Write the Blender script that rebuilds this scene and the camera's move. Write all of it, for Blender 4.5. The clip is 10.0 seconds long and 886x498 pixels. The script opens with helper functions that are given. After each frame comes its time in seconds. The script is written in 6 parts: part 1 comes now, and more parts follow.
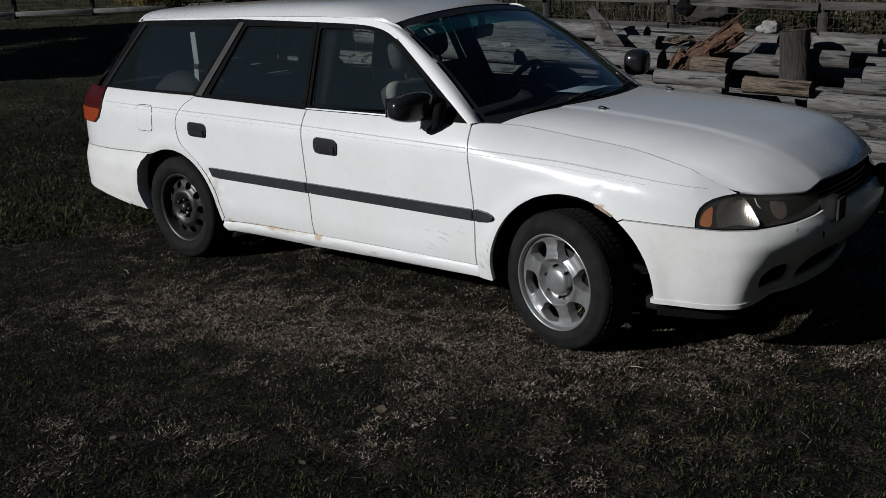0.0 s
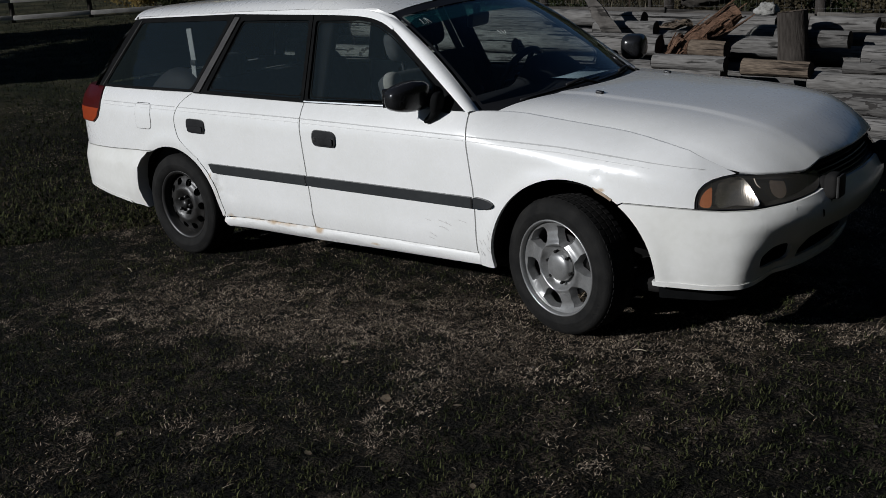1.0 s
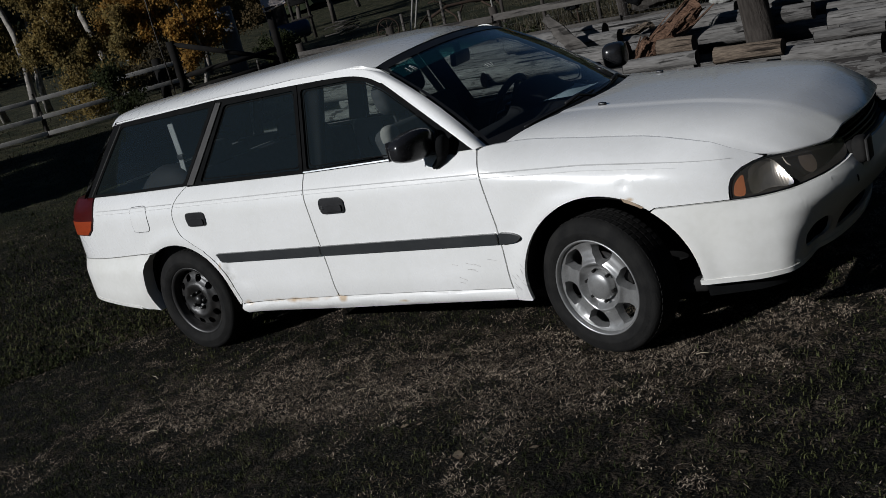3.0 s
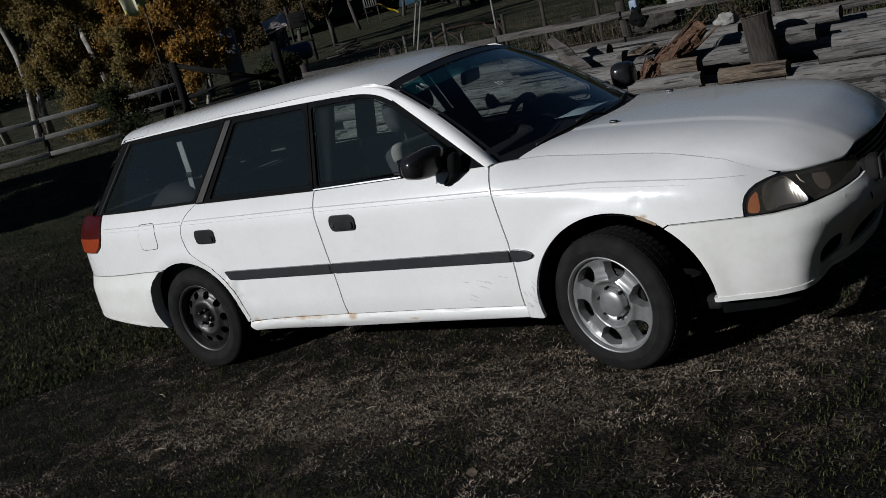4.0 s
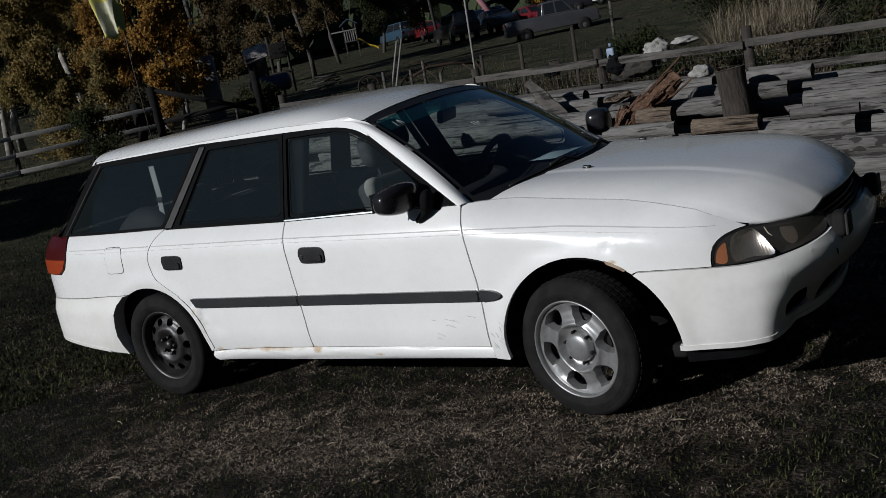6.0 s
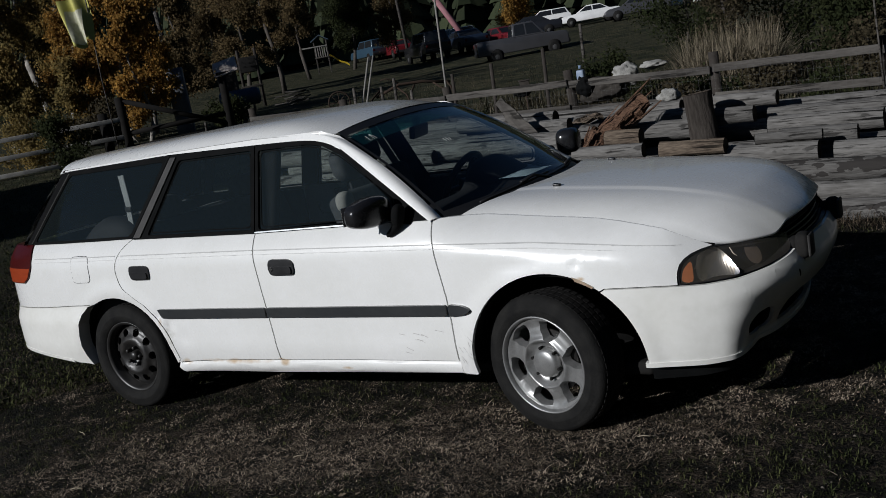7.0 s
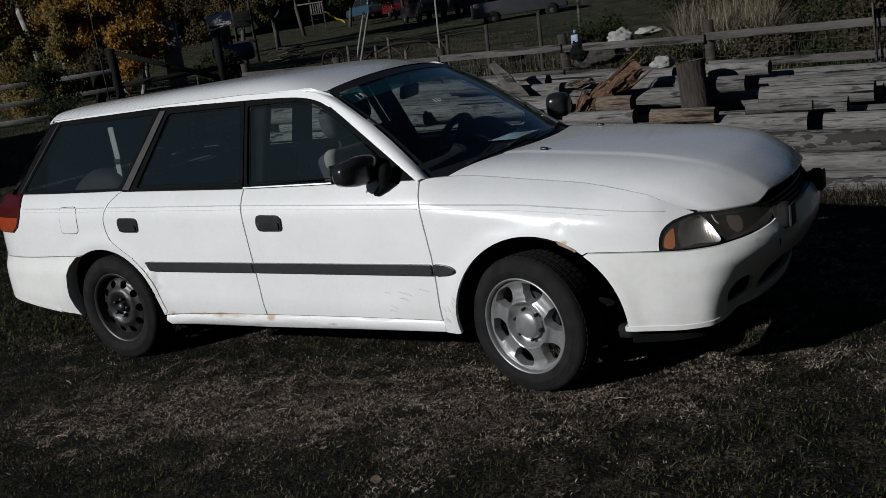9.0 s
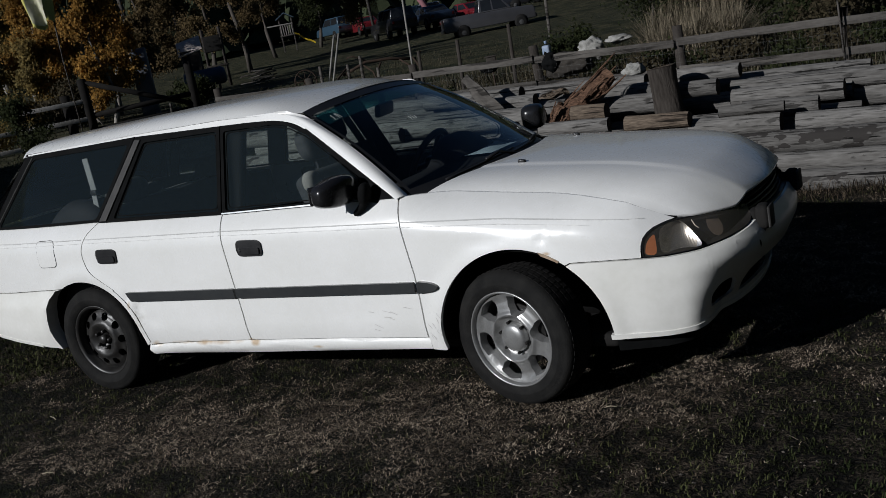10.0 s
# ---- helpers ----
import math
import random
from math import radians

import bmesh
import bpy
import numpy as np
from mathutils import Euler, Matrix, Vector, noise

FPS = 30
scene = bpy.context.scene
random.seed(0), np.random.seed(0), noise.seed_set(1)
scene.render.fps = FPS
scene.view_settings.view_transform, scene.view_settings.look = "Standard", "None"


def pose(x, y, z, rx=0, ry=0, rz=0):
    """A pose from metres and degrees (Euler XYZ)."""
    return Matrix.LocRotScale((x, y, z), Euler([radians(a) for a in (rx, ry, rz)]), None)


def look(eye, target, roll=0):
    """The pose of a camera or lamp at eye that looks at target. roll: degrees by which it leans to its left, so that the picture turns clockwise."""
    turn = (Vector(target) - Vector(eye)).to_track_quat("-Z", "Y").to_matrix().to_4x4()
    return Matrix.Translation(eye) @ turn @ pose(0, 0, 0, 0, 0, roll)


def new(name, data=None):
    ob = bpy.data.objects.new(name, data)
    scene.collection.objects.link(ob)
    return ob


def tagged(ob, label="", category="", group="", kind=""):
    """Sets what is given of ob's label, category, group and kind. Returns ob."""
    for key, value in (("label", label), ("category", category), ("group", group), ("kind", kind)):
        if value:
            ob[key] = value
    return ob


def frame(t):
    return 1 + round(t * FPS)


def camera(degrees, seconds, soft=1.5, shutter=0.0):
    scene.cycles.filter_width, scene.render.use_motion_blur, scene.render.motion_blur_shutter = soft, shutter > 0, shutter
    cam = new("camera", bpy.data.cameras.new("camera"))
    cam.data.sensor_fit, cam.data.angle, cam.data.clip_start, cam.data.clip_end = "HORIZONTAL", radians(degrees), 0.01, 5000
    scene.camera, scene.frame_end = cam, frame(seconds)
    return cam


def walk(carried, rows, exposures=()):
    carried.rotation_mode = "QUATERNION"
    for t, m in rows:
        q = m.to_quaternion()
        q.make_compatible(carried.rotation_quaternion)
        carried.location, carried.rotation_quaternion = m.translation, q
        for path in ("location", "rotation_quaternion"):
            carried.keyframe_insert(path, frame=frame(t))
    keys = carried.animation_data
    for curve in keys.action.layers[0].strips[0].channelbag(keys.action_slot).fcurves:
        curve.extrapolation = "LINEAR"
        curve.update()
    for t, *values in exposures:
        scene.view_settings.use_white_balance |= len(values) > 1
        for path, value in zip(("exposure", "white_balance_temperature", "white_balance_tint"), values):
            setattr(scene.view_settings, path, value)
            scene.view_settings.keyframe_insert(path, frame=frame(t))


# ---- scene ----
cam = camera(49.8, 10.0, soft=0.65)
PATH = [
    (0, (4.699, -3.296, 1.636), (3.491, -1.808, 1.064), -2.4),
    (0.5, (4.702, -3.298, 1.626), (3.505, -1.807, 1.037), -3.2),
    (1, (4.715, -3.295, 1.617), (3.502, -1.816, 1.032), -4.0),
    (1.5, (4.706, -3.313, 1.608), (3.503, -1.841, 0.987), -3.0),
    (2, (4.675, -3.21, 1.595), (3.444, -1.766, 0.962), -5.7),
    (2.5, (4.532, -3.27, 1.643), (3.376, -1.741, 1.072), -9.1),
    (2.7, (4.506, -3.295, 1.62), (3.305, -1.784, 1.098), -14.1),
    (3.8, (4.45, -3.394, 1.603), (3.272, -1.84, 1.16), -15.0),
    (4, (4.437, -3.366, 1.601), (3.251, -1.82, 1.148), -14.7),
    (4.5, (4.435, -3.362, 1.601), (3.276, -1.804, 1.121), -12.9),
    (5, (4.432, -3.347, 1.6), (3.278, -1.782, 1.133), -13.4),
    (5.5, (4.44, -3.364, 1.601), (3.285, -1.796, 1.147), -13.1),
    (6, (4.435, -3.354, 1.6), (3.304, -1.752, 1.207), -11.7),
    (7.3, (4.437, -3.408, 1.586), (3.387, -1.748, 1.209), -9.6),
    (7.5, (4.434, -3.419, 1.58), (3.395, -1.759, 1.176), -9.4),
    (8, (4.441, -3.423, 1.585), (3.336, -1.815, 1.145), -10.4),
    (8.5, (4.44, -3.418, 1.582), (3.353, -1.807, 1.11), -10.1),
    (9, (4.476, -3.413, 1.59), (3.419, -1.775, 1.141), -8.6),
    (9.5, (4.509, -3.348, 1.562), (3.479, -1.691, 1.122), -9.3),
    (10, (4.467, -3.407, 1.597), (3.446, -1.742, 1.171), -11.0),
]
walk(cam, [(t, look(eye, target, roll)) for t, eye, target, roll in PATH], exposures=[(0.0, -0.15, 6250, 10), (10.0, -0.15, 6250, 10)])

# ---- daylight: low sun on the kerb side of the car, a little towards its tail ----
SUN_TO = Vector((-0.385, -0.815, 0.39)).normalized()
world = bpy.data.worlds.new("world")
scene.world = world
world.use_nodes = True
wn = world.node_tree.nodes
sky = wn.new("ShaderNodeTexSky")
sky.sky_type = "NISHITA"
sky.sun_disc = False
sky.dust_density, sky.air_density, sky.ozone_density = 0.0, 1.0, 5.5
sky.sun_elevation = math.asin(SUN_TO.z)
sky.sun_rotation = math.atan2(SUN_TO.x, SUN_TO.y)
world.node_tree.links.new(sky.outputs[0], wn["Background"].inputs[0])
wn["Background"].inputs[1].default_value = 0.022
sun = new("sun", bpy.data.lights.new("sun", "SUN"))
sun.data.energy, sun.data.angle, sun.data.color = 3.95, radians(0.5), (1.0, 0.985, 0.97)
sun.matrix_world = look(SUN_TO * 50, (0, 0, 0))

# ---- materials ----
def socket(nt, node, name, value):
    if value is not None:
        node.inputs[name].default_value = value


def surface(name, a, b=None, scale=8.0, rough=0.6, metal=0.0, bump=0.0, coat=0.0, stretch=(1, 1, 1), fine=0.35,
            random_tone=0.0, island=0.0, bump_scale=None, coords="Object", spec=None):
    """Two tones mixed by coarse and fine noise, with uneven gloss and relief."""
    m = bpy.data.materials.new(name)
    m.use_nodes = True
    nt = m.node_tree
    bs = nt.nodes["Principled BSDF"]
    bs.inputs["Metallic"].default_value = metal
    bs.inputs["Coat Weight"].default_value = coat
    bs.inputs["Coat Roughness"].default_value = 0.06
    socket(nt, bs, "Specular IOR Level", spec if spec is not None else (0.12 if rough >= 0.6 and not metal else None))
    b = b or tuple(c * 0.75 for c in a)
    tc = nt.nodes.new("ShaderNodeTexCoord")
    mp = nt.nodes.new("ShaderNodeMapping")
    mp.inputs["Scale"].default_value = stretch
    nt.links.new(tc.outputs[coords], mp.inputs[0])
    coarse, finer = nt.nodes.new("ShaderNodeTexNoise"), nt.nodes.new("ShaderNodeTexNoise")
    coarse.inputs["Scale"].default_value, coarse.inputs["Detail"].default_value = scale, 6
    finer.inputs["Scale"].default_value, finer.inputs["Detail"].default_value = scale * 9, 4
    for n in (coarse, finer):
        nt.links.new(mp.outputs[0], n.inputs["Vector"])
    mix = nt.nodes.new("ShaderNodeMix")
    mix.inputs[0].default_value = fine
    nt.links.new(coarse.outputs[0], mix.inputs[2])
    nt.links.new(finer.outputs[0], mix.inputs[3])
    ramp = nt.nodes.new("ShaderNodeValToRGB")
    ramp.color_ramp.elements[0].position, ramp.color_ramp.elements[1].position = 0.36, 0.64
    ramp.color_ramp.elements[0].color, ramp.color_ramp.elements[1].color = (*a, 1), (*b, 1)
    nt.links.new(mix.outputs[0], ramp.inputs[0])
    colour = ramp.outputs[0]
    if random_tone or island:
        hsv = nt.nodes.new("ShaderNodeHueSaturation")
        src = nt.nodes.new("ShaderNodeObjectInfo").outputs["Random"] if random_tone else nt.nodes.new("ShaderNodeNewGeometry").outputs["Random Per Island"]
        rng = nt.nodes.new("ShaderNodeMapRange")
        k = random_tone or island
        rng.inputs[3].default_value, rng.inputs[4].default_value = 1 - k, 1 + k
        nt.links.new(src, rng.inputs[0])
        nt.links.new(rng.outputs[0], hsv.inputs["Value"])
        nt.links.new(colour, hsv.inputs["Color"])
        colour = hsv.outputs[0]
    nt.links.new(colour, bs.inputs["Base Color"])
    rr = nt.nodes.new("ShaderNodeMapRange")
    rr.inputs[3].default_value, rr.inputs[4].default_value = max(0.02, rough * 0.8), min(1, rough * 1.2)
    nt.links.new(finer.outputs[0], rr.inputs[0])
    nt.links.new(rr.outputs[0], bs.inputs["Roughness"])
    if bump:
        bm_ = nt.nodes.new("ShaderNodeBump")
        bm_.inputs["Strength"].default_value = bump
        bm_.inputs["Distance"].default_value = 0.02 if bump_scale is None else bump_scale
        nt.links.new(mix.outputs[0], bm_.inputs["Height"])
        nt.links.new(bm_.outputs[0], bs.inputs["Normal"])
    return m


def pane(name, tint, rough=0.0, base=0.06, haze=0.0, dust=(0.62, 0.58, 0.50)):
    """Thin tinted glass: it lets a tinted part through and mirrors more at grazing angles."""
    m = bpy.data.materials.new(name)
    m.use_nodes = True
    nt = m.node_tree
    out = nt.nodes["Material Output"]
    nt.nodes.remove(nt.nodes["Principled BSDF"])
    clear, gloss, mix, lw = (nt.nodes.new("ShaderNode" + k) for k in ("BsdfTransparent", "BsdfGlossy", "MixShader", "LayerWeight"))
    clear.inputs[0].default_value = (*tint, 1)
    gloss.inputs["Roughness"].default_value = rough
    lw.inputs[0].default_value = 0.5
    power, span = nt.nodes.new("ShaderNodeMath"), nt.nodes.new("ShaderNodeMapRange")
    power.operation, power.inputs[1].default_value = "POWER", 4.0
    span.inputs[3].default_value, span.inputs[4].default_value = base, 1.0
    nt.links.new(lw.outputs["Facing"], power.inputs[0])
    nt.links.new(power.outputs[0], span.inputs[0])
    nt.links.new(span.outputs[0], mix.inputs[0])
    through_ = clear.outputs[0]
    if haze:
        dull, veil = nt.nodes.new("ShaderNodeBsdfDiffuse"), nt.nodes.new("ShaderNodeMixShader")
        dull.inputs[0].default_value = (*dust, 1)
        veil.inputs[0].default_value = haze
        nt.links.new(clear.outputs[0], veil.inputs[1])
        nt.links.new(dull.outputs[0], veil.inputs[2])
        through_ = veil.outputs[0]
    nt.links.new(through_, mix.inputs[1])
    nt.links.new(gloss.outputs[0], mix.inputs[2])
    nt.links.new(mix.outputs[0], out.inputs[0])
    return m


def leafy(name, a, b, share=0.45):
    """Leaves: diffuse with light coming through from behind."""
    m = surface(name, a, b, 0.8, 0.8, island=0.5, spec=0.1)
    nt = m.node_tree
    bs, out = nt.nodes["Principled BSDF"], nt.nodes["Material Output"]
    tr, mix = nt.nodes.new("ShaderNodeBsdfTranslucent"), nt.nodes.new("ShaderNodeMixShader")
    mix.inputs[0].default_value = share
    nt.links.new(bs.inputs["Base Color"].links[0].from_socket, tr.inputs[0])
    nt.links.new(bs.outputs[0], mix.inputs[1])
    nt.links.new(tr.outputs[0], mix.inputs[2])
    nt.links.new(mix.outputs[0], out.inputs[0])
    return m


def cracked(m, stretch, scale, tone=0.3, lo=0.56, hi=0.62):
    """Long dark drying cracks along the grain."""
    nt = m.node_tree
    bs = nt.nodes["Principled BSDF"]
    colour = bs.inputs["Base Color"].links[0].from_socket
    tc, mp, n, r, mul = (nt.nodes.new("ShaderNode" + k) for k in ("TexCoord", "Mapping", "TexNoise", "MapRange", "Mix"))
    mp.inputs["Scale"].default_value = stretch
    n.inputs["Scale"].default_value, n.inputs["Detail"].default_value = scale, 5
    r.inputs[1].default_value, r.inputs[2].default_value, r.inputs[3].default_value, r.inputs[4].default_value = lo, hi, 0.0, 1.0
    mul.data_type, mul.blend_type = "RGBA", "MULTIPLY"
    mul.inputs[7].default_value = (tone, tone, tone, 1)
    nt.links.new(tc.outputs["Object"], mp.inputs[0])
    nt.links.new(mp.outputs[0], n.inputs["Vector"])
    nt.links.new(n.outputs[0], r.inputs[0])
    nt.links.new(r.outputs[0], mul.inputs[0])
    nt.links.new(colour, mul.inputs[6])
    nt.links.new(mul.outputs[2], bs.inputs["Base Color"])
    return m


def stains(m, spots, tone, scale=14.0, edge=0.45):
    """Rust or grime patches of their own shape: (x, y, z, radius) in the car's metres, broken up by noise."""
    nt = m.node_tree
    bs = nt.nodes["Principled BSDF"]
    colour = bs.inputs["Base Color"].links[0].from_socket
    tc = nt.nodes.new("ShaderNodeTexCoord")
    noise_ = nt.nodes.new("ShaderNodeTexNoise")
    noise_.inputs["Scale"].default_value, noise_.inputs["Detail"].default_value = scale, 8
    nt.links.new(tc.outputs["Object"], noise_.inputs["Vector"])
    total = None
    for x, y, z, rx, rz in spots:
        mp = nt.nodes.new("ShaderNodeMapping")
        mp.vector_type = "TEXTURE"
        mp.inputs["Location"].default_value = (x, y, z)
        mp.inputs["Scale"].default_value = (rx, max(rx, 0.1), rz)
        nt.links.new(tc.outputs["Object"], mp.inputs[0])
        g = nt.nodes.new("ShaderNodeTexGradient")
        g.gradient_type = "SPHERICAL"
        nt.links.new(mp.outputs[0], g.inputs[0])
        if total is None:
            total = g.outputs["Fac"]
        else:
            mx = nt.nodes.new("ShaderNodeMath")
            mx.operation = "MAXIMUM"
            nt.links.new(total, mx.inputs[0])
            nt.links.new(g.outputs["Fac"], mx.inputs[1])
            total = mx.outputs[0]
    mul = nt.nodes.new("ShaderNodeMath")
    mul.operation = "MULTIPLY"
    nt.links.new(total, mul.inputs[0])
    nt.links.new(noise_.outputs[0], mul.inputs[1])
    ramp = nt.nodes.new("ShaderNodeMapRange")
    ramp.inputs[1].default_value, ramp.inputs[2].default_value = edge * 0.5, edge
    nt.links.new(mul.outputs[0], ramp.inputs[0])
    mix = nt.nodes.new("ShaderNodeMix")
    mix.data_type = "RGBA"
    nt.links.new(ramp.outputs[0], mix.inputs[0])
    nt.links.new(colour, mix.inputs[6])
    mix.inputs[7].default_value = (*tone, 1)
    nt.links.new(mix.outputs[2], bs.inputs["Base Color"])
    return m


PAINT = surface("white_paint", (0.77, 0.77, 0.755), (0.71, 0.71, 0.685), 3.0, 0.28, coat=0.8)
stains(PAINT, [(0.85, 0.02, 0.300, 0.45, 0.035), (1.16, 0.02, 0.30, 0.07, 0.05), (0.47, 0.02, 0.30, 0.06, 0.05), (0.36, 0.0, 0.52, 0.03, 0.05),
               (1.55, 0.03, 0.27, 0.10, 0.02), (2.86, 0.0, 0.68, 0.05, 0.02)], (0.50, 0.39, 0.27))
stains(PAINT, [(3.3, 0.1, 0.42, 0.25, 0.12), (0.4, 0.0, 0.42, 0.10, 0.2), (-0.6, 0.05, 0.45, 0.4, 0.15)], (0.55, 0.54, 0.50), 30, 0.5)
BUMPER = surface("bumper_paint", (0.76, 0.755, 0.72), (0.68, 0.675, 0.63), 4.0, 0.36, coat=0.5)
TRIM = surface("black_trim", (0.012, 0.012, 0.013), (0.02, 0.02, 0.021), 12, 0.34, spec=0.35)
GLOSS = surface("glossy_black", (0.010, 0.010, 0.011), (0.014, 0.014, 0.015), 12, 0.22, spec=0.5)
STRIP = surface("weathered_pillar_strip", (0.016, 0.0155, 0.015), (0.034, 0.032, 0.030), 16, 0.5, spec=0.25)
FRAME = surface("matte_black_frame", (0.0045, 0.0048, 0.005), (0.008, 0.0083, 0.0085), 12, 0.8, spec=0.04)
SOFT_CREASE_SHADE = surface("pale_grey_crease_shade", (0.63, 0.63, 0.615), (0.57, 0.57, 0.555), 12, 0.5)
CREASE_SHADE = surface("grey_crease_shade", (0.50, 0.50, 0.49), (0.44, 0.44, 0.43), 12, 0.6)
SCRATCH = surface("grey_scratch", (0.46, 0.45, 0.43), (0.32, 0.31, 0.30), 30, 0.7)
PRIMER = surface("peeled_tan_primer", (0.36, 0.28, 0.205), (0.24, 0.175, 0.12), 30, 0.7)
MOULD = surface("grey_black_moulding", (0.024, 0.026, 0.028), (0.032, 0.034, 0.035), 6, 0.3)
RUBBER = surface("tyre_rubber", (0.008, 0.008, 0.008), (0.017, 0.0165, 0.0155), 14, 0.85, bump=0.25, spec=0.12)
DARK = surface("underside_black", (0.010, 0.010, 0.010), (0.018, 0.017, 0.016), 8, 0.9)
ALLOY = surface("dull_alloy", (0.36, 0.36, 0.355), (0.25, 0.25, 0.245), 18, 0.36, metal=0.65)
STEEL = surface("black_steel", (0.011, 0.011, 0.011), (0.024, 0.022, 0.020), 20, 0.42, metal=0.1)
BELT = surface("dull_bright_strip", (0.42, 0.44, 0.45), (0.34, 0.355, 0.36), 20, 0.35, metal=0.7)
CHROME = surface("chrome", (0.75, 0.75, 0.75), (0.68, 0.68, 0.68), 20, 0.12, metal=1.0)
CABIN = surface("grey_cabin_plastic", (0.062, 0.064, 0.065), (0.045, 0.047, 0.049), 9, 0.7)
CABIN_PALE = surface("pale_grey_cabin_trim", (0.24, 0.245, 0.245), (0.18, 0.185, 0.185), 9, 0.7)
DASH = surface("black_dashboard_plastic", (0.012, 0.012, 0.013), (0.018, 0.018, 0.019), 9, 0.7)
CLOTH = surface("dark_grey_seat_cloth", (0.034, 0.036, 0.038), (0.050, 0.052, 0.055), 40, 0.9, bump=0.2)
WHITE_CLOTH = surface("off_white_cloth", (0.26, 0.25, 0.23), (0.17, 0.165, 0.155), 16, 0.9, bump=0.3)
GLASS = pane("tinted_side_glass", (0.72, 0.78, 0.76), base=0.04, haze=0.018, dust=(0.42, 0.58, 0.62))
SCREEN = pane("windscreen_glass", (0.70, 0.77, 0.78), base=0.05)
BAND = pane("green_sun_band", (0.12, 0.42, 0.42), haze=0.06, dust=(0.04, 0.34, 0.36))
LENS = pane("hazy_headlight_lens", (0.84, 0.77, 0.68), rough=0.12, base=0.05, haze=0.05)
AMBER = surface("amber_plastic", (0.36, 0.125, 0.045), (0.29, 0.095, 0.035), 60, 0.35)
RED = surface("red_lamp_plastic", (0.055, 0.004, 0.004), (0.04, 0.0035, 0.003), 60, 0.3, coat=0.1, spec=0.3)
TAIL_AMBER = surface("orange_lamp_plastic", (0.30, 0.045, 0.012), (0.22, 0.033, 0.010), 60, 0.3, coat=0.1, spec=0.3)
REFLECTOR = surface("lamp_reflector", (0.56, 0.55, 0.53), (0.48, 0.47, 0.45), 60, 0.22, metal=0.9)
SMOKE = surface("dim_lamp_bowl", (0.17, 0.140, 0.120), (0.12, 0.098, 0.085), 25, 0.35, metal=0.3)
PLATE = surface("ribbed_clear_plastic", (0.70, 0.67, 0.62), (0.55, 0.53, 0.49), 60, 0.4)

# ---- mesh tools ----
def part(name, bm, material, parent=None, label="", smooth=True):
    """Links a bmesh as one mesh object under a thing or a part."""
    me = bpy.data.meshes.new(name)
    bm.to_mesh(me)
    bm.free()
    if smooth:
        for p in me.polygons:
            p.use_smooth = True
    me.materials.append(material)
    ob = new(name, me)
    if parent is not None:
        ob.parent = parent
    if label:
        ob["label"] = label
    return ob


def thing(name, label, category, group="", kind="", at=(0, 0, 0), turn=0):
    ob = new(name)
    ob.matrix_basis = pose(*at, 0, 0, turn)
    return tagged(ob, label, category, group, kind)


def smooth_line(pts, n=8, closed=False):
    """Points of a Catmull-Rom curve through pts."""
    pts = [Vector(p) for p in pts]
    out, m = [], len(pts)
    for i in range(m if closed else m - 1):
        p = [pts[(i + k) % m] if closed else pts[min(max(i + k, 0), m - 1)] for k in (-1, 0, 1, 2)]
        for j in range(n):
            t = j / n
            out.append(0.5 * (2 * p[1] + (p[2] - p[0]) * t + (2 * p[0] - 5 * p[1] + 4 * p[2] - p[3]) * t * t + (3 * p[1] - p[0] - 3 * p[2] + p[3]) * t ** 3))
    if not closed:
        out.append(pts[-1])
    return [tuple(v) for v in out]


def arc(cx, cz, r, a0, a1, n=20):
    return [(cx + r * math.cos(radians(a0 + (a1 - a0) * i / n)), cz + r * math.sin(radians(a0 + (a1 - a0) * i / n))) for i in range(n + 1)]


def rounded(pts, r, n=4):
    """A closed outline with its corners rounded by r."""
    out, m = [], len(pts)
    for i in range(m):
        a, b, c = (Vector(pts[(i + k) % m]) for k in (-1, 0, 1))
        ra = min(r, (a - b).length * 0.45, (c - b).length * 0.45)
        p, q = b + (a - b).normalized() * ra, b + (c - b).normalized() * ra
        for j in range(n + 1):
            t = j / n
            out.append(tuple((1 - t) ** 2 * p + 2 * t * (1 - t) * b + t * t * q))
    return out


def sheet(outline, holes=(), step=0.06):
    """A flat filled outline with holes, cut by a grid of the given step."""
    bm = bmesh.new()
    for loop in (outline, *holes):
        pts = []
        for p in loop:
            if not pts or (Vector(p) - Vector(pts[-1])).length > 1e-4:
                pts.append(p)
        if (Vector(pts[0]) - Vector(pts[-1])).length < 1e-4:
            pts.pop()
        vs = [bm.verts.new((p[0], p[1], 0)) for p in pts]
        for i in range(len(vs)):
            bm.edges.new((vs[i - 1], vs[i]))
    bmesh.ops.triangle_fill(bm, use_beauty=True, use_dissolve=False, edges=bm.edges[:])
    bm.normal_update()
    bmesh.ops.reverse_faces(bm, faces=[f for f in bm.faces if f.normal.z < 0])
    us, vs_ = [v.co.x for v in bm.verts], [v.co.y for v in bm.verts]
    for lo, hi, no in ((min(us), max(us), (1, 0, 0)), (min(vs_), max(vs_), (0, 1, 0))):
        k = math.ceil(lo / step) + (0 if lo % step else 1)
        while k * step < hi - 1e-5:
            c = k * step
            bmesh.ops.bisect_plane(bm, geom=bm.verts[:] + bm.edges[:] + bm.faces[:], dist=1e-6, plane_co=(c * no[0], c * no[1], 0), plane_no=no)
            k += 1
    return bm


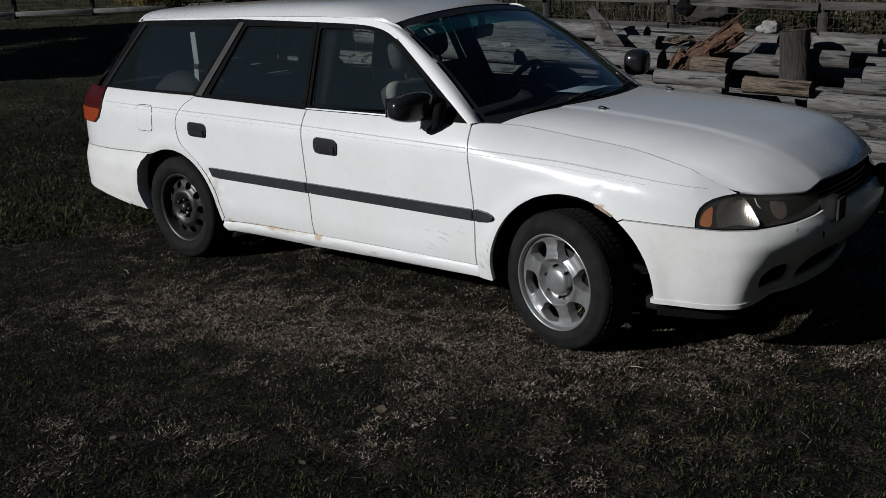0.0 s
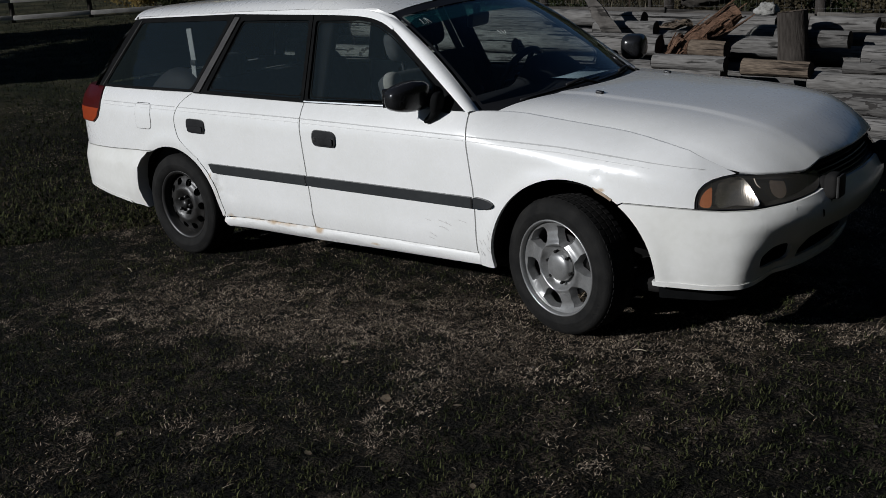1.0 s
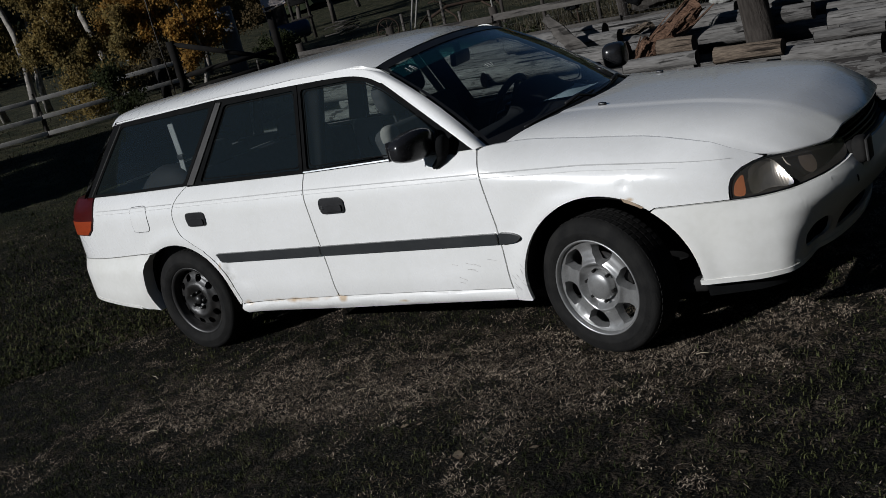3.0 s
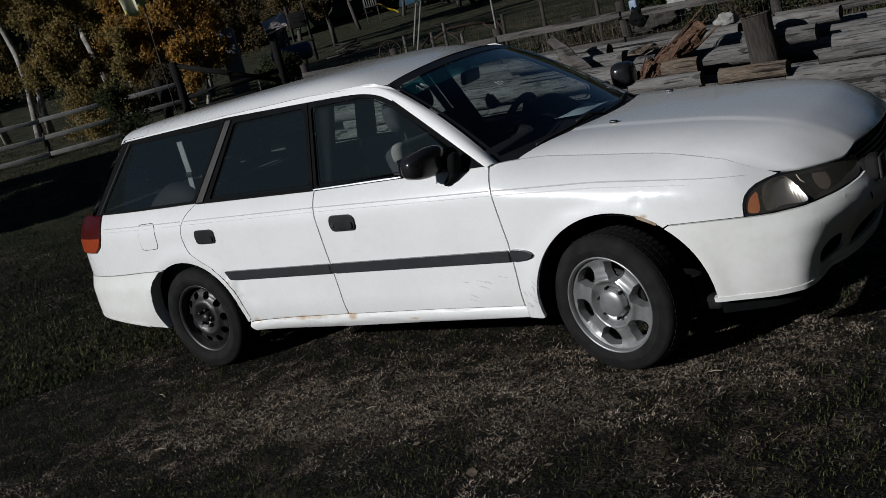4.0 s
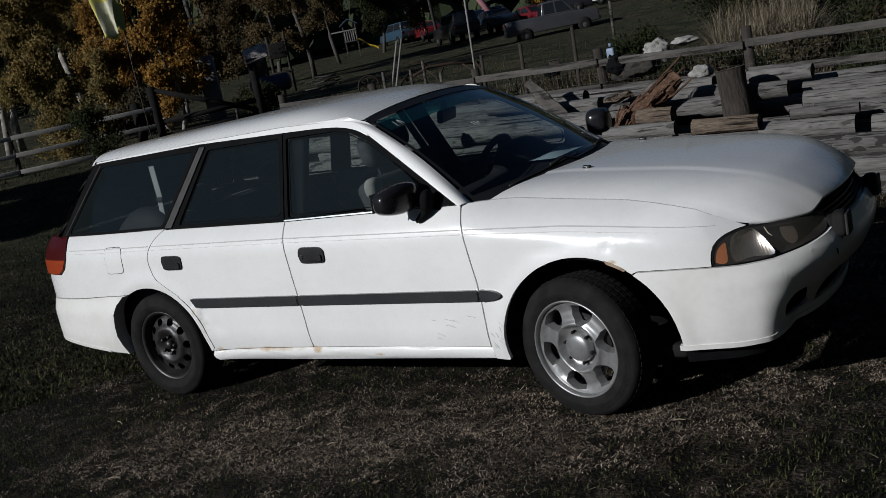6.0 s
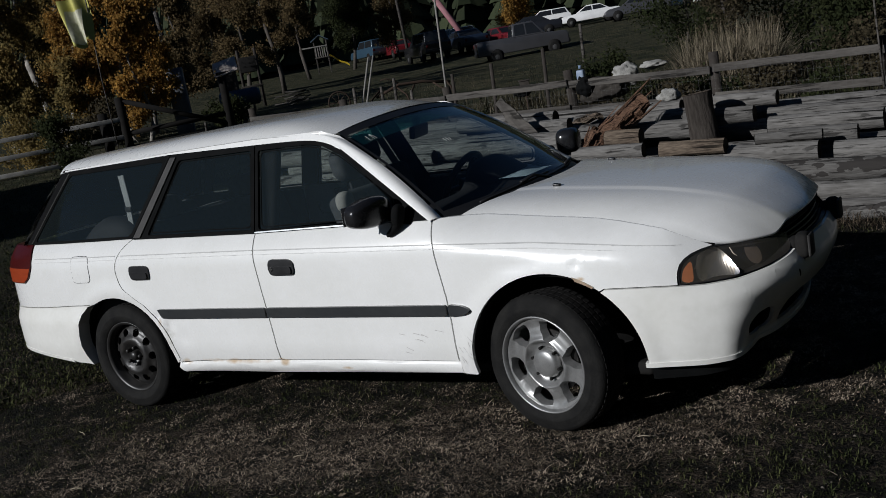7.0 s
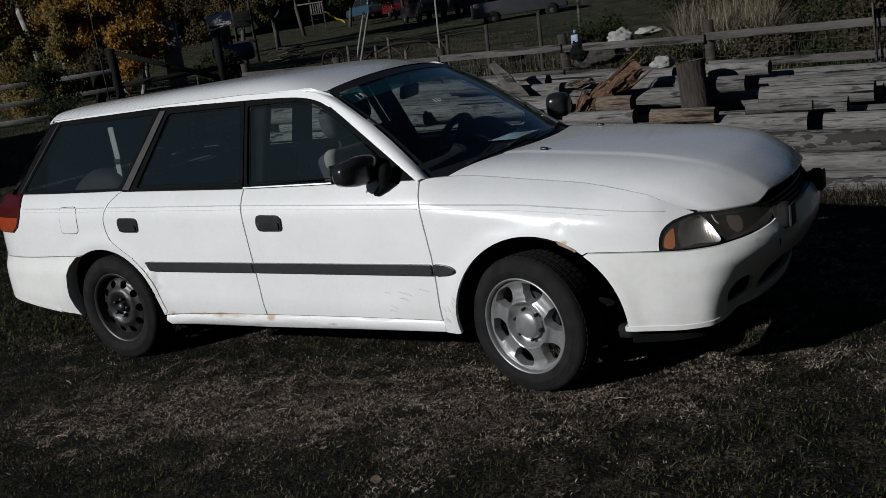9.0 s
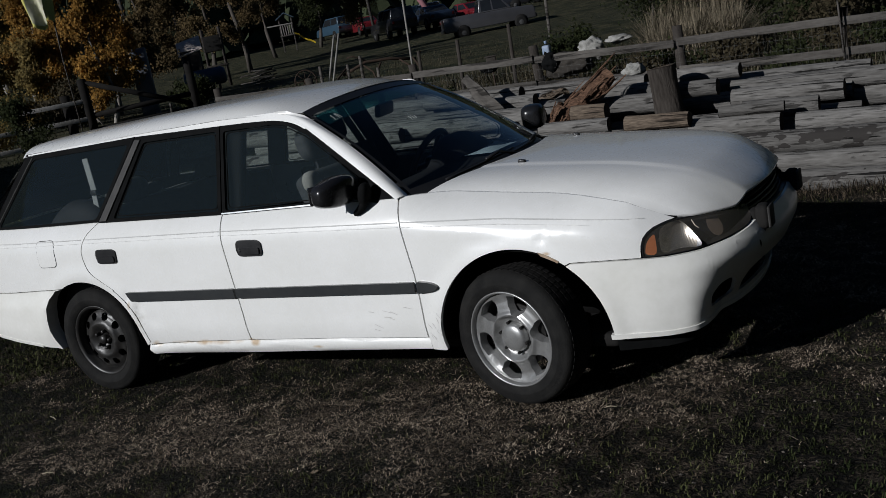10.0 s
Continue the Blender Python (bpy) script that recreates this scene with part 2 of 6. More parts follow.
def mapped(bm, f, flange=None):
    """Moves each vertex (u, v) of a flat sheet to f(u, v); flange: f at the inner edge of its returned rim."""
    rim = [e for e in bm.edges if e.is_boundary]
    uv = {v: (v.co.x, v.co.y) for v in bm.verts}
    if flange:
        made = bmesh.ops.extrude_edge_only(bm, edges=rim)["geom"]
        for e in rim:
            e.smooth = False
        for v in (g for g in made if isinstance(g, bmesh.types.BMVert)):
            uv[v] = (v.co.x, v.co.y)
            v.co = flange(*uv[v])
            uv[v] = None
    for v in bm.verts:
        if uv.get(v) is not None:
            v.co = f(*uv[v])
    return bm


def grid_mesh(f, nu, nv):
    """A sheet of f(u, v) over the unit square."""
    bm = bmesh.new()
    rows = [[bm.verts.new(f(i / nu, j / nv)) for j in range(nv + 1)] for i in range(nu + 1)]
    for i in range(nu):
        for j in range(nv):
            bm.faces.new((rows[i][j], rows[i + 1][j], rows[i + 1][j + 1], rows[i][j + 1]))
    return bm


def lathe(profile, n=48, axis="y", cap=True):
    """Turns (radius, along) pairs about the y axis, or about z."""
    bm = bmesh.new()
    rings = []
    for r, a in profile:
        ring = []
        for i in range(n):
            c, s = math.cos(2 * math.pi * i / n) * r, math.sin(2 * math.pi * i / n) * r
            ring.append(bm.verts.new((c, a, s) if axis == "y" else (c, s, a)))
        rings.append(ring)
    for k in range(len(rings) - 1):
        for i in range(n):
            j = (i + 1) % n
            bm.faces.new((rings[k][i], rings[k][j], rings[k + 1][j], rings[k + 1][i]))
    for end in (0, -1):
        if cap and profile[end][0] > 1e-4:
            bm.faces.new(rings[end] if end else rings[end][::-1])
    bmesh.ops.remove_doubles(bm, verts=bm.verts, dist=1e-5)
    bmesh.ops.recalc_face_normals(bm, faces=bm.faces)
    return bm


def box(size, at=(0, 0, 0), bevel=0.0, segments=2, taper=None):
    bm = bmesh.new()
    bmesh.ops.create_cube(bm, size=1)
    for v in bm.verts:
        k = 1.0 if taper is None or v.co.z < 0 else taper
        v.co = Vector((v.co.x * size[0] * k, v.co.y * size[1] * k, v.co.z * size[2]))
    if bevel:
        bmesh.ops.bevel(bm, geom=bm.edges[:], offset=bevel, segments=segments, profile=0.6, affect="EDGES")
    bmesh.ops.translate(bm, verts=bm.verts, vec=at)
    return bm


def blob(size, at=(0, 0, 0), power=3.2, sub=4):
    """A rounded solid between a ball and a box."""
    bm = bmesh.new()
    bmesh.ops.create_icosphere(bm, subdivisions=sub, radius=1)
    for v in bm.verts:
        c = v.co.normalized()
        k = (abs(c.x) ** power + abs(c.y) ** power + abs(c.z) ** power) ** (-1 / power)
        v.co = Vector((c.x * k * size[0] / 2 + at[0], c.y * k * size[1] / 2 + at[1], c.z * k * size[2] / 2 + at[2]))
    return bm


def tube(pts, radius, n=8, taper=1.0):
    """A round bar along pts, narrowing to taper times its radius."""
    bm = bmesh.new()
    pts = [Vector(p) for p in pts]
    rings = []
    for i, p in enumerate(pts):
        d = (pts[min(i + 1, len(pts) - 1)] - pts[max(i - 1, 0)]).normalized()
        q = d.to_track_quat("Z", "Y")
        r = radius * (1 + (taper - 1) * i / max(1, len(pts) - 1))
        rings.append([bm.verts.new(p + q @ Vector((math.cos(2 * math.pi * k / n) * r, math.sin(2 * math.pi * k / n) * r, 0))) for k in range(n)])
    for a, b in zip(rings, rings[1:]):
        for k in range(n):
            bm.faces.new((a[k], a[(k + 1) % n], b[(k + 1) % n], b[k]))
    bm.faces.new(rings[0][::-1])
    bm.faces.new(rings[-1])
    return bm


def join(*bms):
    """One bmesh out of several."""
    out = bms[0]
    for b in bms[1:]:
        me = bpy.data.meshes.new("joined")
        b.to_mesh(me)
        b.free()
        out.from_mesh(me)
        bpy.data.meshes.remove(me)
    return out


def turned(bm, m):
    bmesh.ops.transform(bm, matrix=m, verts=bm.verts)
    return bm


def ease(x, a, b):
    t = min(1, max(0, (x - a) / (b - a)))
    return t * t * (3 - 2 * t)

# ---- the car: x towards its nose, rear axle at 0; its kerb side at y = 0 ----
YC = 0.8475
REAR = smooth_line([(-1.19, YC), (-1.18, 0.52), (-1.14, 0.27), (-1.05, 0.13), (-0.92, 0.065), (-0.70, 0.022), (-0.4, 0.003), (-0.1, 0)], 10)
FRONT = smooth_line([(2.8, 0), (2.95, 0.003), (3.10, 0.018), (3.245, 0.055), (3.385, 0.125), (3.477, 0.203), (3.553, 0.305), (3.608, 0.442), (3.642, 0.637), (3.655, YC)], 10)
PLAN = np.array(REAR + FRONT)
RUN = np.concatenate([[0], np.cumsum(np.hypot(*np.diff(PLAN, axis=0).T))])
RUN = RUN - RUN[len(REAR) - 1] - 0.1
S_TAIL, S_NOSE = RUN[0], RUN[-1]
TOP_S = [-1.6, -0.7, 0.2, 1.1, 2.15, 2.3, 2.6, 3.0, 3.2, 3.38, 3.55, 3.75, 4.2]
TOP_Z = [0.985, 0.985, 0.975, 0.955, 0.953, 0.946, 0.916, 0.873, 0.834, 0.762, 0.737, 0.727, 0.72]


def glide(x, xs, zs):
    """A smooth curve through the points (xs, zs) that never overshoots."""
    if x <= xs[0]:
        return zs[0]
    if x >= xs[-1]:
        return zs[-1]
    i = max(k for k in range(len(xs) - 1) if xs[k] <= x)

    def slope(k):
        if k == 0 or k == len(xs) - 1:
            return 0.0
        a, b = (zs[k] - zs[k - 1]) / (xs[k] - xs[k - 1]), (zs[k + 1] - zs[k]) / (xs[k + 1] - xs[k])
        return 0.0 if a * b <= 0 else 2 * a * b / (a + b)
    h = xs[i + 1] - xs[i]
    t = (x - xs[i]) / h
    return (zs[i] * (1 + 2 * t) * (1 - t) ** 2 + slope(i) * h * t * (1 - t) ** 2 + zs[i + 1] * t * t * (3 - 2 * t) + slope(i + 1) * h * t * t * (t - 1))


def top(s):
    return glide(s, TOP_S, TOP_Z)


DENTS = [(0.425, 0.50, 0.030, 0.05, 0.011), (0.50, 0.43, 0.05, 0.035, 0.004), (0.36, 0.565, 0.022, 0.026, 0.008), (2.838, 0.742, 0.022, 0.018, 0.004),
         (2.55, 0.74, 0.09, 0.02, 0.0025), (3.08, 0.775, 0.05, 0.02, 0.003), (1.75, 0.45, 0.20, 0.08, 0.0018), (0.85, 0.70, 0.25, 0.07, 0.0015)]


def inset(s, z):
    """How far the skin lies inside the plan line at a height."""
    low = (0.045 - 0.022 * ease(s, 2.9, 3.2)) * (max(0, 0.40 - z) / 0.2) ** 1.6
    d = top(s) - z
    amount = 0.065 + 0.095 * ease(s, 2.1, 2.4) - 0.125 * ease(s, 2.85, 3.38)
    high = amount * max(0, 1 - d / 0.15) ** 2.1 + 0.010 * max(0, (z - 0.6) / 0.3) ** 2
    flare = 0
    for cx in (0.01, 2.685):
        r = math.hypot(s - cx, z - 0.29)
        flare -= 0.012 * math.exp(-((r - 0.41) / 0.05) ** 2)
    w = ease(s, 3.0, 3.55)
    front = w * (0.010 * (1 - ease(z, 0.38, 0.47)) + 0.016 * ease(z, 0.53, 0.63) + 0.035 * max(0, (z - 0.60) / 0.14) ** 1.3 + 0.02 * (max(0, 0.42 - z) / 0.18) ** 1.5)
    front -= ease(s, 3.12, 3.6) * 0.022 * (1 - ease(z, 0.545, 0.635))
    front += ease(s, 3.37, 3.68) * 0.150 * min(1, max(0, (0.610 - z) / 0.270)) ** 1.05
    tail = (1 - ease(s, -1.45, -1.1)) * 0.13 * max(0, z - 0.62) / 0.35
    dent = sum(depth * math.exp(-((s - x) / rx) ** 2 - ((z - h) / rz) ** 2) for x, h, rx, rz, depth in DENTS)
    return low + high + flare + front + tail + dent


def skin(s, z, off=0.0, far=False):
    """A point of the lower body: s runs along the side, round the nose and back along the far side."""
    if s > S_NOSE:
        s, far = 2 * S_NOSE - s, not far
    s = max(s, S_TAIL)
    p = np.array([np.interp(s, RUN, PLAN[:, 0]), np.interp(s, RUN, PLAN[:, 1])])
    a, b = s - 0.01, min(s + 0.01, S_NOSE)
    t = np.array([np.interp(b, RUN, PLAN[:, 0]) - np.interp(a, RUN, PLAN[:, 0]), np.interp(b, RUN, PLAN[:, 1]) - np.interp(a, RUN, PLAN[:, 1])])
    if s > S_NOSE - 0.012:
        t = np.array([0.0, 1.0])
    t = t / np.hypot(*t)
    n = np.array([-t[1], t[0]])
    p = p + n * (inset(s, z) + off)
    return Vector((p[0], 2 * YC - p[1] if far else p[1], z))


def shell(name, outline, material, parent, holes=(), off=0.0, rim=0.02, step=0.04, far=False, label=""):
    bm = sheet(outline, holes, step)
    mapped(bm, lambda s, z: skin(s, z, off, far), (lambda s, z: skin(s, z, off + rim, far)) if rim else None)
    if far:
        bmesh.ops.reverse_faces(bm, faces=bm.faces)
    return part(name, bm, material, parent, label)


def roof_edge(x):
    return float(np.interp(x, [-0.6, -0.44, 0.45, 1.06, 1.4, 1.575], [1.362, 1.376, 1.402, 1.405, 1.39, 1.372]))


def house(x, z, off=0.0, far=False):
    """A point of the side of the cabin above the belt."""
    lo, hi = top(x), 1.395
    b = (z - lo) / (hi - lo)
    y = 0.070 + 0.178 * b + off
    y += 0.10 * max(0, -0.35 - x) ** 1.5
    return Vector((x, 2 * YC - y if far else y, z))


def cabin_shell(name, outline, material, parent, holes=(), off=0.0, rim=0.015, step=0.12, far=False, label=""):
    bm = sheet(outline, holes, step)
    mapped(bm, lambda x, z: house(x, z, off, far), (lambda x, z: house(x, z, off + rim, far)) if rim else None)
    if far:
        bmesh.ops.reverse_faces(bm, faces=bm.faces)
    return part(name, bm, material, parent, label)


def screen_point(k, b):
    """The windscreen: k from -1 to 1 across, b from 0 at the cowl to 1 at the roof."""
    bow = 1 - k * k
    lo = Vector((2.19 + 0.20 * bow, YC + k * 0.73, 0.940 + 0.03 * bow))
    hi = Vector((1.573 + 0.06 * bow, YC + k * 0.578, 1.372 + 0.045 * bow))
    return lo.lerp(hi, b) + Vector((0.5, 0, 0.86)) * 0.025 * math.sin(math.pi * b)


def roof_point(a, k):
    """The roof skin: a from 0 at the tail to 1 at the windscreen."""
    x = (-0.50 - 0.10 * (1 - k * k)) * (1 - a) + (1.573 + 0.06 * (1 - k * k)) * a
    e = roof_edge(x)
    fade = 1 - ease(a, 0.80, 1.0)
    full = 0.062 * (1 - abs(k) ** 8) * (0.11 + 0.89 * fade) + (0.010 + 0.035 * (1 - fade)) * (1 - k * k)
    return Vector((x, YC + k * (0.606 - 0.028 * ease(a, 0.90, 1.0)), e + full))


HOOD_K, HOOD_X = [0.0, 0.28, 0.53, 0.64, 0.717, 0.814, 0.924, 1.0], [3.582, 3.572, 3.552, 3.534, 3.508, 3.467, 3.405, 3.347]
HOOD_DROP_K, HOOD_DROP = [0.0, 0.52, 0.60, 0.68, 0.80, 0.92, 1.0], [0.0, 0.0, 0.016, 0.030, 0.024, 0.014, 0.006]


def hood_point(a, k):
    bow = 1 - k * k
    s = 2.27 + (3.40 - 2.27) * a
    edge = skin(s, top(s))
    rear, front = 2.255 + 0.185 * bow, glide(abs(k), HOOD_K, HOOD_X)
    x = rear + (front - rear) * a
    crown = (0.032 + 0.030 * math.sin(math.pi * min(1, 0.12 + 0.60 * a))) * (1 - 0.90 * a ** 24)
    ridge = 0.0045 * ease(abs(k), 0.52 + 0.05 * a, 0.56 + 0.05 * a) * ease(1 - a, 0.02, 0.35)
    return Vector((x, YC + k * (YC - edge.y - 0.0015), edge.z + crown * (1 - abs(k) ** 6) - ridge - glide(abs(k), HOOD_DROP_K, HOOD_DROP) * a ** 16))


car = thing("car", "white station wagon, scratched and rusty, parked on the grass", "car")

ARCH_R = (0.01, 0.265, 0.40)
ARCH_F = (2.690, 0.31, 0.398)
G = 0.0035
door_rear_edge = smooth_line([(0.195, 0.975), (0.115, 0.91), (0.078, 0.82), (0.105, 0.73), (0.19, 0.665), (0.27, 0.615)], 6)
arc_edge = [(x, z) for x, z in arc(ARCH_R[0], ARCH_R[1], 0.432, 52, 6, 14)]

for far in (False, True):
    # rear quarter, from the tail lamp to the rear door
    quarter = [(-0.155, 0.632)] + arc(*ARCH_R, 113, 3, 30) + [(0.425, 0.300)] + [(x - G, z) for x, z in arc_edge[::-1]] + [(x - G, z + 0.001) for x, z in door_rear_edge[::-1]]
    quarter += [(0.0, 0.975), (-0.722, 0.984), (-0.694, 0.92), (-0.694, 0.86), (-0.735, 0.797), (-0.80, 0.762), (-1.12, 0.758), (-1.35, 0.758), (-1.35, 0.64), (-1.0, 0.612), (-0.6, 0.618)]
    q = shell("rear_quarter_panel", quarter, PAINT, car, far=far, step=0.04 if far else 0.024)
    flap = rounded([(-0.300, 0.757), (-0.146, 0.757), (-0.146, 0.910), (-0.300, 0.910)], 0.03)
    if not far:
        shell("fuel_flap_gap", flap, TRIM, q, off=-0.0008, rim=0, label="thin dark seam round the fuel flap")
        shell("fuel_flap", rounded([(-0.297, 0.760), (-0.149, 0.760), (-0.149, 0.907), (-0.297, 0.907)], 0.028), PAINT, q, off=-0.0022, rim=0.003)
    # rear door
    rd = [(x + G, z) for x, z in door_rear_edge] + [(x + G, z) for x, z in arc_edge] + [(0.425, 0.292), (0.75, 0.306), (1.155, 0.314), (1.150, 0.45), (1.140, 0.58), (1.118, 0.80), (1.099, 0.957), (0.6, 0.966)]
    d = shell("rear_door", rd, PAINT, car, far=far, step=0.04 if far else 0.024)
    hd = rounded([(0.212, 0.762), (0.350, 0.760), (0.350, 0.828), (0.325, 0.837), (0.205, 0.840), (0.197, 0.80)], 0.022)
    h1 = shell("door_handle", hd, TRIM, d, off=-0.010, rim=0.02, step=0.03, far=far, label="black plastic pull handle")
    shell("handle_flap", rounded([(0.215, 0.770), (0.342, 0.768), (0.342, 0.800), (0.215, 0.803)], 0.010), TRIM, h1, off=-0.018, rim=0.012, step=0.03, far=far)
    shell("side_moulding", rounded([(0.362, 0.594), (1.140, 0.590), (1.142, 0.541), (0.398, 0.543)], 0.012), MOULD, d, off=-0.016, rim=0.02, step=0.08, far=far)
    frame_out = [(0.205, 0.973), (1.100, 0.953), (1.064, 1.398), (0.46, 1.396)]
    fr = cabin_shell("window_frame", frame_out, FRAME, d, holes=[rounded([(0.318, 0.987), (1.081, 0.969), (1.046, 1.352), (0.515, 1.354)], 0.02)], far=far)
    g = cabin_shell("window", [(0.25, 0.985), (1.08, 0.965), (1.055, 1.37), (0.485, 1.37)], GLASS, d, off=0.012, rim=0, far=far)
    g.visible_shadow = False
    # front door
    fd = [(1.159 + G, 0.314), (1.7, 0.320), (2.208, 0.320), (2.208, 0.50), (2.203, 0.62), (2.172, 0.84), (2.149, 0.952), (1.6, 0.953), (1.103 + G, 0.955), (1.122 + G, 0.80), (1.144 + G, 0.58), (1.154 + G, 0.45)]
    d = shell("front_door", fd, PAINT, car, far=far, step=0.04 if far else 0.024)
    hd = rounded([(1.225, 0.752), (1.372, 0.750), (1.372, 0.815), (1.345, 0.828), (1.222, 0.832), (1.211, 0.79)], 0.024)
    h1 = shell("door_handle", hd, TRIM, d, off=-0.010, rim=0.02, step=0.03, far=far, label="black plastic pull handle")
    shell("handle_flap", rounded([(1.250, 0.762), (1.362, 0.760), (1.362, 0.793), (1.250, 0.796)], 0.010), TRIM, h1, off=-0.018, rim=0.012, step=0.03, far=far)
    shell("lock", arc(1.234, 0.785, 0.010, 0, 330, 10), CHROME, h1, off=-0.015, rim=0.01, step=0.03, far=far, label="small round key lock")
    shell("side_moulding", rounded([(1.151, 0.590), (2.201, 0.584), (2.203, 0.535), (1.153, 0.541)], 0.010), MOULD, d, off=-0.016, rim=0.02, step=0.08, far=far)
    cabin_shell("window_frame", [(1.108, 0.953), (2.135, 0.953), (1.90, 1.118), (1.60, 1.322), (1.50, 1.372), (1.40, 1.394), (1.070, 1.398)], FRAME, d,
                holes=[rounded([(1.128, 0.969), (1.93, 0.967), (1.958, 1.048), (1.634, 1.272), (1.515, 1.326), (1.41, 1.344), (1.092, 1.347)], 0.02)], far=far)
    g = cabin_shell("window", [(1.108, 0.965), (2.00, 0.985), (1.60, 1.305), (1.45, 1.355), (1.082, 1.360)], GLASS, d, off=0.012, rim=0, far=far)
    g.visible_shadow = False
    gutter = smooth_line([(0.45, 1.390), (1.06, 1.376), (1.25, 1.371), (1.36, 1.366), (1.44, 1.359), (1.51, 1.346), (1.57, 1.327), (1.625, 1.300)], 4) + [(1.635, 1.306), (1.605, 1.327), (1.51, 1.376), (1.42, 1.398), (1.06, 1.404), (0.45, 1.402), (-0.45, 1.386), (-0.45, 1.379)]
    cabin_shell("drip_rail", gutter, PAINT, car, off=-0.0045, rim=0.006, far=far, label="narrow white gutter along the roof edge")
    for seal in ([(1.138, 0.978), (1.925, 0.976), (1.947, 1.045), (1.628, 1.264), (1.510, 1.318), (1.405, 1.336), (1.102, 1.339)], [(0.330, 0.996), (1.072, 0.979), (1.038, 1.344), (0.521, 1.346)]):
        cabin_shell("glass_seal", rounded(seal, 0.03), FRAME, d, holes=[rounded([(u + (1.45 - u) * 0.012 if seal[0][0] > 1 else u + (0.75 - u) * 0.014, v + (1.16 - v) * 0.024) for u, v in seal], 0.03)], off=0.009, rim=0.002, far=far, label="worn rubber edge of the glass")
    cabin_shell("belt_strip", [(1.105, 0.956), (1.94, 0.956), (1.94, 0.962), (1.105, 0.962)], BELT, d, off=-0.004, rim=0.006, far=far, label="bright strip below the window")
    # quarter window with the black pillars on both sides
    w = cabin_shell("quarter_window_frame", [(-0.775, 0.987), (0.198, 0.978), (0.452, 1.396), (-0.47, 1.388)], FRAME, car,
                    holes=[rounded([(-0.690, 0.998), (0.180, 0.990), (0.402, 1.358), (-0.405, 1.354)], 0.03)], far=far)
    g = cabin_shell("quarter_window", [(-0.735, 0.990), (0.195, 0.984), (0.415, 1.37), (-0.435, 1.365)], GLASS, w, off=0.006, rim=0, far=far)
    g.visible_shadow = False
    cabin_shell("pillar_trim", [(0.214, 0.982), (0.268, 0.981), (0.498, 1.372), (0.455, 1.374)], STRIP, fr, off=-0.008, rim=0.01, far=far, label="weathered grey-black pillar strip")
    cabin_shell("glass_seal", [(-0.722, 0.992), (-0.712, 0.992), (-0.405, 1.366), (-0.415, 1.366)], STRIP, w, off=-0.005, rim=0.006, far=far, label="worn rubber edge of the glass")
    # front wing
    wing = [(2.156, 0.951), (2.179, 0.84), (2.210, 0.62), (2.215, 0.50), (2.216, 0.258), (2.290, 0.256)] + arc(*ARCH_F, 187, 53, 38) + [(2.95, 0.637), (3.125, 0.632), (3.234, 0.626), (3.234, 0.65), (3.238, 0.675), (3.249, 0.700), (3.270, 0.719), (3.300, 0.733), (3.345, 0.742), (3.40, 0.747)]
    wing += [(s, top(s)) for s in (3.3, 3.2, 3.1, 3.0, 2.9, 2.8, 2.7, 2.6, 2.5, 2.4, 2.3, 2.22)]
    f = shell("front_wing", wing, PAINT, car, far=far, step=0.03 if far else 0.02)
    shell("side_moulding", smooth_line([(2.218, 0.584), (2.25, 0.584), (2.285, 0.579), (2.314, 0.569), (2.322, 0.559), (2.310, 0.548), (2.28, 0.539), (2.25, 0.536), (2.218, 0.535), (2.217, 0.560)], 4, True), MOULD, f, off=-0.016, rim=0.02, step=0.08, far=far)
    # sill
    sill_top = lambda s: float(np.interp(s, [0.4, 0.75, 1.13, 1.7, 2.19], [0.288, 0.302, 0.310, 0.316, 0.316]))
    bm = sheet([(0.405, 0.286), (0.75, 0.302), (1.13, 0.310), (1.7, 0.316), (2.211, 0.316), (2.211, 0.258), (1.7, 0.245), (1.12, 0.2325), (0.43, 0.227), (0.400, 0.25)], (), 0.02)
    roll = lambda s, z: 0.003 + 0.020 * ease(z, sill_top(s) - 0.022, sill_top(s)) + 0.012 * (1 - ease(z, sill_top(s) - 0.075, sill_top(s) - 0.055))
    mapped(bm, lambda s, z: skin(s, z, roll(s, z), far), lambda s, z: skin(s, z, 0.06, far))
    if far:
        bmesh.ops.reverse_faces(bm, faces=bm.faces)
    part("sill", bm, PAINT, car)
    # roof pillar beside the windscreen
    line = smooth_line([(1.41, 1.396), (1.505, 1.374), (1.605, 1.324), (1.905, 1.120), (2.15, 0.950)], 8)
    n = len(line)

    def pillar(u, v, far=far):
        x, z = line[min(n - 1, round(u * (n - 1)))]
        lap = 0.004 * ease(u, 0.0, 0.25)
        a = house(x - 0.6 * lap, z - lap, -0.003, False)
        b = screen_point(-1, 1 - u)
        if u == 0:
            b = Vector((1.50, YC - 0.597, 1.396))
        p = a.lerp(b, v) + Vector((0.2, -0.6, 0.7)) * (0.018 if u > 0.12 else 0.006) * math.sin(math.pi * v)
        return Vector((p.x, 2 * YC - p.y, p.z)) if far else p
    pl = part("windscreen_pillar", grid_mesh(pillar, n - 1, 6), PAINT, car)
    shift = Vector((-0.018, -0.016 if far else 0.016, -0.014))
    part("pillar_lining", grid_mesh(lambda u, v: pillar(u, v) + shift, n - 1, 6), CABIN, pl)
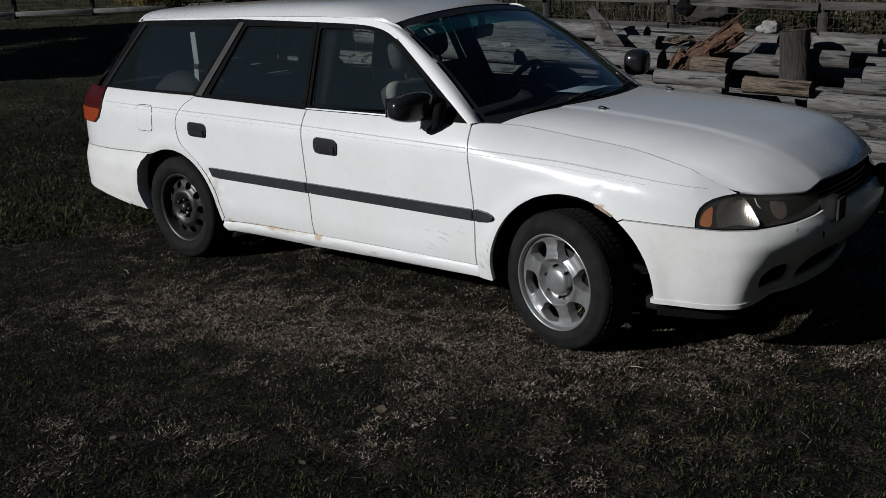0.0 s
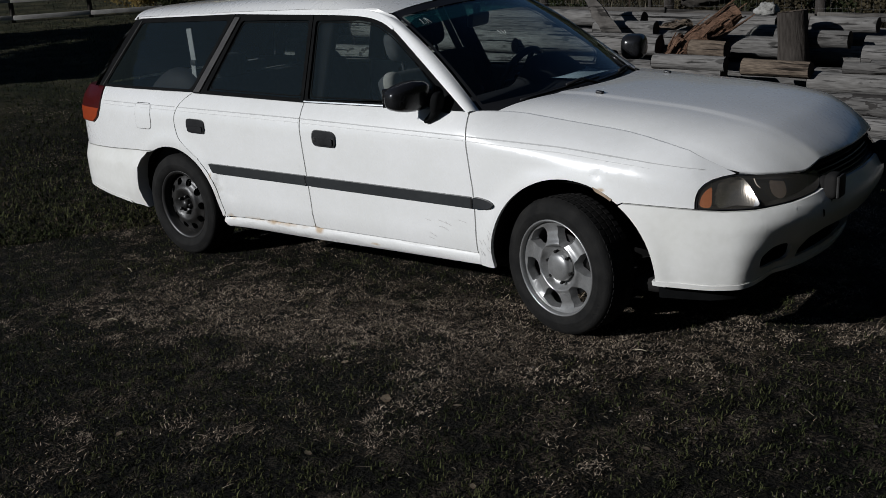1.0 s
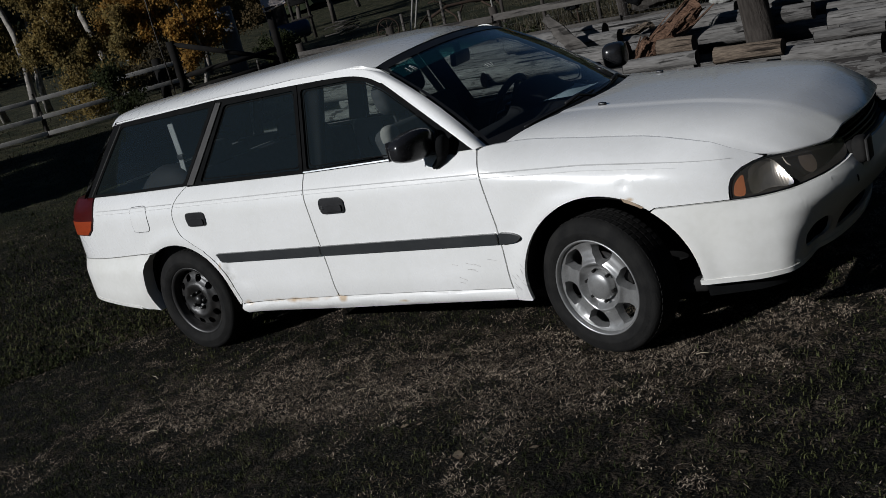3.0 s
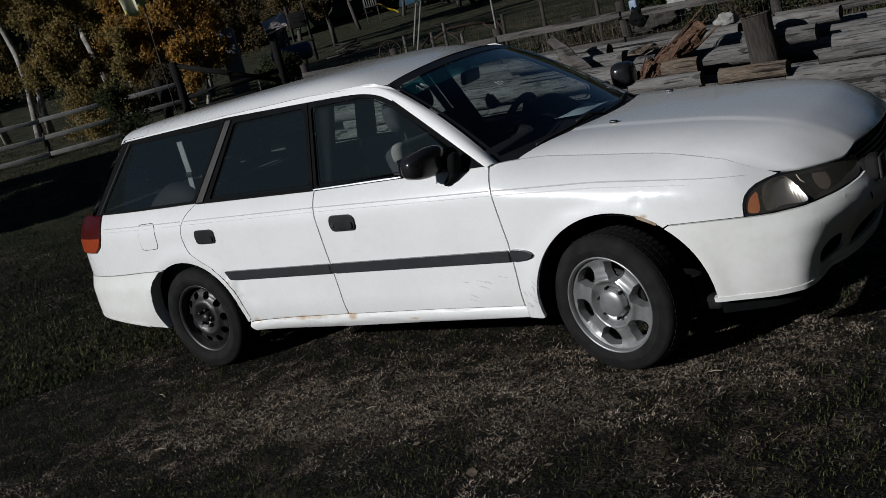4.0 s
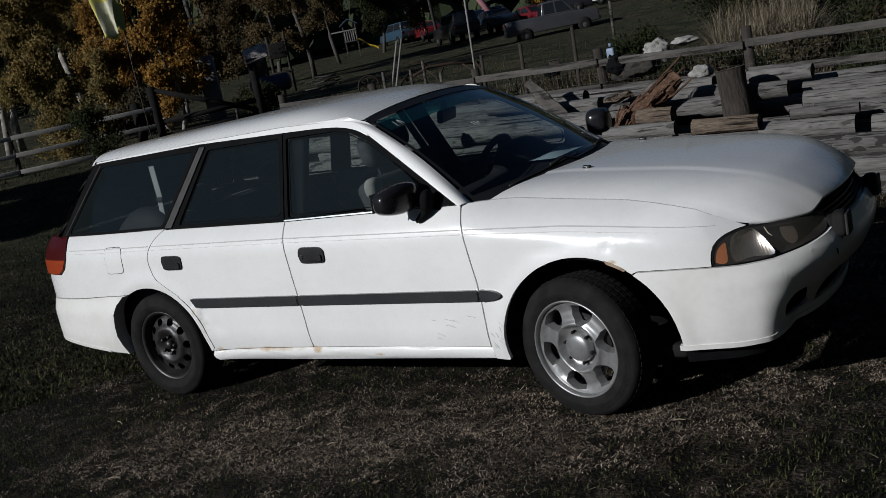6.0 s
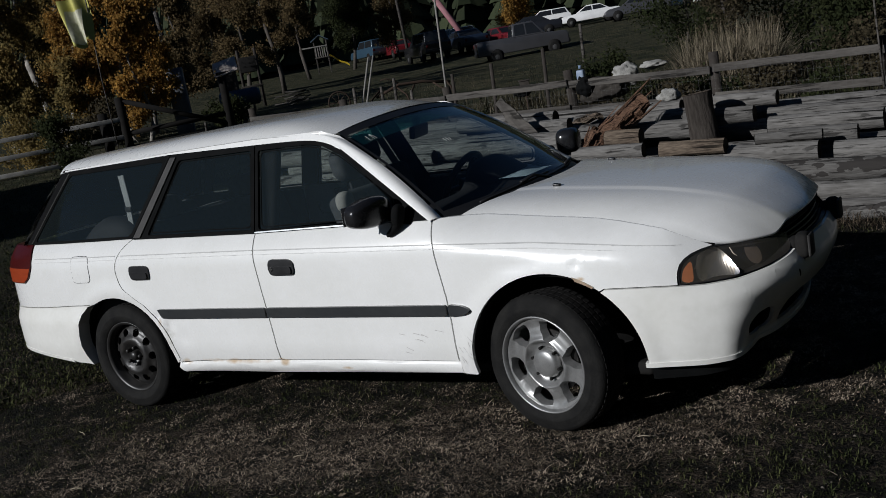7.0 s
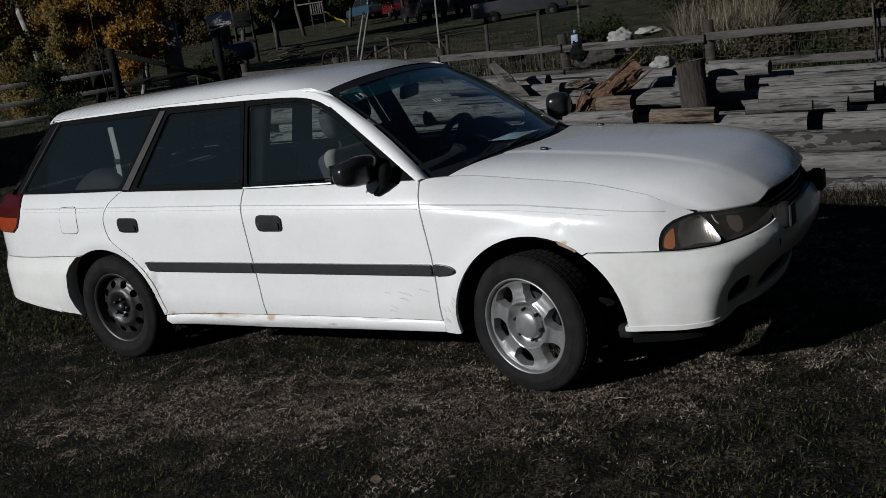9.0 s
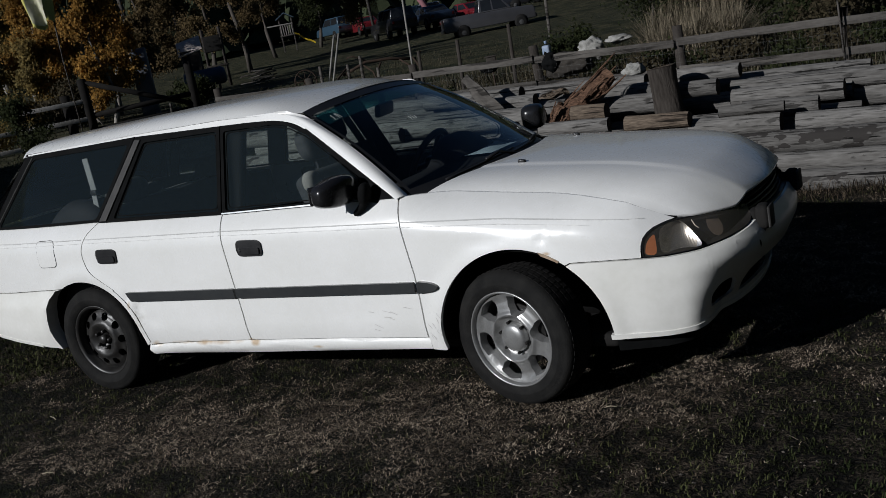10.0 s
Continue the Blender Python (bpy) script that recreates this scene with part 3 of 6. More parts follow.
    # wheel housings
    for cx, r in ((0.01, 0.41), (2.685, 0.41)):
        def liner(u, v, cx=cx, r=r, far=far):
            a = math.pi * (0.98 - 0.96 * u)
            y = 0.02 + 0.40 * v
            return Vector((cx + r * math.cos(a), 2 * YC - y if far else y, 0.28 + r * math.sin(a)))
        part("wheel_housing", join(grid_mesh(liner, 24, 2), box((0.78, 0.02, 0.42), (cx, 2 * YC - 0.42 if far else 0.42, 0.46))), DARK, car)

# crease lines along the side, peeled arch lip and scratches
CREASE_X, CREASE_Z = [-0.70, 0.0, 1.1, 2.15, 2.65, 3.0, 3.29], [0.908, 0.899, 0.880, 0.854, 0.832, 0.801, 0.768]


# flat grey strips; the shade of a pressed fold is put into their colour
def crease(parent, x0, x1, drop, width, material):
    xs = np.linspace(x0, x1, max(4, int((x1 - x0) / 0.06)))
    z = [float(np.interp(x, CREASE_X, CREASE_Z)) - drop for x in xs]
    n = len(xs)
    half = [width * (1.0 if x1 < 3 else min(1.0, 0.25 + (n - 1 - i) * 0.12)) for i in range(n)]
    line_ = [(x, zz + h) for x, zz, h in zip(xs, z, half)] + [(x, zz - h) for x, zz, h in list(zip(xs, z, half))[::-1]]
    shell("crease_line", line_, material, parent, off=-0.003, rim=0, step=0.03, label="thin grey strip, painted shade of a crease")


near_parts = {n: bpy.data.objects[n] for n in ("rear_quarter_panel", "rear_door", "front_door", "front_wing")}
for nm, x0, x1 in (("rear_quarter_panel", -0.66, 0.085), ("rear_door", 0.115, 1.105), ("front_door", 1.12, 2.162), ("front_wing", 2.178, 3.27)):
    crease(near_parts[nm], x0, x1, 0.0, 0.0022, CREASE_SHADE)
    crease(near_parts[nm], x0, min(x1, 3.05), 0.019, 0.0017, SOFT_CREASE_SHADE)
lip = [(x, z) for x, z in arc(2.69, 0.31, 0.401, 71, 57, 10)] + [(x, z) for x, z in arc(2.70, 0.304, 0.391, 59, 70, 10)]
shell("peeled_lip", lip, PRIMER, near_parts["front_wing"], off=-0.003, rim=0.008, step=0.03, label="peeled tan edge of the wheel arch")
rng_s = random.Random(11)
for i in range(8):
    s0, z0, a = rng_s.uniform(1.90, 2.12), rng_s.uniform(0.36, 0.47), rng_s.uniform(-0.45, -0.05)
    ln = rng_s.uniform(0.03, 0.06)
    dx, dz = ln * math.cos(a), ln * math.sin(a)
    shell("scratch", [(s0, z0), (s0 + dx, z0 + dz), (s0 + dx, z0 + dz + 0.0018), (s0, z0 + 0.0022)], SCRATCH, near_parts["front_door"], off=-0.0007, rim=0, step=0.05)
for i in range(9):
    s0, z0, a = rng_s.uniform(2.225, 2.285), rng_s.uniform(0.30, 0.44), rng_s.uniform(-1.3, -0.8)
    ln = rng_s.uniform(0.02, 0.05)
    dx, dz = ln * math.cos(a), ln * math.sin(a)
    shell("scratch", [(s0, z0), (s0 + dx, z0 + dz), (s0 + dx + 0.002, z0 + dz), (s0 + 0.002, z0)], SCRATCH, near_parts["front_wing"], off=-0.0007, rim=0, step=0.05)

# roof, windscreen, bonnet, tail
roof = part("roof", grid_mesh(lambda a, b: roof_point(a, 2 * b - 1), 40, 48), PAINT, car)
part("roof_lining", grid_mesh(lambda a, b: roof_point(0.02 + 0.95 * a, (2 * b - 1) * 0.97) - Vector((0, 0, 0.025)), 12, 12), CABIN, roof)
ws = part("windscreen", grid_mesh(lambda a, b: screen_point((2 * a - 1) * 0.985, 0.0 + 0.995 * b), 24, 16), SCREEN, car, "clear windscreen with price marks")
ws.visible_shadow = False


def sun_band(a, b):
    return screen_point((2 * a - 1) * 0.93, 0.80 + 0.13 * b) - Vector((0.5, 0, 0.86)) * 0.004


band = part("sun_band", grid_mesh(sun_band, 24, 3), BAND, ws, "green tinted strip at the top of the glass")
band.visible_shadow = False
for a0, a1, b0, b1 in ((-0.985, 0.985, 0.935, 0.998), (-0.985, 0.985, -0.02, 0.055), (-0.985, -0.962, 0.05, 0.94), (0.962, 0.985, 0.05, 0.94)):
    part("windscreen_seal", grid_mesh(lambda a, b, q=(a0, a1, b0, b1): screen_point(q[0] + (q[1] - q[0]) * a, q[2] + (q[3] - q[2]) * b) + Vector((0.5, 0, 0.86)) * 0.003, 20, 6), TRIM, ws)
CHALK = surface("chalk_white_marks", (0.30, 0.32, 0.31), (0.2, 0.21, 0.2), 40, 0.9)
for k0, b0, k1, b1 in ((-0.86, 0.80, -0.85, 0.86), (-0.85, 0.80, -0.83, 0.81), (-0.815, 0.80, -0.81, 0.86), (-0.80, 0.86, -0.79, 0.80), (-0.36, 0.55, -0.35, 0.59), (-0.33, 0.55, -0.32, 0.59), (-0.31, 0.55, -0.29, 0.58)):
    nor = Vector((0.5, 0, 0.86)) * 0.004
    part("price_mark", tube([screen_point(k0, b0) + nor, screen_point((k0 + k1) / 2 + 0.004, (b0 + b1) / 2) + nor, screen_point(k1, b1) + nor], 0.0014, 5), CHALK, ws, "pale chalk stroke")
hood = part("bonnet", grid_mesh(lambda a, b: hood_point(1 - (1 - a) ** 1.5, 2 * b - 1), 48, 72), PAINT, car)
part("bonnet_lip", grid_mesh(lambda a, b: hood_point(1.0, 2 * b - 1) + Vector((0.003 * math.sin(math.pi * a) - 0.004 * a, 0, -0.011 * a)), 3, 72), PAINT, hood)
part("bonnet_underside", grid_mesh(lambda a, b: hood_point(a, 2 * b - 1) - Vector((0.005 * a, 0, 0.03)), 12, 12), DARK, hood)
for y in (0.504, 1.191):
    spot = min((hood_point(a / 60, k / 60) for a in range(5, 40) for k in range(-50, 51)), key=lambda p: math.hypot(p.x - 2.573, p.y - y))
    part("washer_nozzle", turned(box((0.035, 0.022, 0.014), (0, 0, 0), 0.005), pose(2.573, y, spot.z + 0.004, 0, 8, 0)), TRIM, hood)
part("cowl", grid_mesh(lambda a, b: screen_point((2 * a - 1) * 0.97, -0.06 + 0.06 * b) + Vector((0.06 * (1 - b), 0, -0.012)), 20, 2), TRIM, car)


def tail_point(a, b):
    k = 2 * a - 1
    hi = roof_point(0, k * 0.98) - Vector((0, 0, 0.012))
    lo = Vector((-0.80 - 0.14 * (1 - k ** 4), YC + k * 0.76, 0.985))
    return hi.lerp(lo, b) + Vector((-0.03 * math.sin(math.pi * b), 0, 0))


part("rear_window", grid_mesh(tail_point, 16, 10), surface("dark_rear_glass", (0.012, 0.013, 0.014), (0.016, 0.017, 0.018), 5, 0.08), car)
part("tailgate", grid_mesh(lambda a, b: skin(S_TAIL + 0.02 + 0.30 * a, 0.60 + 0.385 * b), 10, 10), PAINT, car)
part("tailgate", grid_mesh(lambda a, b: skin(S_TAIL + 0.02 + 0.30 * a, 0.60 + 0.385 * b, 0, True), 10, 10), PAINT, car)
for far in (False, True):
    lamp = shell("tail_lamp", rounded([(-0.728, 0.984), (-0.698, 0.92), (-0.698, 0.86), (-0.739, 0.80), (-0.80, 0.766), (-1.27, 0.766), (-1.27, 0.984)], 0.012), RED, car, off=-0.008, rim=0.04, far=far, label="dark red tail lamp with an orange foot")
    shell("indicator", rounded([(-0.703, 0.856), (-0.742, 0.803), (-0.80, 0.770), (-1.25, 0.770), (-1.25, 0.856)], 0.010), TAIL_AMBER, lamp, off=-0.011, rim=0.01, far=far, label="orange indicator")
rb = [(-0.158, 0.628), (-0.6, 0.613), (-1.0, 0.606), (-1.35, 0.632), (S_TAIL + 0.001, 0.635), (S_TAIL + 0.001, 0.36), (-1.2, 0.352), (-0.80, 0.322), (-0.36, 0.280), (-0.292, 0.268), (-0.318, 0.33), (-0.330, 0.39), (-0.323, 0.45), (-0.301, 0.52), (-0.266, 0.575), (-0.205, 0.622)]
for far in (False, True):
    bm = sheet(rb, (), 0.03)
    mapped(bm, lambda s, z: skin(s, z, -0.003 - 0.023 * ease(0.62 - z, 0.0, 0.10), far), lambda s, z: skin(s, z, 0.05, far))
    if far:
        bmesh.ops.reverse_faces(bm, faces=bm.faces)
    part("rear_bumper", bm, BUMPER, car, "yellowed white plastic bumper")
    shell("bumper_step", [(-0.46, 0.296), (-0.80, 0.338), (-1.2, 0.368), (-1.2, 0.352), (-0.80, 0.322), (-0.45, 0.280)], BUMPER, car, off=-0.030, rim=0.01, far=far)

# nose: bumper, headlights, grille
near_top = [(2.95, 0.632), (3.125, 0.627), (3.240, 0.620), (3.34, 0.613), (3.476, 0.613), (3.643, 0.626), (3.77, 0.642), (3.84, 0.655), (4.0, 0.656)]
low = [(3.074, 0.326), (3.3, 0.315), (3.42, 0.317), (3.51, 0.322), (3.84, 0.318), (4.15, 0.312)]
mirror_s = lambda pts: [(2 * S_NOSE - s, z) for s, z in pts[::-1]]
edge_arch = arc(*ARCH_F, 52, 0, 20)
fb = edge_arch[::-1] + near_top + mirror_s(near_top) + mirror_s(edge_arch[::-1]) + mirror_s(low) + low[::-1]
fog_a = rounded([(3.500, 0.366), (3.690, 0.352), (3.722, 0.374), (3.680, 0.437), (3.622, 0.458), (3.550, 0.456), (3.498, 0.420)], 0.02)
mid = rounded([(3.800, 0.346), (2 * S_NOSE - 3.800, 0.346), (2 * S_NOSE - 3.765, 0.40), (2 * S_NOSE - 3.775, 0.450), (2 * S_NOSE - 3.87, 0.475), (3.87, 0.475), (3.775, 0.450), (3.765, 0.40)], 0.02)
bumper = shell("front_bumper", fb, BUMPER, car, holes=[fog_a, mid, [(2 * S_NOSE - s, z) for s, z in fog_a]], off=-0.006, rim=0.018, step=0.017, label="white plastic bumper with two dark openings")
lip_lo = [(s, z - 0.020) for s, z in low]
shell("bumper_lip", low + mirror_s(low) + mirror_s(lip_lo) + lip_lo[::-1], BUMPER, bumper, off=-0.010, rim=0.03, step=0.05)
# black flap added below the bumper to shade the ground under the nose
flap = [(3.085, 0.312), (3.3, 0.305), (3.6, 0.305), (4.15, 0.300)]
flap_lo = [(3.085, 0.235), (3.3, 0.230), (3.6, 0.245), (4.15, 0.255)]
shell("added_shade_flap", flap + mirror_s(flap) + mirror_s(flap_lo) + flap_lo[::-1], FRAME, bumper, off=0.040, rim=0.01, step=0.05, label="black flap added under the bumper to shade the ground")
shell("bumper_backing", [(3.3, 0.28), (2 * S_NOSE - 3.3, 0.28), (2 * S_NOSE - 3.3, 0.715), (3.3, 0.715)], FRAME, bumper, off=0.050, rim=0, step=0.05)
shell("scuff", smooth_line([(3.775, 0.575), (3.787, 0.571), (3.795, 0.543), (3.785, 0.548)], 3, True), DARK, bumper, off=-0.0075, rim=0, label="small dark chip")

lamp_out = smooth_line([(3.240, 0.632), (3.240, 0.655), (3.244, 0.675), (3.255, 0.698), (3.275, 0.715), (3.303, 0.728), (3.35, 0.738), (3.418, 0.741), (3.610, 0.732), (3.82, 0.718), (3.83, 0.685), (3.78, 0.650), (3.653, 0.634), (3.480, 0.621), (3.34, 0.620), (3.25, 0.624)], 5, True)
for far in (False, True):
    lamp = shell("headlight", lamp_out, SMOKE, car, off=0.052, rim=0, step=0.03, far=far, label="hazy headlight with an amber corner")
    bm = sheet(lamp_out, [[(3.54 + (s - 3.54) * 0.985, 0.675 + (z - 0.675) * 0.95) for s, z in lamp_out]], 0.03)
    mapped(bm, lambda s, z: skin(s, z, 0.002, far), lambda s, z: skin(s, z, 0.06, far))
    part("headlight_surround", bm, TRIM, lamp)
    shell("amber_corner", smooth_line([(3.257, 0.634), (3.256, 0.656), (3.268, 0.682), (3.297, 0.702), (3.300, 0.68), (3.294, 0.631)], 5, True), AMBER, lamp, off=0.005, rim=0.01, step=0.02, far=far, label="amber side reflector")
    plate = sheet(smooth_line([(3.320, 0.632), (3.400, 0.628), (3.476, 0.632), (3.470, 0.675), (3.448, 0.712), (3.415, 0.732), (3.36, 0.726), (3.322, 0.708)], 4, True), (), 0.0022)
    dish = lambda s, z: 0.046 - 6.5 * ((s - 3.392) ** 2 + (z - 0.676) ** 2) + 0.00015 * math.sin(2 * math.pi * s / 0.0095) * ease(0.70 - z, 0.0, 0.03)
    mapped(plate, lambda s, z: skin(s, z, dish(s, z), far))
    if far:
        bmesh.ops.reverse_faces(plate, faces=plate.faces)
    part("reflector_plate", plate, REFLECTOR, lamp, "clear ribbed reflector")
    shell("reflector_bowl", arc(3.60, 0.680, 0.042, 0, 345, 24), SMOKE, lamp, off=0.030, rim=0, step=0.02, far=far, label="round dull reflector")
    part("bulb_shield", tube([skin(3.487, 0.722, 0.016, far), skin(3.492, 0.700, 0.014, far), skin(3.505, 0.688, 0.012, far)], 0.002, 6), PLATE, lamp, "thin bright bulb holder")
    lens = shell("lens", [(3.54 + (s - 3.54) * 0.97, 0.675 + (z - 0.675) * 0.93) for s, z in lamp_out], LENS, lamp, off=0.001, rim=0, step=0.03, far=far, label="yellowed clear lens")
    lens.visible_shadow = False
grille_out = [(3.845, 0.660), (2 * S_NOSE - 3.845, 0.660), (2 * S_NOSE - 3.835, 0.735), (4.10, 0.752), (3.835, 0.735)]
grille = shell("grille", grille_out, DARK, car, off=0.05, rim=0, label="black grille under the bonnet edge")
for z in (0.667, 0.683, 0.699, 0.715, 0.731):
    shell("grille_bar", [(3.85, z), (2 * S_NOSE - 3.85, z), (2 * S_NOSE - 3.85, z + 0.005), (3.85, z + 0.005)], TRIM, grille, off=0.02, rim=0.025, step=0.08)
shell("grille_surround", [(3.835, 0.652), (2 * S_NOSE - 3.835, 0.652), (2 * S_NOSE - 3.835, 0.662), (3.835, 0.662)], TRIM, grille, off=0.006, rim=0.03, step=0.08)
for y in (0.500, 1.180):
    aux = thing("driving_lamp", "small black driving lamp with a grey cover on the bumper", "lamp", "driving lamps")
    aux.matrix_basis = pose(3.608, y, 0.655, 0, 0, 0)
    part("lamp_body", join(blob((0.060, 0.096, 0.104), power=3.4), turned(lathe([(0.001, -0.045), (0.020, -0.043), (0.036, -0.030), (0.042, 0.0)], 20), pose(-0.02, 0, 0, 0, 0, -90))), DARK, aux)
    part("lamp_cover", box((0.012, 0.088, 0.088), (0.030, 0, 0), 0.006, 2), surface("grey_lamp_cover", (0.040, 0.039, 0.037), (0.026, 0.025, 0.024), 30, 0.6), aux, "dull grey cover")
    part("bracket", box((0.03, 0.05, 0.05), (-0.01, 0, -0.07), 0.004), TRIM, aux)

# door mirrors and wipers
for far in (False, True):
    sgn = -1 if far else 1
    base = 2 * YC if far else 0
    my = lambda y: base + sgn * y
    head = blob((0.14, 0.235, 0.145) if far else (0.130, 0.225, 0.138), power=3.4)
    for v in head.verts:
        out = ease(-v.co.y * sgn, -0.02, 0.12)
        v.co.z = v.co.z * (1 - 0.22 * out) - 0.004 * out
        v.co.x *= 1 - 0.18 * out
    m = part("door_mirror", turned(head, pose(2.06 if far else 1.888, my(-0.14 if far else -0.026), 1.044 if far else 1.024, 0, 0, -14 * sgn)), GLOSS, car, "glossy black door mirror")
    foot = join(turned(blob((0.050, 0.070, 0.100), power=2.8), pose(2.008, my(0.036), 0.992, 0, 14, 0)), tube([(2.012, my(0.036), 0.972), (1.985, my(0.030), 0.935), (1.952, my(0.026), 0.910), (1.940, my(0.026), 0.905)], 0.024, 12, 0.4))
    part("mirror_foot", foot, FRAME, m)
    part("mirror_glass", turned(box((0.004, 0.14, 0.085), (0, 0, 0), 0.001), pose(2.006 if far else 1.828, my(-0.155 if far else -0.041), 1.044 if far else 1.024, 0, 0, -14 * sgn)), CHROME, m)
    cabin_shell("mirror_sail", [(1.935, 0.958), (2.048, 0.940), (2.060, 0.980), (1.965, 1.092)], FRAME, m, off=-0.0015, rim=0.006, far=far)
for k0, k1 in ((-0.75, 0.0), (-0.1, 0.72)):
    pts = [screen_point(k0 + (k1 - k0) * i / 10, 0.015 + 0.03 * i / 10) + Vector((0.012, 0, 0.012)) for i in range(11)]
    w = part("wiper", tube(pts, 0.007, 6), TRIM, car)
    part("wiper_arm", tube([screen_point(k1, -0.02) + Vector((0.02, 0, 0.01)), pts[7] + Vector((0.01, 0, 0.02)), pts[5] + Vector((0.004, 0, 0.012))], 0.008, 6), TRIM, w)

# wheels
TYRE = [(0.205, -0.075), (0.215, -0.088), (0.245, -0.096), (0.252, -0.0965), (0.254, -0.0945), (0.266, -0.0955), (0.268, -0.0935), (0.280, -0.092), (0.296, -0.082), (0.304, -0.062), (0.305, -0.03), (0.305, 0.03), (0.304, 0.062), (0.296, 0.082), (0.275, 0.094), (0.22, 0.088), (0.20, 0.07)]


def tyre():
    prof = []
    for r, a in TYRE:
        prof.append((r, a))
    bm = lathe(prof, 64, cap=False)
    return bm


def tread_blocks():
    bm = bmesh.new()
    for i in range(60):
        a = 2 * math.pi * i / 60
        for y0, sh in ((-0.058, 0), (-0.02, 0.5), (0.02, 0), (0.058, 0.5)):
            b = box((0.006, 0.024, 0.021), (0.3030, y0 * 0.86, 0))
            turned(b, Matrix.Rotation(a + sh * math.pi / 60, 4, "Y"))
            me = bpy.data.meshes.new("b")
            b.to_mesh(me)
            b.free()
            bm.from_mesh(me)
            bpy.data.meshes.remove(me)
    return bm


def disc_with_holes(outer, holes, f, rim, step=0.02):
    bm = sheet([(outer * math.cos(2 * math.pi * i / 64), outer * math.sin(2 * math.pi * i / 64)) for i in range(64)], holes, step)
    return mapped(bm, f, rim)


def wheel(x, y, steer, alloy, far):
    w = part("front_wheel" if x > 1 else "rear_wheel", tyre(), RUBBER, car)
    w.matrix_basis = pose(x, y, 0.303, 0, 0, steer + (180 if far else 0)) @ Matrix.Rotation(0.3 * x, 4, "Y")
    part("tread", tread_blocks(), DARK, w, smooth=False)
    if alloy:
        holes = []
        for i in range(6):
            a = 2 * math.pi * i / 6 + 1.03
            hole = []
            for u, v in rounded([(0.103, -0.15), (0.140, -0.315), (0.180, -0.300), (0.188, 0.0), (0.180, 0.300), (0.140, 0.315), (0.103, 0.15)], 0.08, 4):
                hole.append((u * math.cos(a + v), u * math.sin(a + v)))
            holes.append(hole)

        def face(u, v):
            r = math.hypot(u, v)
            y = -0.064 + 0.022 * (1 - ease(r, 0.082, 0.096)) - 0.013 * math.exp(-((r - 0.102) / 0.013) ** 2) + 0.006 * math.exp(-((r - 0.16) / 0.02) ** 2) - 0.006 * ease(r, 0.165, 0.19)
            return Vector((u, y, v))
        def throat(u, v):
            """The inner edge of each opening, narrower and deeper than its outer edge."""
            if math.hypot(u, v) > 0.192:
                return face(u, v) + Vector((0, 0.02, 0))
            a = math.atan2(v, u) - 1.03
            a = 1.03 + 2 * math.pi / 6 * round(a / (2 * math.pi / 6))
            cu, cv = 0.156 * math.cos(a), 0.156 * math.sin(a)
            return face(cu + (u - cu) * 0.78, cv + (v - cv) * 0.78) + Vector((0, 0.034, 0))
        d = part("alloy_rim", disc_with_holes(0.197, holes, face, throat), ALLOY, w, "six-spoke grey alloy rim")
        d.matrix_basis = Matrix.Diagonal((1.04, 1, 1.04, 1))
        part("rim_lip", lathe([(0.195, -0.06), (0.196, -0.080), (0.200, -0.090), (0.205, -0.093), (0.208, -0.088), (0.205, -0.066), (0.19, 0.07)], 64, cap=False), ALLOY, d)
        part("hub_cap", lathe([(0.001, -0.082), (0.030, -0.0806), (0.048, -0.077), (0.056, -0.072), (0.061, -0.066), (0.064, -0.056), (0.065, -0.035)], 40), ALLOY, d)
        # raised black studs; their colour gives the shade of the nut recesses
        for i in range(6):
            a = 2 * math.pi * i / 6 + 0.51
            part("wheel_nut", turned(lathe([(0.001, -0.0725), (0.0055, -0.0725), (0.0065, -0.071), (0.0065, -0.050)], 10), Matrix.Translation((0.0665 * math.cos(a), 0.001, 0.0665 * math.sin(a)))), DARK, d, "black stud painted as a shaded nut recess")
        part("brake_disc", lathe([(0.14, -0.02), (0.14, -0.008)], 40), STEEL, w)
    else:
        holes = []
        for i in range(10):
            a = 2 * math.pi * i / 10
            holes.append([((0.140 + 0.022 * math.cos(b)) * math.cos(a) - 0.024 * math.sin(b) * math.sin(a), (0.140 + 0.022 * math.cos(b)) * math.sin(a) + 0.024 * math.sin(b) * math.cos(a)) for b in np.linspace(0, 2 * math.pi, 13)[:-1]])

        def face(u, v):
            r = math.hypot(u, v)
            y = -0.045 - 0.03 * math.exp(-((r - 0.095) / 0.03) ** 2) + 0.03 * ease(r, 0.15, 0.19) + 0.012 * math.exp(-(r / 0.05) ** 4)
            return Vector((u, y, v))
        d = part("steel_rim", disc_with_holes(0.19, holes, face, lambda u, v: face(u, v) + Vector((0, 0.02, 0))), STEEL, w, "black pressed-steel rim with round holes")
        part("rim_lip", lathe([(0.186, 0.0), (0.188, -0.068), (0.200, -0.078), (0.210, -0.078), (0.208, -0.066), (0.20, 0.07)], 64, cap=False), STEEL, d)
        part("hub", lathe([(0.001, -0.075), (0.022, -0.073), (0.028, -0.06), (0.03, -0.03)], 24), STEEL, d)
        for i in range(5):
            a = 2 * math.pi * i / 5
            part("wheel_nut", lathe([(0.008, -0.075), (0.011, -0.07), (0.012, -0.045)], 6), STEEL, d).location = (0.05 * math.cos(a), 0, 0.05 * math.sin(a))
        part("brake_drum", lathe([(0.13, -0.01), (0.13, 0.05)], 40), DARK, w)
    return w


wheel(0, 0.118, 0, False, False)
wheel(2.63, 0.105, -12, True, False)
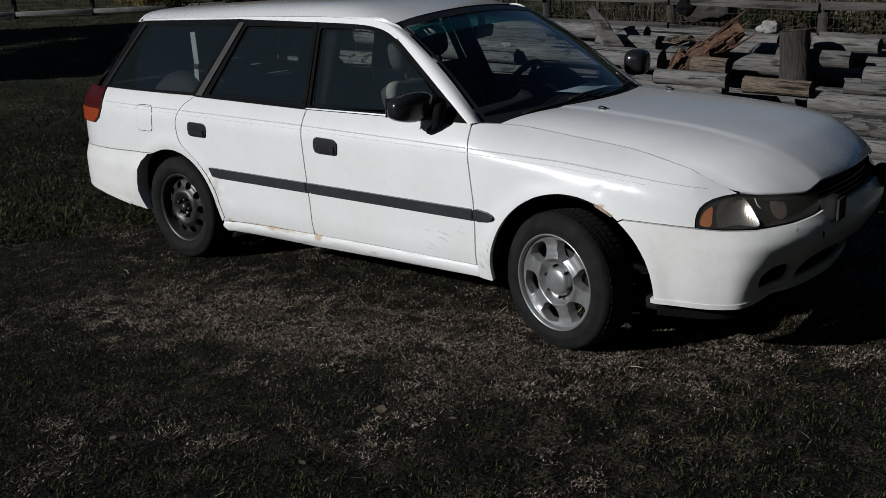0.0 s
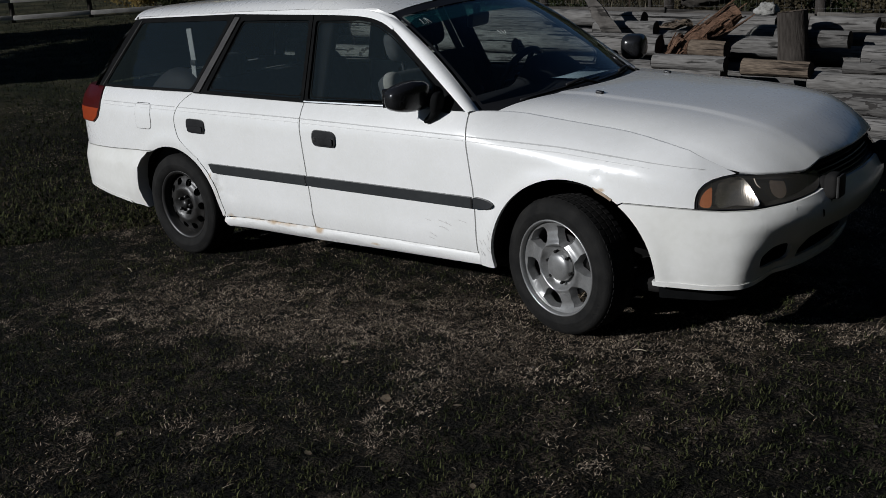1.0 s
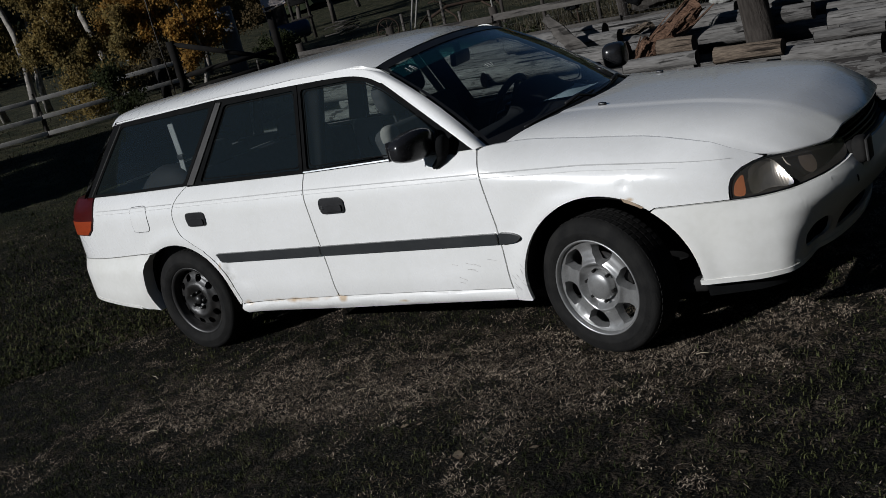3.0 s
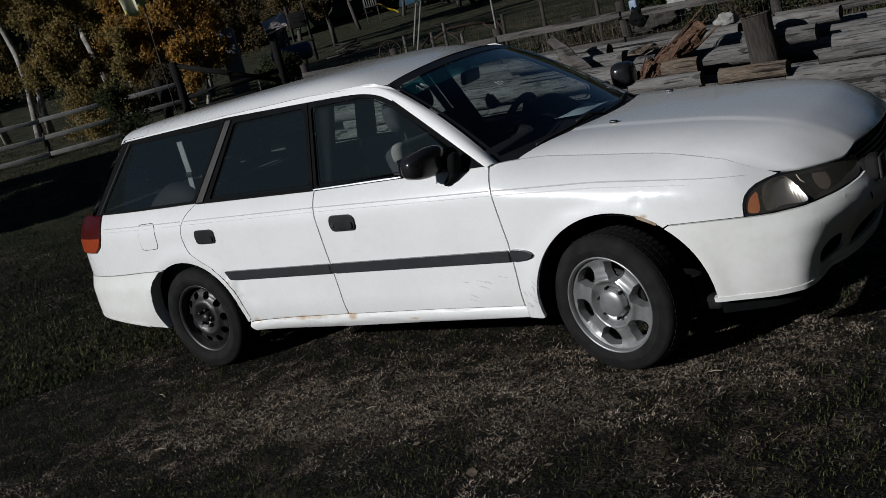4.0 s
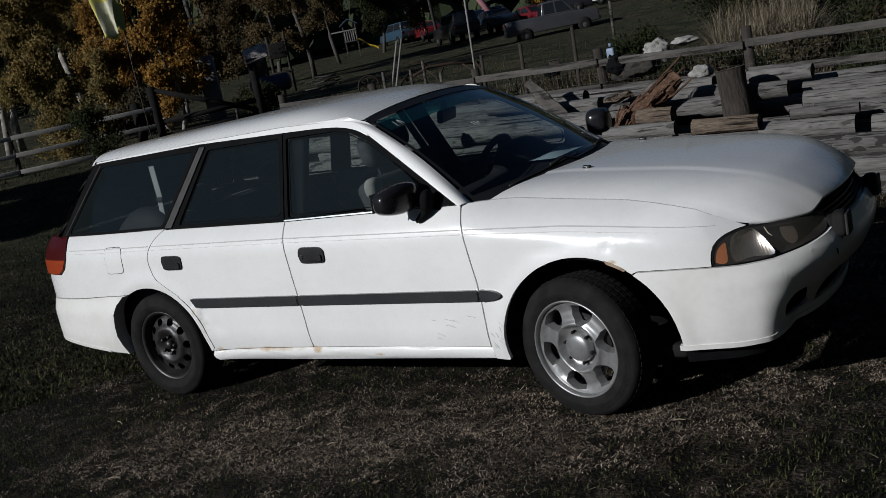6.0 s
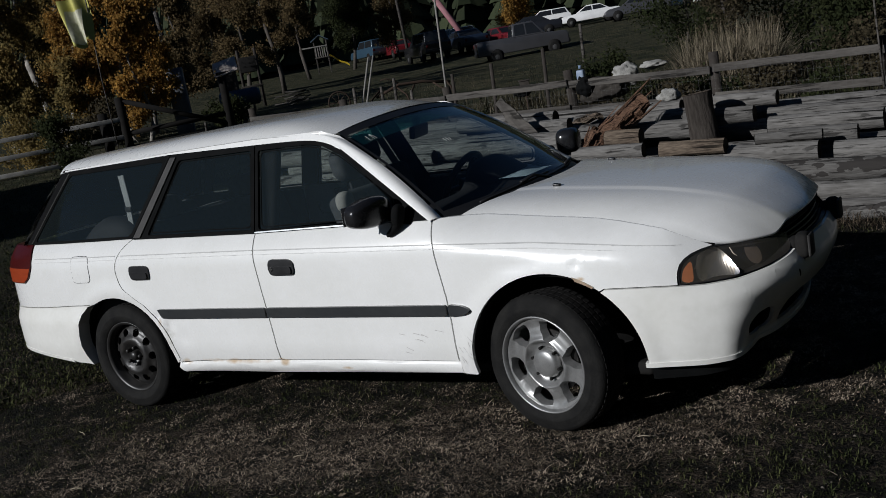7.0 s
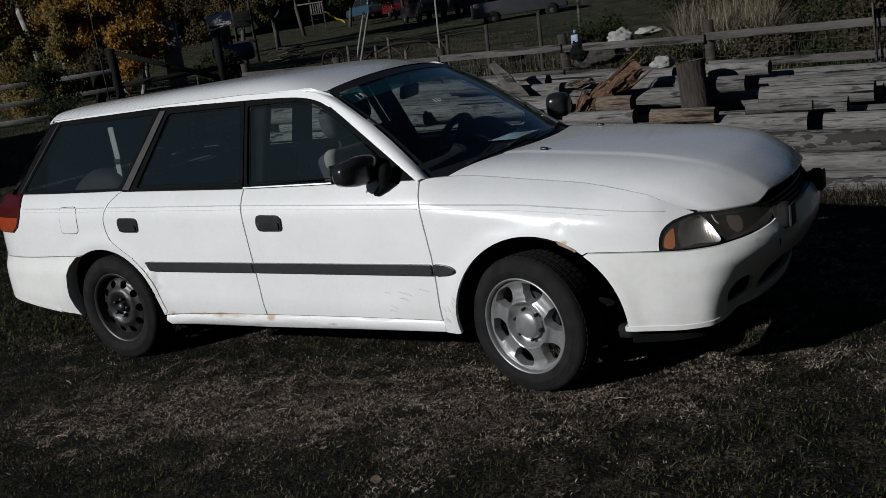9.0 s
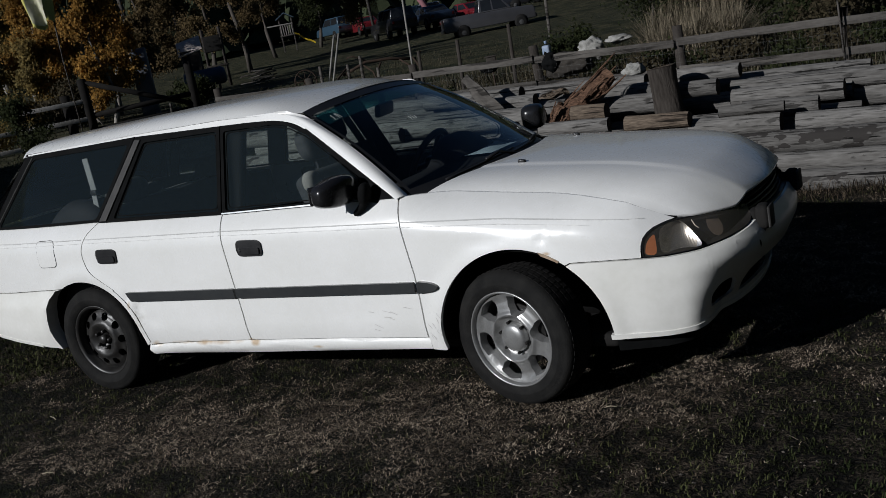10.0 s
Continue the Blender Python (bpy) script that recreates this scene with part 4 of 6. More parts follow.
wheel(0, 2 * YC - 0.118, 0, False, True)
wheel(2.63, 2 * YC - 0.105, -12, True, True)

# cabin
part("floor_pan", box((3.5, 1.42, 0.06), (1.30, YC, 0.25), 0.02), DARK, car)
part("engine_bay", box((0.75, 0.8, 0.42), (2.85, YC, 0.50), 0.05), DARK, car)
# added boards that keep stray light out of the front arches
for sy in (0.30, 2 * YC - 0.30):
    part("arch_light_block", box((0.03, 0.36, 0.36), (3.125, sy + (0.07 if sy < YC else -0.07), 0.46), 0.008), FRAME, car)
# unseen plate added to stop sun streaks beneath the front
part("sun_block_plate", box((0.60, 1.0, 0.03), (2.72, YC, 0.22), 0.012, 2), DARK, car)
part("bulkhead", box((0.05, 1.5, 0.6), (2.25, YC, 0.58), 0.01), DARK, car)
dash = part("dashboard", grid_mesh(lambda a, b: Vector((2.30 - 0.52 * b - 0.06 * math.sin(math.pi * a), 0.13 + 1.435 * a, 0.925 + 0.03 * math.sin(math.pi * min(1, b * 1.1)) + 0.14 * math.exp(-((a - 0.75) / 0.15) ** 4) * ease(b, 0.4, 0.8) - 0.35 * max(0, b - 0.85) / 0.15)), 40, 24), DASH, car)
part("paper", grid_mesh(lambda a, b: Vector((2.17 - 0.19 * b, 1.00 + 0.40 * a, 0.972 + 0.015 * math.sin(5 * a) * math.sin(4 * b))), 10, 6), surface("pale_blue_paper", (0.34, 0.42, 0.45), (0.28, 0.35, 0.38), 9, 0.6), dash, "crumpled pale paper")
wheel_pts = [(0.185 * math.cos(2 * math.pi * i / 40), 0.185 * math.sin(2 * math.pi * i / 40), 0) for i in range(41)]
part("steering_wheel", turned(join(tube(wheel_pts, 0.019, 8), box((0.15, 0.10, 0.04), (0, 0, -0.015), 0.02, 3), box((0.34, 0.03, 0.02), (0, 0, -0.01), 0.006), box((0.03, 0.17, 0.02), (0, -0.09, -0.01), 0.006), turned(box((0.07, 0.07, 0.3), (0, 0, -0.16), 0.02), pose(0, 0, 0))), pose(1.66, 1.215, 0.93, 0, -62, 0) @ pose(0, 0, 0, 0, 0, 90)), TRIM, car)


def seat(x, y, name="front_seat", width=0.50):
    s = part(name, join(turned(box((0.50, width, 0.16), (0, 0, 0), 0.05, 4), pose(x, y, 0.50, 0, -6, 0)),
                        turned(box((0.15, width, 0.60), (0, 0, 0.30), 0.055, 4), pose(x - 0.24, y, 0.50, 0, -17, 0))), CLOTH, car)
    part("headrest", join(turned(blob((0.11, 0.25, 0.18), power=3), pose(x - 0.475, y, 1.20, 0, -14, 0)), tube([(x - 0.44, y - 0.05, 1.05), (x - 0.47, y - 0.05, 1.18)], 0.008), tube([(x - 0.44, y + 0.05, 1.05), (x - 0.47, y + 0.05, 1.18)], 0.008)), CLOTH, s)
    return s


passenger = seat(1.915, 0.50)
seat(1.50, 1.20)
part("rear_bench", join(turned(box((0.48, 1.25, 0.16), (0, 0, 0), 0.05, 4), pose(0.48, YC, 0.50, 0, -5, 0)), turned(box((0.16, 1.25, 0.54), (0, 0, 0.26), 0.05, 4), pose(0.19, YC, 0.50, 0, -20, 0))), CLOTH, car)
part("tailgate_trim", box((0.05, 1.34, 0.42), (-0.80, YC, 0.775), 0.02, 3), CABIN, car, "dark moulded lining below the rear window")
# pale tube: light on the seat back's top edge is put into its colour
part("bench_lit_edge", tube([(0.055, 0.26, 0.990), (0.050, 0.45, 1.003), (0.046, YC, 1.010), (0.050, 1.25, 1.003), (0.055, 1.43, 0.990)], 0.015, 8), CABIN_PALE, car, "pale tube painted as the lit edge of the rear seat back")
part("load_floor", box((0.95, 1.2, 0.05), (-0.35, YC, 0.60), 0.01), CABIN, car)
for far in (False, True):
    yy = (lambda y: 2 * YC - y) if far else (lambda y: y)
    for nm, x0, x1 in (("door_card", 0.45, 1.05), ("door_card", 1.15, 2.15)):
        part(nm, box((x1 - x0, 0.05, 0.62), ((x0 + x1) / 2, yy(0.115), 0.63), 0.02, 3), CABIN, car)
    part("load_side_trim", box((0.95, 0.06, 0.62), (-0.28, yy(0.15), 0.655), 0.02, 3), CABIN, car)
    hump = blob((0.52, 0.20, 0.30), (0, 0, 0), power=2.6)
    for v in hump.verts:
        v.co.z -= 0.10 * max(0, -v.co.x) / 0.26
    part("wheel_house_trim", turned(hump, pose(-0.20, yy(0.27), 0.935, 0, 0, 0)), DASH, car, "dark moulded trim over the wheel housing")
    if far:
        part("seat_belt", turned(box((0.05, 0.006, 0.42), (0, 0, 0), 0.002), pose(1.02, yy(0.235), 1.14, 0, -28, 0)), TRIM, car)
        part("quarter_lining", box((0.98, 0.04, 0.24), (-0.55, 1.515, 0.885), 0.015, 3), CABIN, car, "grey moulded lining below the rear side window")
        cabin_shell("pillar_lining", [(0.17, 0.98), (0.31, 0.98), (0.535, 1.38), (0.41, 1.38)], DASH, car, off=0.03, rim=0.01, far=True, label="dark lining inside the roof pillar")
    part("pillar_cover", turned(box((0.11, 0.05, 0.60), (0, 0, 0), 0.02, 3), pose(1.13, yy(0.195), 1.08, 20 * (1 if far else -1), -14 if far else 0, 0)), FRAME, car)
belt = part("rear_belt", join(turned(box((0.046, 0.005, 0.20), (0, 0, 0), 0.002), pose(0.014, 0.25, 1.215, 0, -2, 0)), turned(box((0.040, 0.005, 0.14), (0, 0, 0), 0.002), pose(0.006, 0.25, 1.055, 0, 4, 0))), CABIN_PALE, car, "pale grey belt webbing hanging behind the glass")
part("buckle", turned(box((0.052, 0.016, 0.030), (0, 0, 0), 0.006), pose(0.018, 0.246, 1.118, 0, 0, 0)), TRIM, belt)
part("rear_headrest", join(blob((0.11, 0.25, 0.15), (0.02, 0.50, 1.07)), blob((0.11, 0.25, 0.15), (0.02, 1.20, 1.07))), CLOTH, car)
part("inside_mirror", join(turned(box((0.03, 0.24, 0.065), (0, 0, 0), 0.012, 3), pose(1.68, YC - 0.02, 1.292, 0, 10, 14)), box((0.03, 0.03, 0.06), (1.66, YC, 1.345), 0.005)), TRIM, car)
cup = thing("cloth_bundle", "off-white cloth over the passenger seat edge", "cloth", at=(1.575, 0.235, 1.045))
part("cloth", blob((0.075, 0.10, 0.10), power=2.6), WHITE_CLOTH, cup)

# ---- ground ----
EYE_XY = Vector((4.5, -3.4))
FAR_D = [0, 9, 12, 24, 30, 50, 62, 80, 120, 200, 320, 900]
FAR_Z = [0, 0, 0.15, 0.85, 1.15, 1.35, 2.2, 3.0, 6.0, 22.0, 60.0, 150.0]


def ground_z(x, y):
    d = math.hypot(x - EYE_XY.x, y - EYE_XY.y)
    back = ease(y - 0.35 * x, 0.0, 5.0)
    z = float(np.interp(d, FAR_D, FAR_Z)) * (0.15 + 0.85 * back)
    near = 1 - ease(d, 14, 30)
    z += near * (0.010 * noise.noise((x * 1.3, y * 1.3, 0)) + 0.006 * noise.noise((x * 5, y * 5, 3)))
    z += (1 - near) * 0.12 * noise.noise((x * 0.15, y * 0.15, 9))
    return z - 0.004


def turf():
    """Soil with fine speckle and painted blade shade, dry grey-brown patches and duller green ones."""
    m = bpy.data.materials.new("worn_turf")
    m.use_nodes = True
    nt = m.node_tree
    bs = nt.nodes["Principled BSDF"]
    bs.inputs["Roughness"].default_value = 0.95
    bs.inputs["Specular IOR Level"].default_value = 0.15
    tc = nt.nodes.new("ShaderNodeTexCoord")

    def field(scale, detail, lo, hi):
        n = nt.nodes.new("ShaderNodeTexNoise")
        n.inputs["Scale"].default_value, n.inputs["Detail"].default_value = scale, detail
        nt.links.new(tc.outputs["Object"], n.inputs["Vector"])
        r = nt.nodes.new("ShaderNodeMapRange")
        r.inputs[1].default_value, r.inputs[2].default_value = lo, hi
        nt.links.new(n.outputs[0], r.inputs[0])
        return r.outputs[0]

    def blend(fac, a, b):
        mix = nt.nodes.new("ShaderNodeMix")
        mix.data_type = "RGBA"
        nt.links.new(fac, mix.inputs[0])
        for k, v in ((6, a), (7, b)):
            if isinstance(v, tuple):
                mix.inputs[k].default_value = (*v, 1)
            else:
                nt.links.new(v, mix.inputs[k])
        return mix.outputs[2]
    mp = nt.nodes.new("ShaderNodeMapping")
    mp.vector_type = "TEXTURE"
    mp.inputs["Location"].default_value, mp.inputs["Rotation"].default_value, mp.inputs["Scale"].default_value = (2.95, 0.32, 0), (0, 0, 0.2), (2.6, 0.75, 1)
    warp = nt.nodes.new("ShaderNodeTexNoise")
    warp.inputs["Scale"].default_value, warp.inputs["Detail"].default_value = 2.2, 6
    shifted, wide = nt.nodes.new("ShaderNodeVectorMath"), nt.nodes.new("ShaderNodeVectorMath")
    wide.operation, wide.inputs["Scale"].default_value = "SCALE", 0.9
    nt.links.new(tc.outputs["Object"], warp.inputs["Vector"])
    nt.links.new(warp.outputs["Color"], wide.inputs[0])
    nt.links.new(tc.outputs["Object"], shifted.inputs[0])
    nt.links.new(wide.outputs[0], shifted.inputs[1])
    nt.links.new(shifted.outputs[0], mp.inputs[0])
    worn = nt.nodes.new("ShaderNodeTexGradient")
    worn.gradient_type = "SPHERICAL"
    nt.links.new(mp.outputs[0], worn.inputs[0])
    speck, speck2 = field(60, 6, 0.40, 0.66), field(150, 3, 0.45, 0.65)
    # near-black tones put the shade between the blades into the soil colour
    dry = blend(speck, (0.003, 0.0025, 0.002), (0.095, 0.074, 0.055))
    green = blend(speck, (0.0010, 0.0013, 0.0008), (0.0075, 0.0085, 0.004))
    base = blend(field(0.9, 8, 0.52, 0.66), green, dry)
    spread = nt.nodes.new("ShaderNodeMapRange")
    spread.inputs[1].default_value, spread.inputs[2].default_value, spread.inputs[4].default_value = 0.05, 0.55, 0.85
    nt.links.new(worn.outputs["Fac"], spread.inputs[0])
    base = blend(spread.outputs[0], base, dry)
    base = blend(speck2, base, blend(field(9, 4, 0.45, 0.6), base, (0.075, 0.060, 0.044)))
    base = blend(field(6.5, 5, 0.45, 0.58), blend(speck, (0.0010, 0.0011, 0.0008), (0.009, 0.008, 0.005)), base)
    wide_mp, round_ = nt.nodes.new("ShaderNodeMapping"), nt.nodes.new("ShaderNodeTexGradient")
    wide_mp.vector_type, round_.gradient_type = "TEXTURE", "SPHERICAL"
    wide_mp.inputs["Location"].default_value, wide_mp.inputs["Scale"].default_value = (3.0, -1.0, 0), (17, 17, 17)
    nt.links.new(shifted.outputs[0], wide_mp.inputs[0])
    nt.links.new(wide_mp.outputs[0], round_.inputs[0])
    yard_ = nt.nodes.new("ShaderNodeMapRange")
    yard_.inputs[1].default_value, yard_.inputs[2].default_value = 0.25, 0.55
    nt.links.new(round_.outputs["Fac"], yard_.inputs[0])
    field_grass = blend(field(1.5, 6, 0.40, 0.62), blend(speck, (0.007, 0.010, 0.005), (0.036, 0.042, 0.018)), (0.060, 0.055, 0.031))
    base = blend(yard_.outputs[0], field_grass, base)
    nt.links.new(base, bs.inputs["Base Color"])
    bump = nt.nodes.new("ShaderNodeBump")
    bump.inputs["Strength"].default_value, bump.inputs["Distance"].default_value = 0.8, 0.015
    nt.links.new(speck, bump.inputs["Height"])
    nt.links.new(bump.outputs[0], bs.inputs["Normal"])
    return m


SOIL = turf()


def graded(lo, hi, core0, core1, step, grow=1.22):
    out = list(np.arange(core0, core1 + 1e-6, step))
    s = step
    while out[-1] < hi:
        s *= grow
        out.append(out[-1] + s)
    s = step
    while out[0] > lo:
        s *= grow
        out.insert(0, out[0] - s)
    return out


gx, gy = graded(-900, 900, -8, 9, 0.12), graded(-900, 900, -7, 8, 0.12)
verts = [(x, y, ground_z(x, y)) for x in gx for y in gy]
ny = len(gy)
faces = [(i * ny + j, (i + 1) * ny + j, (i + 1) * ny + j + 1, i * ny + j + 1) for i in range(len(gx) - 1) for j in range(ny - 1)]
me = bpy.data.meshes.new("ground")
me.from_pydata(verts, [], faces)
for p in me.polygons:
    p.use_smooth = True
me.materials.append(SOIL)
tagged(new("ground", me), "dark worn turf with gravel and dead grass", "ground", kind="structure")


def scatter(name, label, category, count, place, shape, material, seed, parent=None):
    """One mesh of many small flat or bent pieces: place(rng) gives x, y, and shape(rng) gives length, width, lean, curl."""
    rng = random.Random(seed)
    vs, fs = [], []
    for _ in range(count):
        x, y = place(rng)
        z = ground_z(x, y)
        length, width, lean, lift = shape(rng)
        a = rng.uniform(0, 2 * math.pi)
        dx, dy = math.cos(a), math.sin(a)
        wx, wy = -dy * width / 2, dx * width / 2
        i = len(vs)
        low = lean * (0.6 if lean < 1.25 else 1.0)
        h1, h2 = length * 0.55 * math.cos(low), length * math.cos(lean)
        r1, r2 = length * 0.55 * math.sin(low), length * math.sin(lean)
        vs += [(x - wx, y - wy, z + lift - 0.003), (x + wx, y + wy, z + lift - 0.003),
               (x + dx * r1 + wx * 0.8, y + dy * r1 + wy * 0.8, z + lift + h1), (x + dx * r1 - wx * 0.8, y + dy * r1 - wy * 0.8, z + lift + h1),
               (x + dx * r2, y + dy * r2, z + lift + h2)]
        fs += [(i, i + 1, i + 2, i + 3), (i + 3, i + 2, i + 4)]
    me = bpy.data.meshes.new(name)
    me.from_pydata(vs, [], fs)
    me.materials.append(material)
    return tagged(new(name, me), label, category, kind="stuff")


GRASS = surface("short_grass", (0.013, 0.019, 0.0065), (0.056, 0.058, 0.025), 1.2, 0.85, island=0.9, spec=0.06)
DEAD = surface("flattened_dead_grass", (0.022, 0.018, 0.012), (0.075, 0.058, 0.041), 2.5, 0.85, island=0.9, spec=0.06)
STRAW = surface("dead_straw", (0.08, 0.066, 0.050), (0.34, 0.28, 0.215), 3.0, 0.85, island=0.85, spec=0.1)


def yard(rng):
    while True:
        x, y = rng.uniform(-7, 7.5), rng.uniform(-3.2, 4.0)
        d = math.hypot(x - 4.5, y + 3.4)
        if d > 1.3 and rng.random() < min(1, (4.5 / d) ** 1.2):
            return x, y


def worn_patch(x, y):
    return math.exp(-((x - 2.5) / 1.9) ** 2 - ((y + 0.15 - 0.2 * (x - 2.5)) / 0.75) ** 2)


def wear(x, y):
    """From 0 on green turf to 1 on bare, strawy soil."""
    k = 0.10 + 1.3 * noise.noise((x * 0.7, y * 1.3, 5)) + 1.0 * noise.noise((x * 2.6, y * 3.2, 1)) + 1.1 * noise.noise((x * 8, y * 8, 2)) + 1.25 * worn_patch(x, y) - 0.22 * ease(-y, 0.55, 1.4) - 1.0 * ease(x - 0.8 * y, 3.0, 4.2)
    return min(1.0, max(0.0, k))


def clump(x, y):
    """Close tufts a few centimetres wide with bare gaps between them."""
    return ease(noise.noise((x * 17, y * 17, 7)) + 0.6 * noise.noise((x * 41, y * 41, 8)), -0.32, 0.22)


def turfy(rng):
    while True:
        x, y = yard(rng)
        if rng.random() > wear(x, y) ** 0.7 and rng.random() < clump(x, y):
            return x, y


def strawy(rng):
    while True:
        x, y = yard(rng)
        if rng.random() < (0.012 + 0.9 * wear(x, y) ** 2.4) * (0.25 + 0.75 * clump(x + 3, y)):
            return x, y


def half_worn(rng):
    while True:
        x, y = yard(rng)
        if rng.random() < 0.06 + 0.75 * wear(x, y):
            return x, y


scatter("grass", "short dull green and brown grass", "grass", 190000, turfy, lambda r: (r.uniform(0.012, 0.032), r.uniform(0.0025, 0.0060), r.uniform(0.55, 1.45), 0), GRASS, 1)
scatter("straw_litter", "dry straw bits and wood chips on the soil", "litter", 95000, strawy, lambda r: (r.uniform(0.006, 0.020) * (3.2 if r.random() < 0.04 else 1), r.uniform(0.0018, 0.0048), r.uniform(1.25, 1.6), 0.004), STRAW, 2)
scatter("dead_grass", "flattened dull brown grass between the straw", "grass", 80000, half_worn, lambda r: (r.uniform(0.010, 0.028), r.uniform(0.0025, 0.0065), r.uniform(1.25, 1.6), 0.003), DEAD, 6)

FALLEN = surface("pale_dead_leaf", (0.20, 0.165, 0.12), (0.12, 0.085, 0.055), 30, 0.85)


def fallen_leaf(x, y, size, turn):
    pts = rounded([(0, -0.5), (0.2, -0.38), (0.34, -0.24), (0.30, -0.1), (0.40, 0.06), (0.24, 0.2), (0.2, 0.36), (0.0, 0.55), (-0.16, 0.38), (-0.28, 0.3), (-0.30, 0.08), (-0.38, -0.04), (-0.3, -0.22), (-0.16, -0.32)], 0.06, 2)
    bm = sheet(pts, (), 0.25)
    mapped(bm, lambda u, v: Vector((u * size, v * size, 0.10 * size * (abs(u) + 0.5 * v * v) + 0.006)))
    ob = part("fallen_leaf", bm, FALLEN)
    ob.matrix_basis = pose(x, y, ground_z(x, y) + 0.004, 6, 8, turn)
    return tagged(ob, "curled pale dead leaf lying on the turf", "leaf", "fallen leaves")


for x, y, size, turn in ((2.38, -0.86, 0.06, 30), (2.66, -0.77, 0.04, 130), (2.435, -1.33, 0.035, 75), (2.07, -0.676, 0.03, 200), (2.01, -0.70, 0.035, 300), (1.71, -1.60, 0.03, 10), (3.05, -1.2, 0.03, 40), (1.1, -0.8, 0.03, 260), (3.4, -0.7, 0.035, 100)):
    fallen_leaf(x, y, size, turn)


def straw_stem(x, y, length, turn):
    ob = part("straw_stem", tube([(-length / 2, 0, 0.006), (0, 0.004, 0.009), (length / 2, 0, 0.006)], 0.0022, 5), surface("pale_straw", (0.42, 0.37, 0.27), (0.33, 0.28, 0.2), 30, 0.7))
    ob.matrix_basis = pose(x, y, ground_z(x, y) + 0.002, 0, 0, turn)
    return tagged(ob, "single pale straw stem lying on the turf", "straw", "loose straw stems")


for x, y, length, turn in ((-0.06, -0.35, 0.09, -20), (1.53, -0.40, 0.05, 40), (3.015, 0.02, 0.05, 15), (2.9, -0.35, 0.06, 100), (1.2, -0.25, 0.05, 70), (0.6, -0.9, 0.06, 20)):
    straw_stem(x, y, length, turn)

PEBBLE = surface("grey_pebbles", (0.035, 0.031, 0.027), (0.085, 0.075, 0.064), 5, 0.9, island=0.6, spec=0.2)


def pebbles():
    rng = random.Random(5)
    vs, fs = [], []
    for _ in range(9000):
        x, y = yard(rng)
        if noise.noise((x * 0.9, y * 0.9, 5)) > rng.uniform(-0.3, 0.3):
            continue
        r = rng.uniform(0.003, 0.009)
        z = ground_z(x, y) + r * 0.3
        i = len(vs)
        a = rng.uniform(0, 6)
        for k in range(4):
            vs.append((x + r * math.cos(a + k * 1.57) * rng.uniform(0.7, 1.3), y + r * math.sin(a + k * 1.57) * rng.uniform(0.7, 1.3), z))
        vs += [(x, y, z + r * 0.7), (x, y, z - r * 0.7)]
        for k in range(4):
            fs += [(i + k, i + (k + 1) % 4, i + 4)]
    m_ = bpy.data.meshes.new("gravel")
    m_.from_pydata(vs, [], fs)
    m_.materials.append(PEBBLE)
    tagged(new("gravel", m_), "small grey pebbles on the soil", "gravel", kind="stuff")


pebbles()

# ---- the log pile ----
WOOD = surface("weathered_grey_wood", (0.178, 0.171, 0.162), (0.094, 0.089, 0.083), 6, 0.9, bump=0.6, stretch=(0.16, 1, 1), random_tone=0.25, fine=0.6)
RED_WOOD = surface("rotten_red_wood", (0.18, 0.105, 0.068), (0.045, 0.027, 0.019), 16, 0.95, bump=1.0, stretch=(0.2, 1, 1), fine=0.5)
TAN_WOOD = surface("fresh_split_wood", (0.19, 0.15, 0.112), (0.06, 0.046, 0.036), 9, 0.9, bump=0.8, stretch=(0.2, 1, 1), fine=0.5)
# sawn ends darker than the trunks: their shade is put into the colour
CUT = surface("shade_dark_sawn_end", (0.06, 0.048, 0.04), (0.03, 0.024, 0.02), 20, 0.95, bump=0.4)


def with_bark(name, amount):
    """Weathered wood with flakes of dark bark left on it."""
    m = WOOD.copy()
    m.name = name
    nt = m.node_tree
    bs = nt.nodes["Principled BSDF"]
    colour = bs.inputs["Base Color"].links[0].from_socket
    tc = nt.nodes.new("ShaderNodeTexCoord")
    mp = nt.nodes.new("ShaderNodeMapping")
    mp.inputs["Scale"].default_value = (0.55, 1, 1)
    n = nt.nodes.new("ShaderNodeTexNoise")
    n.inputs["Scale"].default_value, n.inputs["Detail"].default_value = 11, 10
    r = nt.nodes.new("ShaderNodeMapRange")
    r.inputs[1].default_value, r.inputs[2].default_value = amount, amount + 0.02
    mix = nt.nodes.new("ShaderNodeMix")
    mix.data_type = "RGBA"
    mix.inputs[7].default_value = (0.035, 0.032, 0.03, 1)
    nt.links.new(tc.outputs["Object"], mp.inputs[0])
    nt.links.new(mp.outputs[0], n.inputs["Vector"])
    nt.links.new(n.outputs[0], r.inputs[0])
    nt.links.new(r.outputs[0], mix.inputs[0])
    nt.links.new(colour, mix.inputs[6])
    nt.links.new(mix.outputs[2], bs.inputs["Base Color"])
    return m


cracked(WOOD, (0.08, 1, 1), 55, 0.35, 0.57, 0.64)
cracked(WOOD, (0.025, 1, 1), 20, 0.08, 0.605, 0.625)
cracked(WOOD, (1, 1, 1), 13, 0.18, 0.71, 0.74)
cracked(WOOD, (0.5, 1, 1), 9, 0.45, 0.64, 0.68)
cracked(TAN_WOOD, (0.05, 1, 1), 26, 0.2, 0.54, 0.60)
BARKY, FLAKED = with_bark("grey_wood_with_bark", 0.50), with_bark("grey_wood_with_few_flakes", 0.60)


FENCE_WOOD = surface("grey_fence_wood", (0.10, 0.092, 0.083), (0.045, 0.041, 0.037), 6, 0.95, bump=0.6, stretch=(0.2, 1, 1), random_tone=0.2)
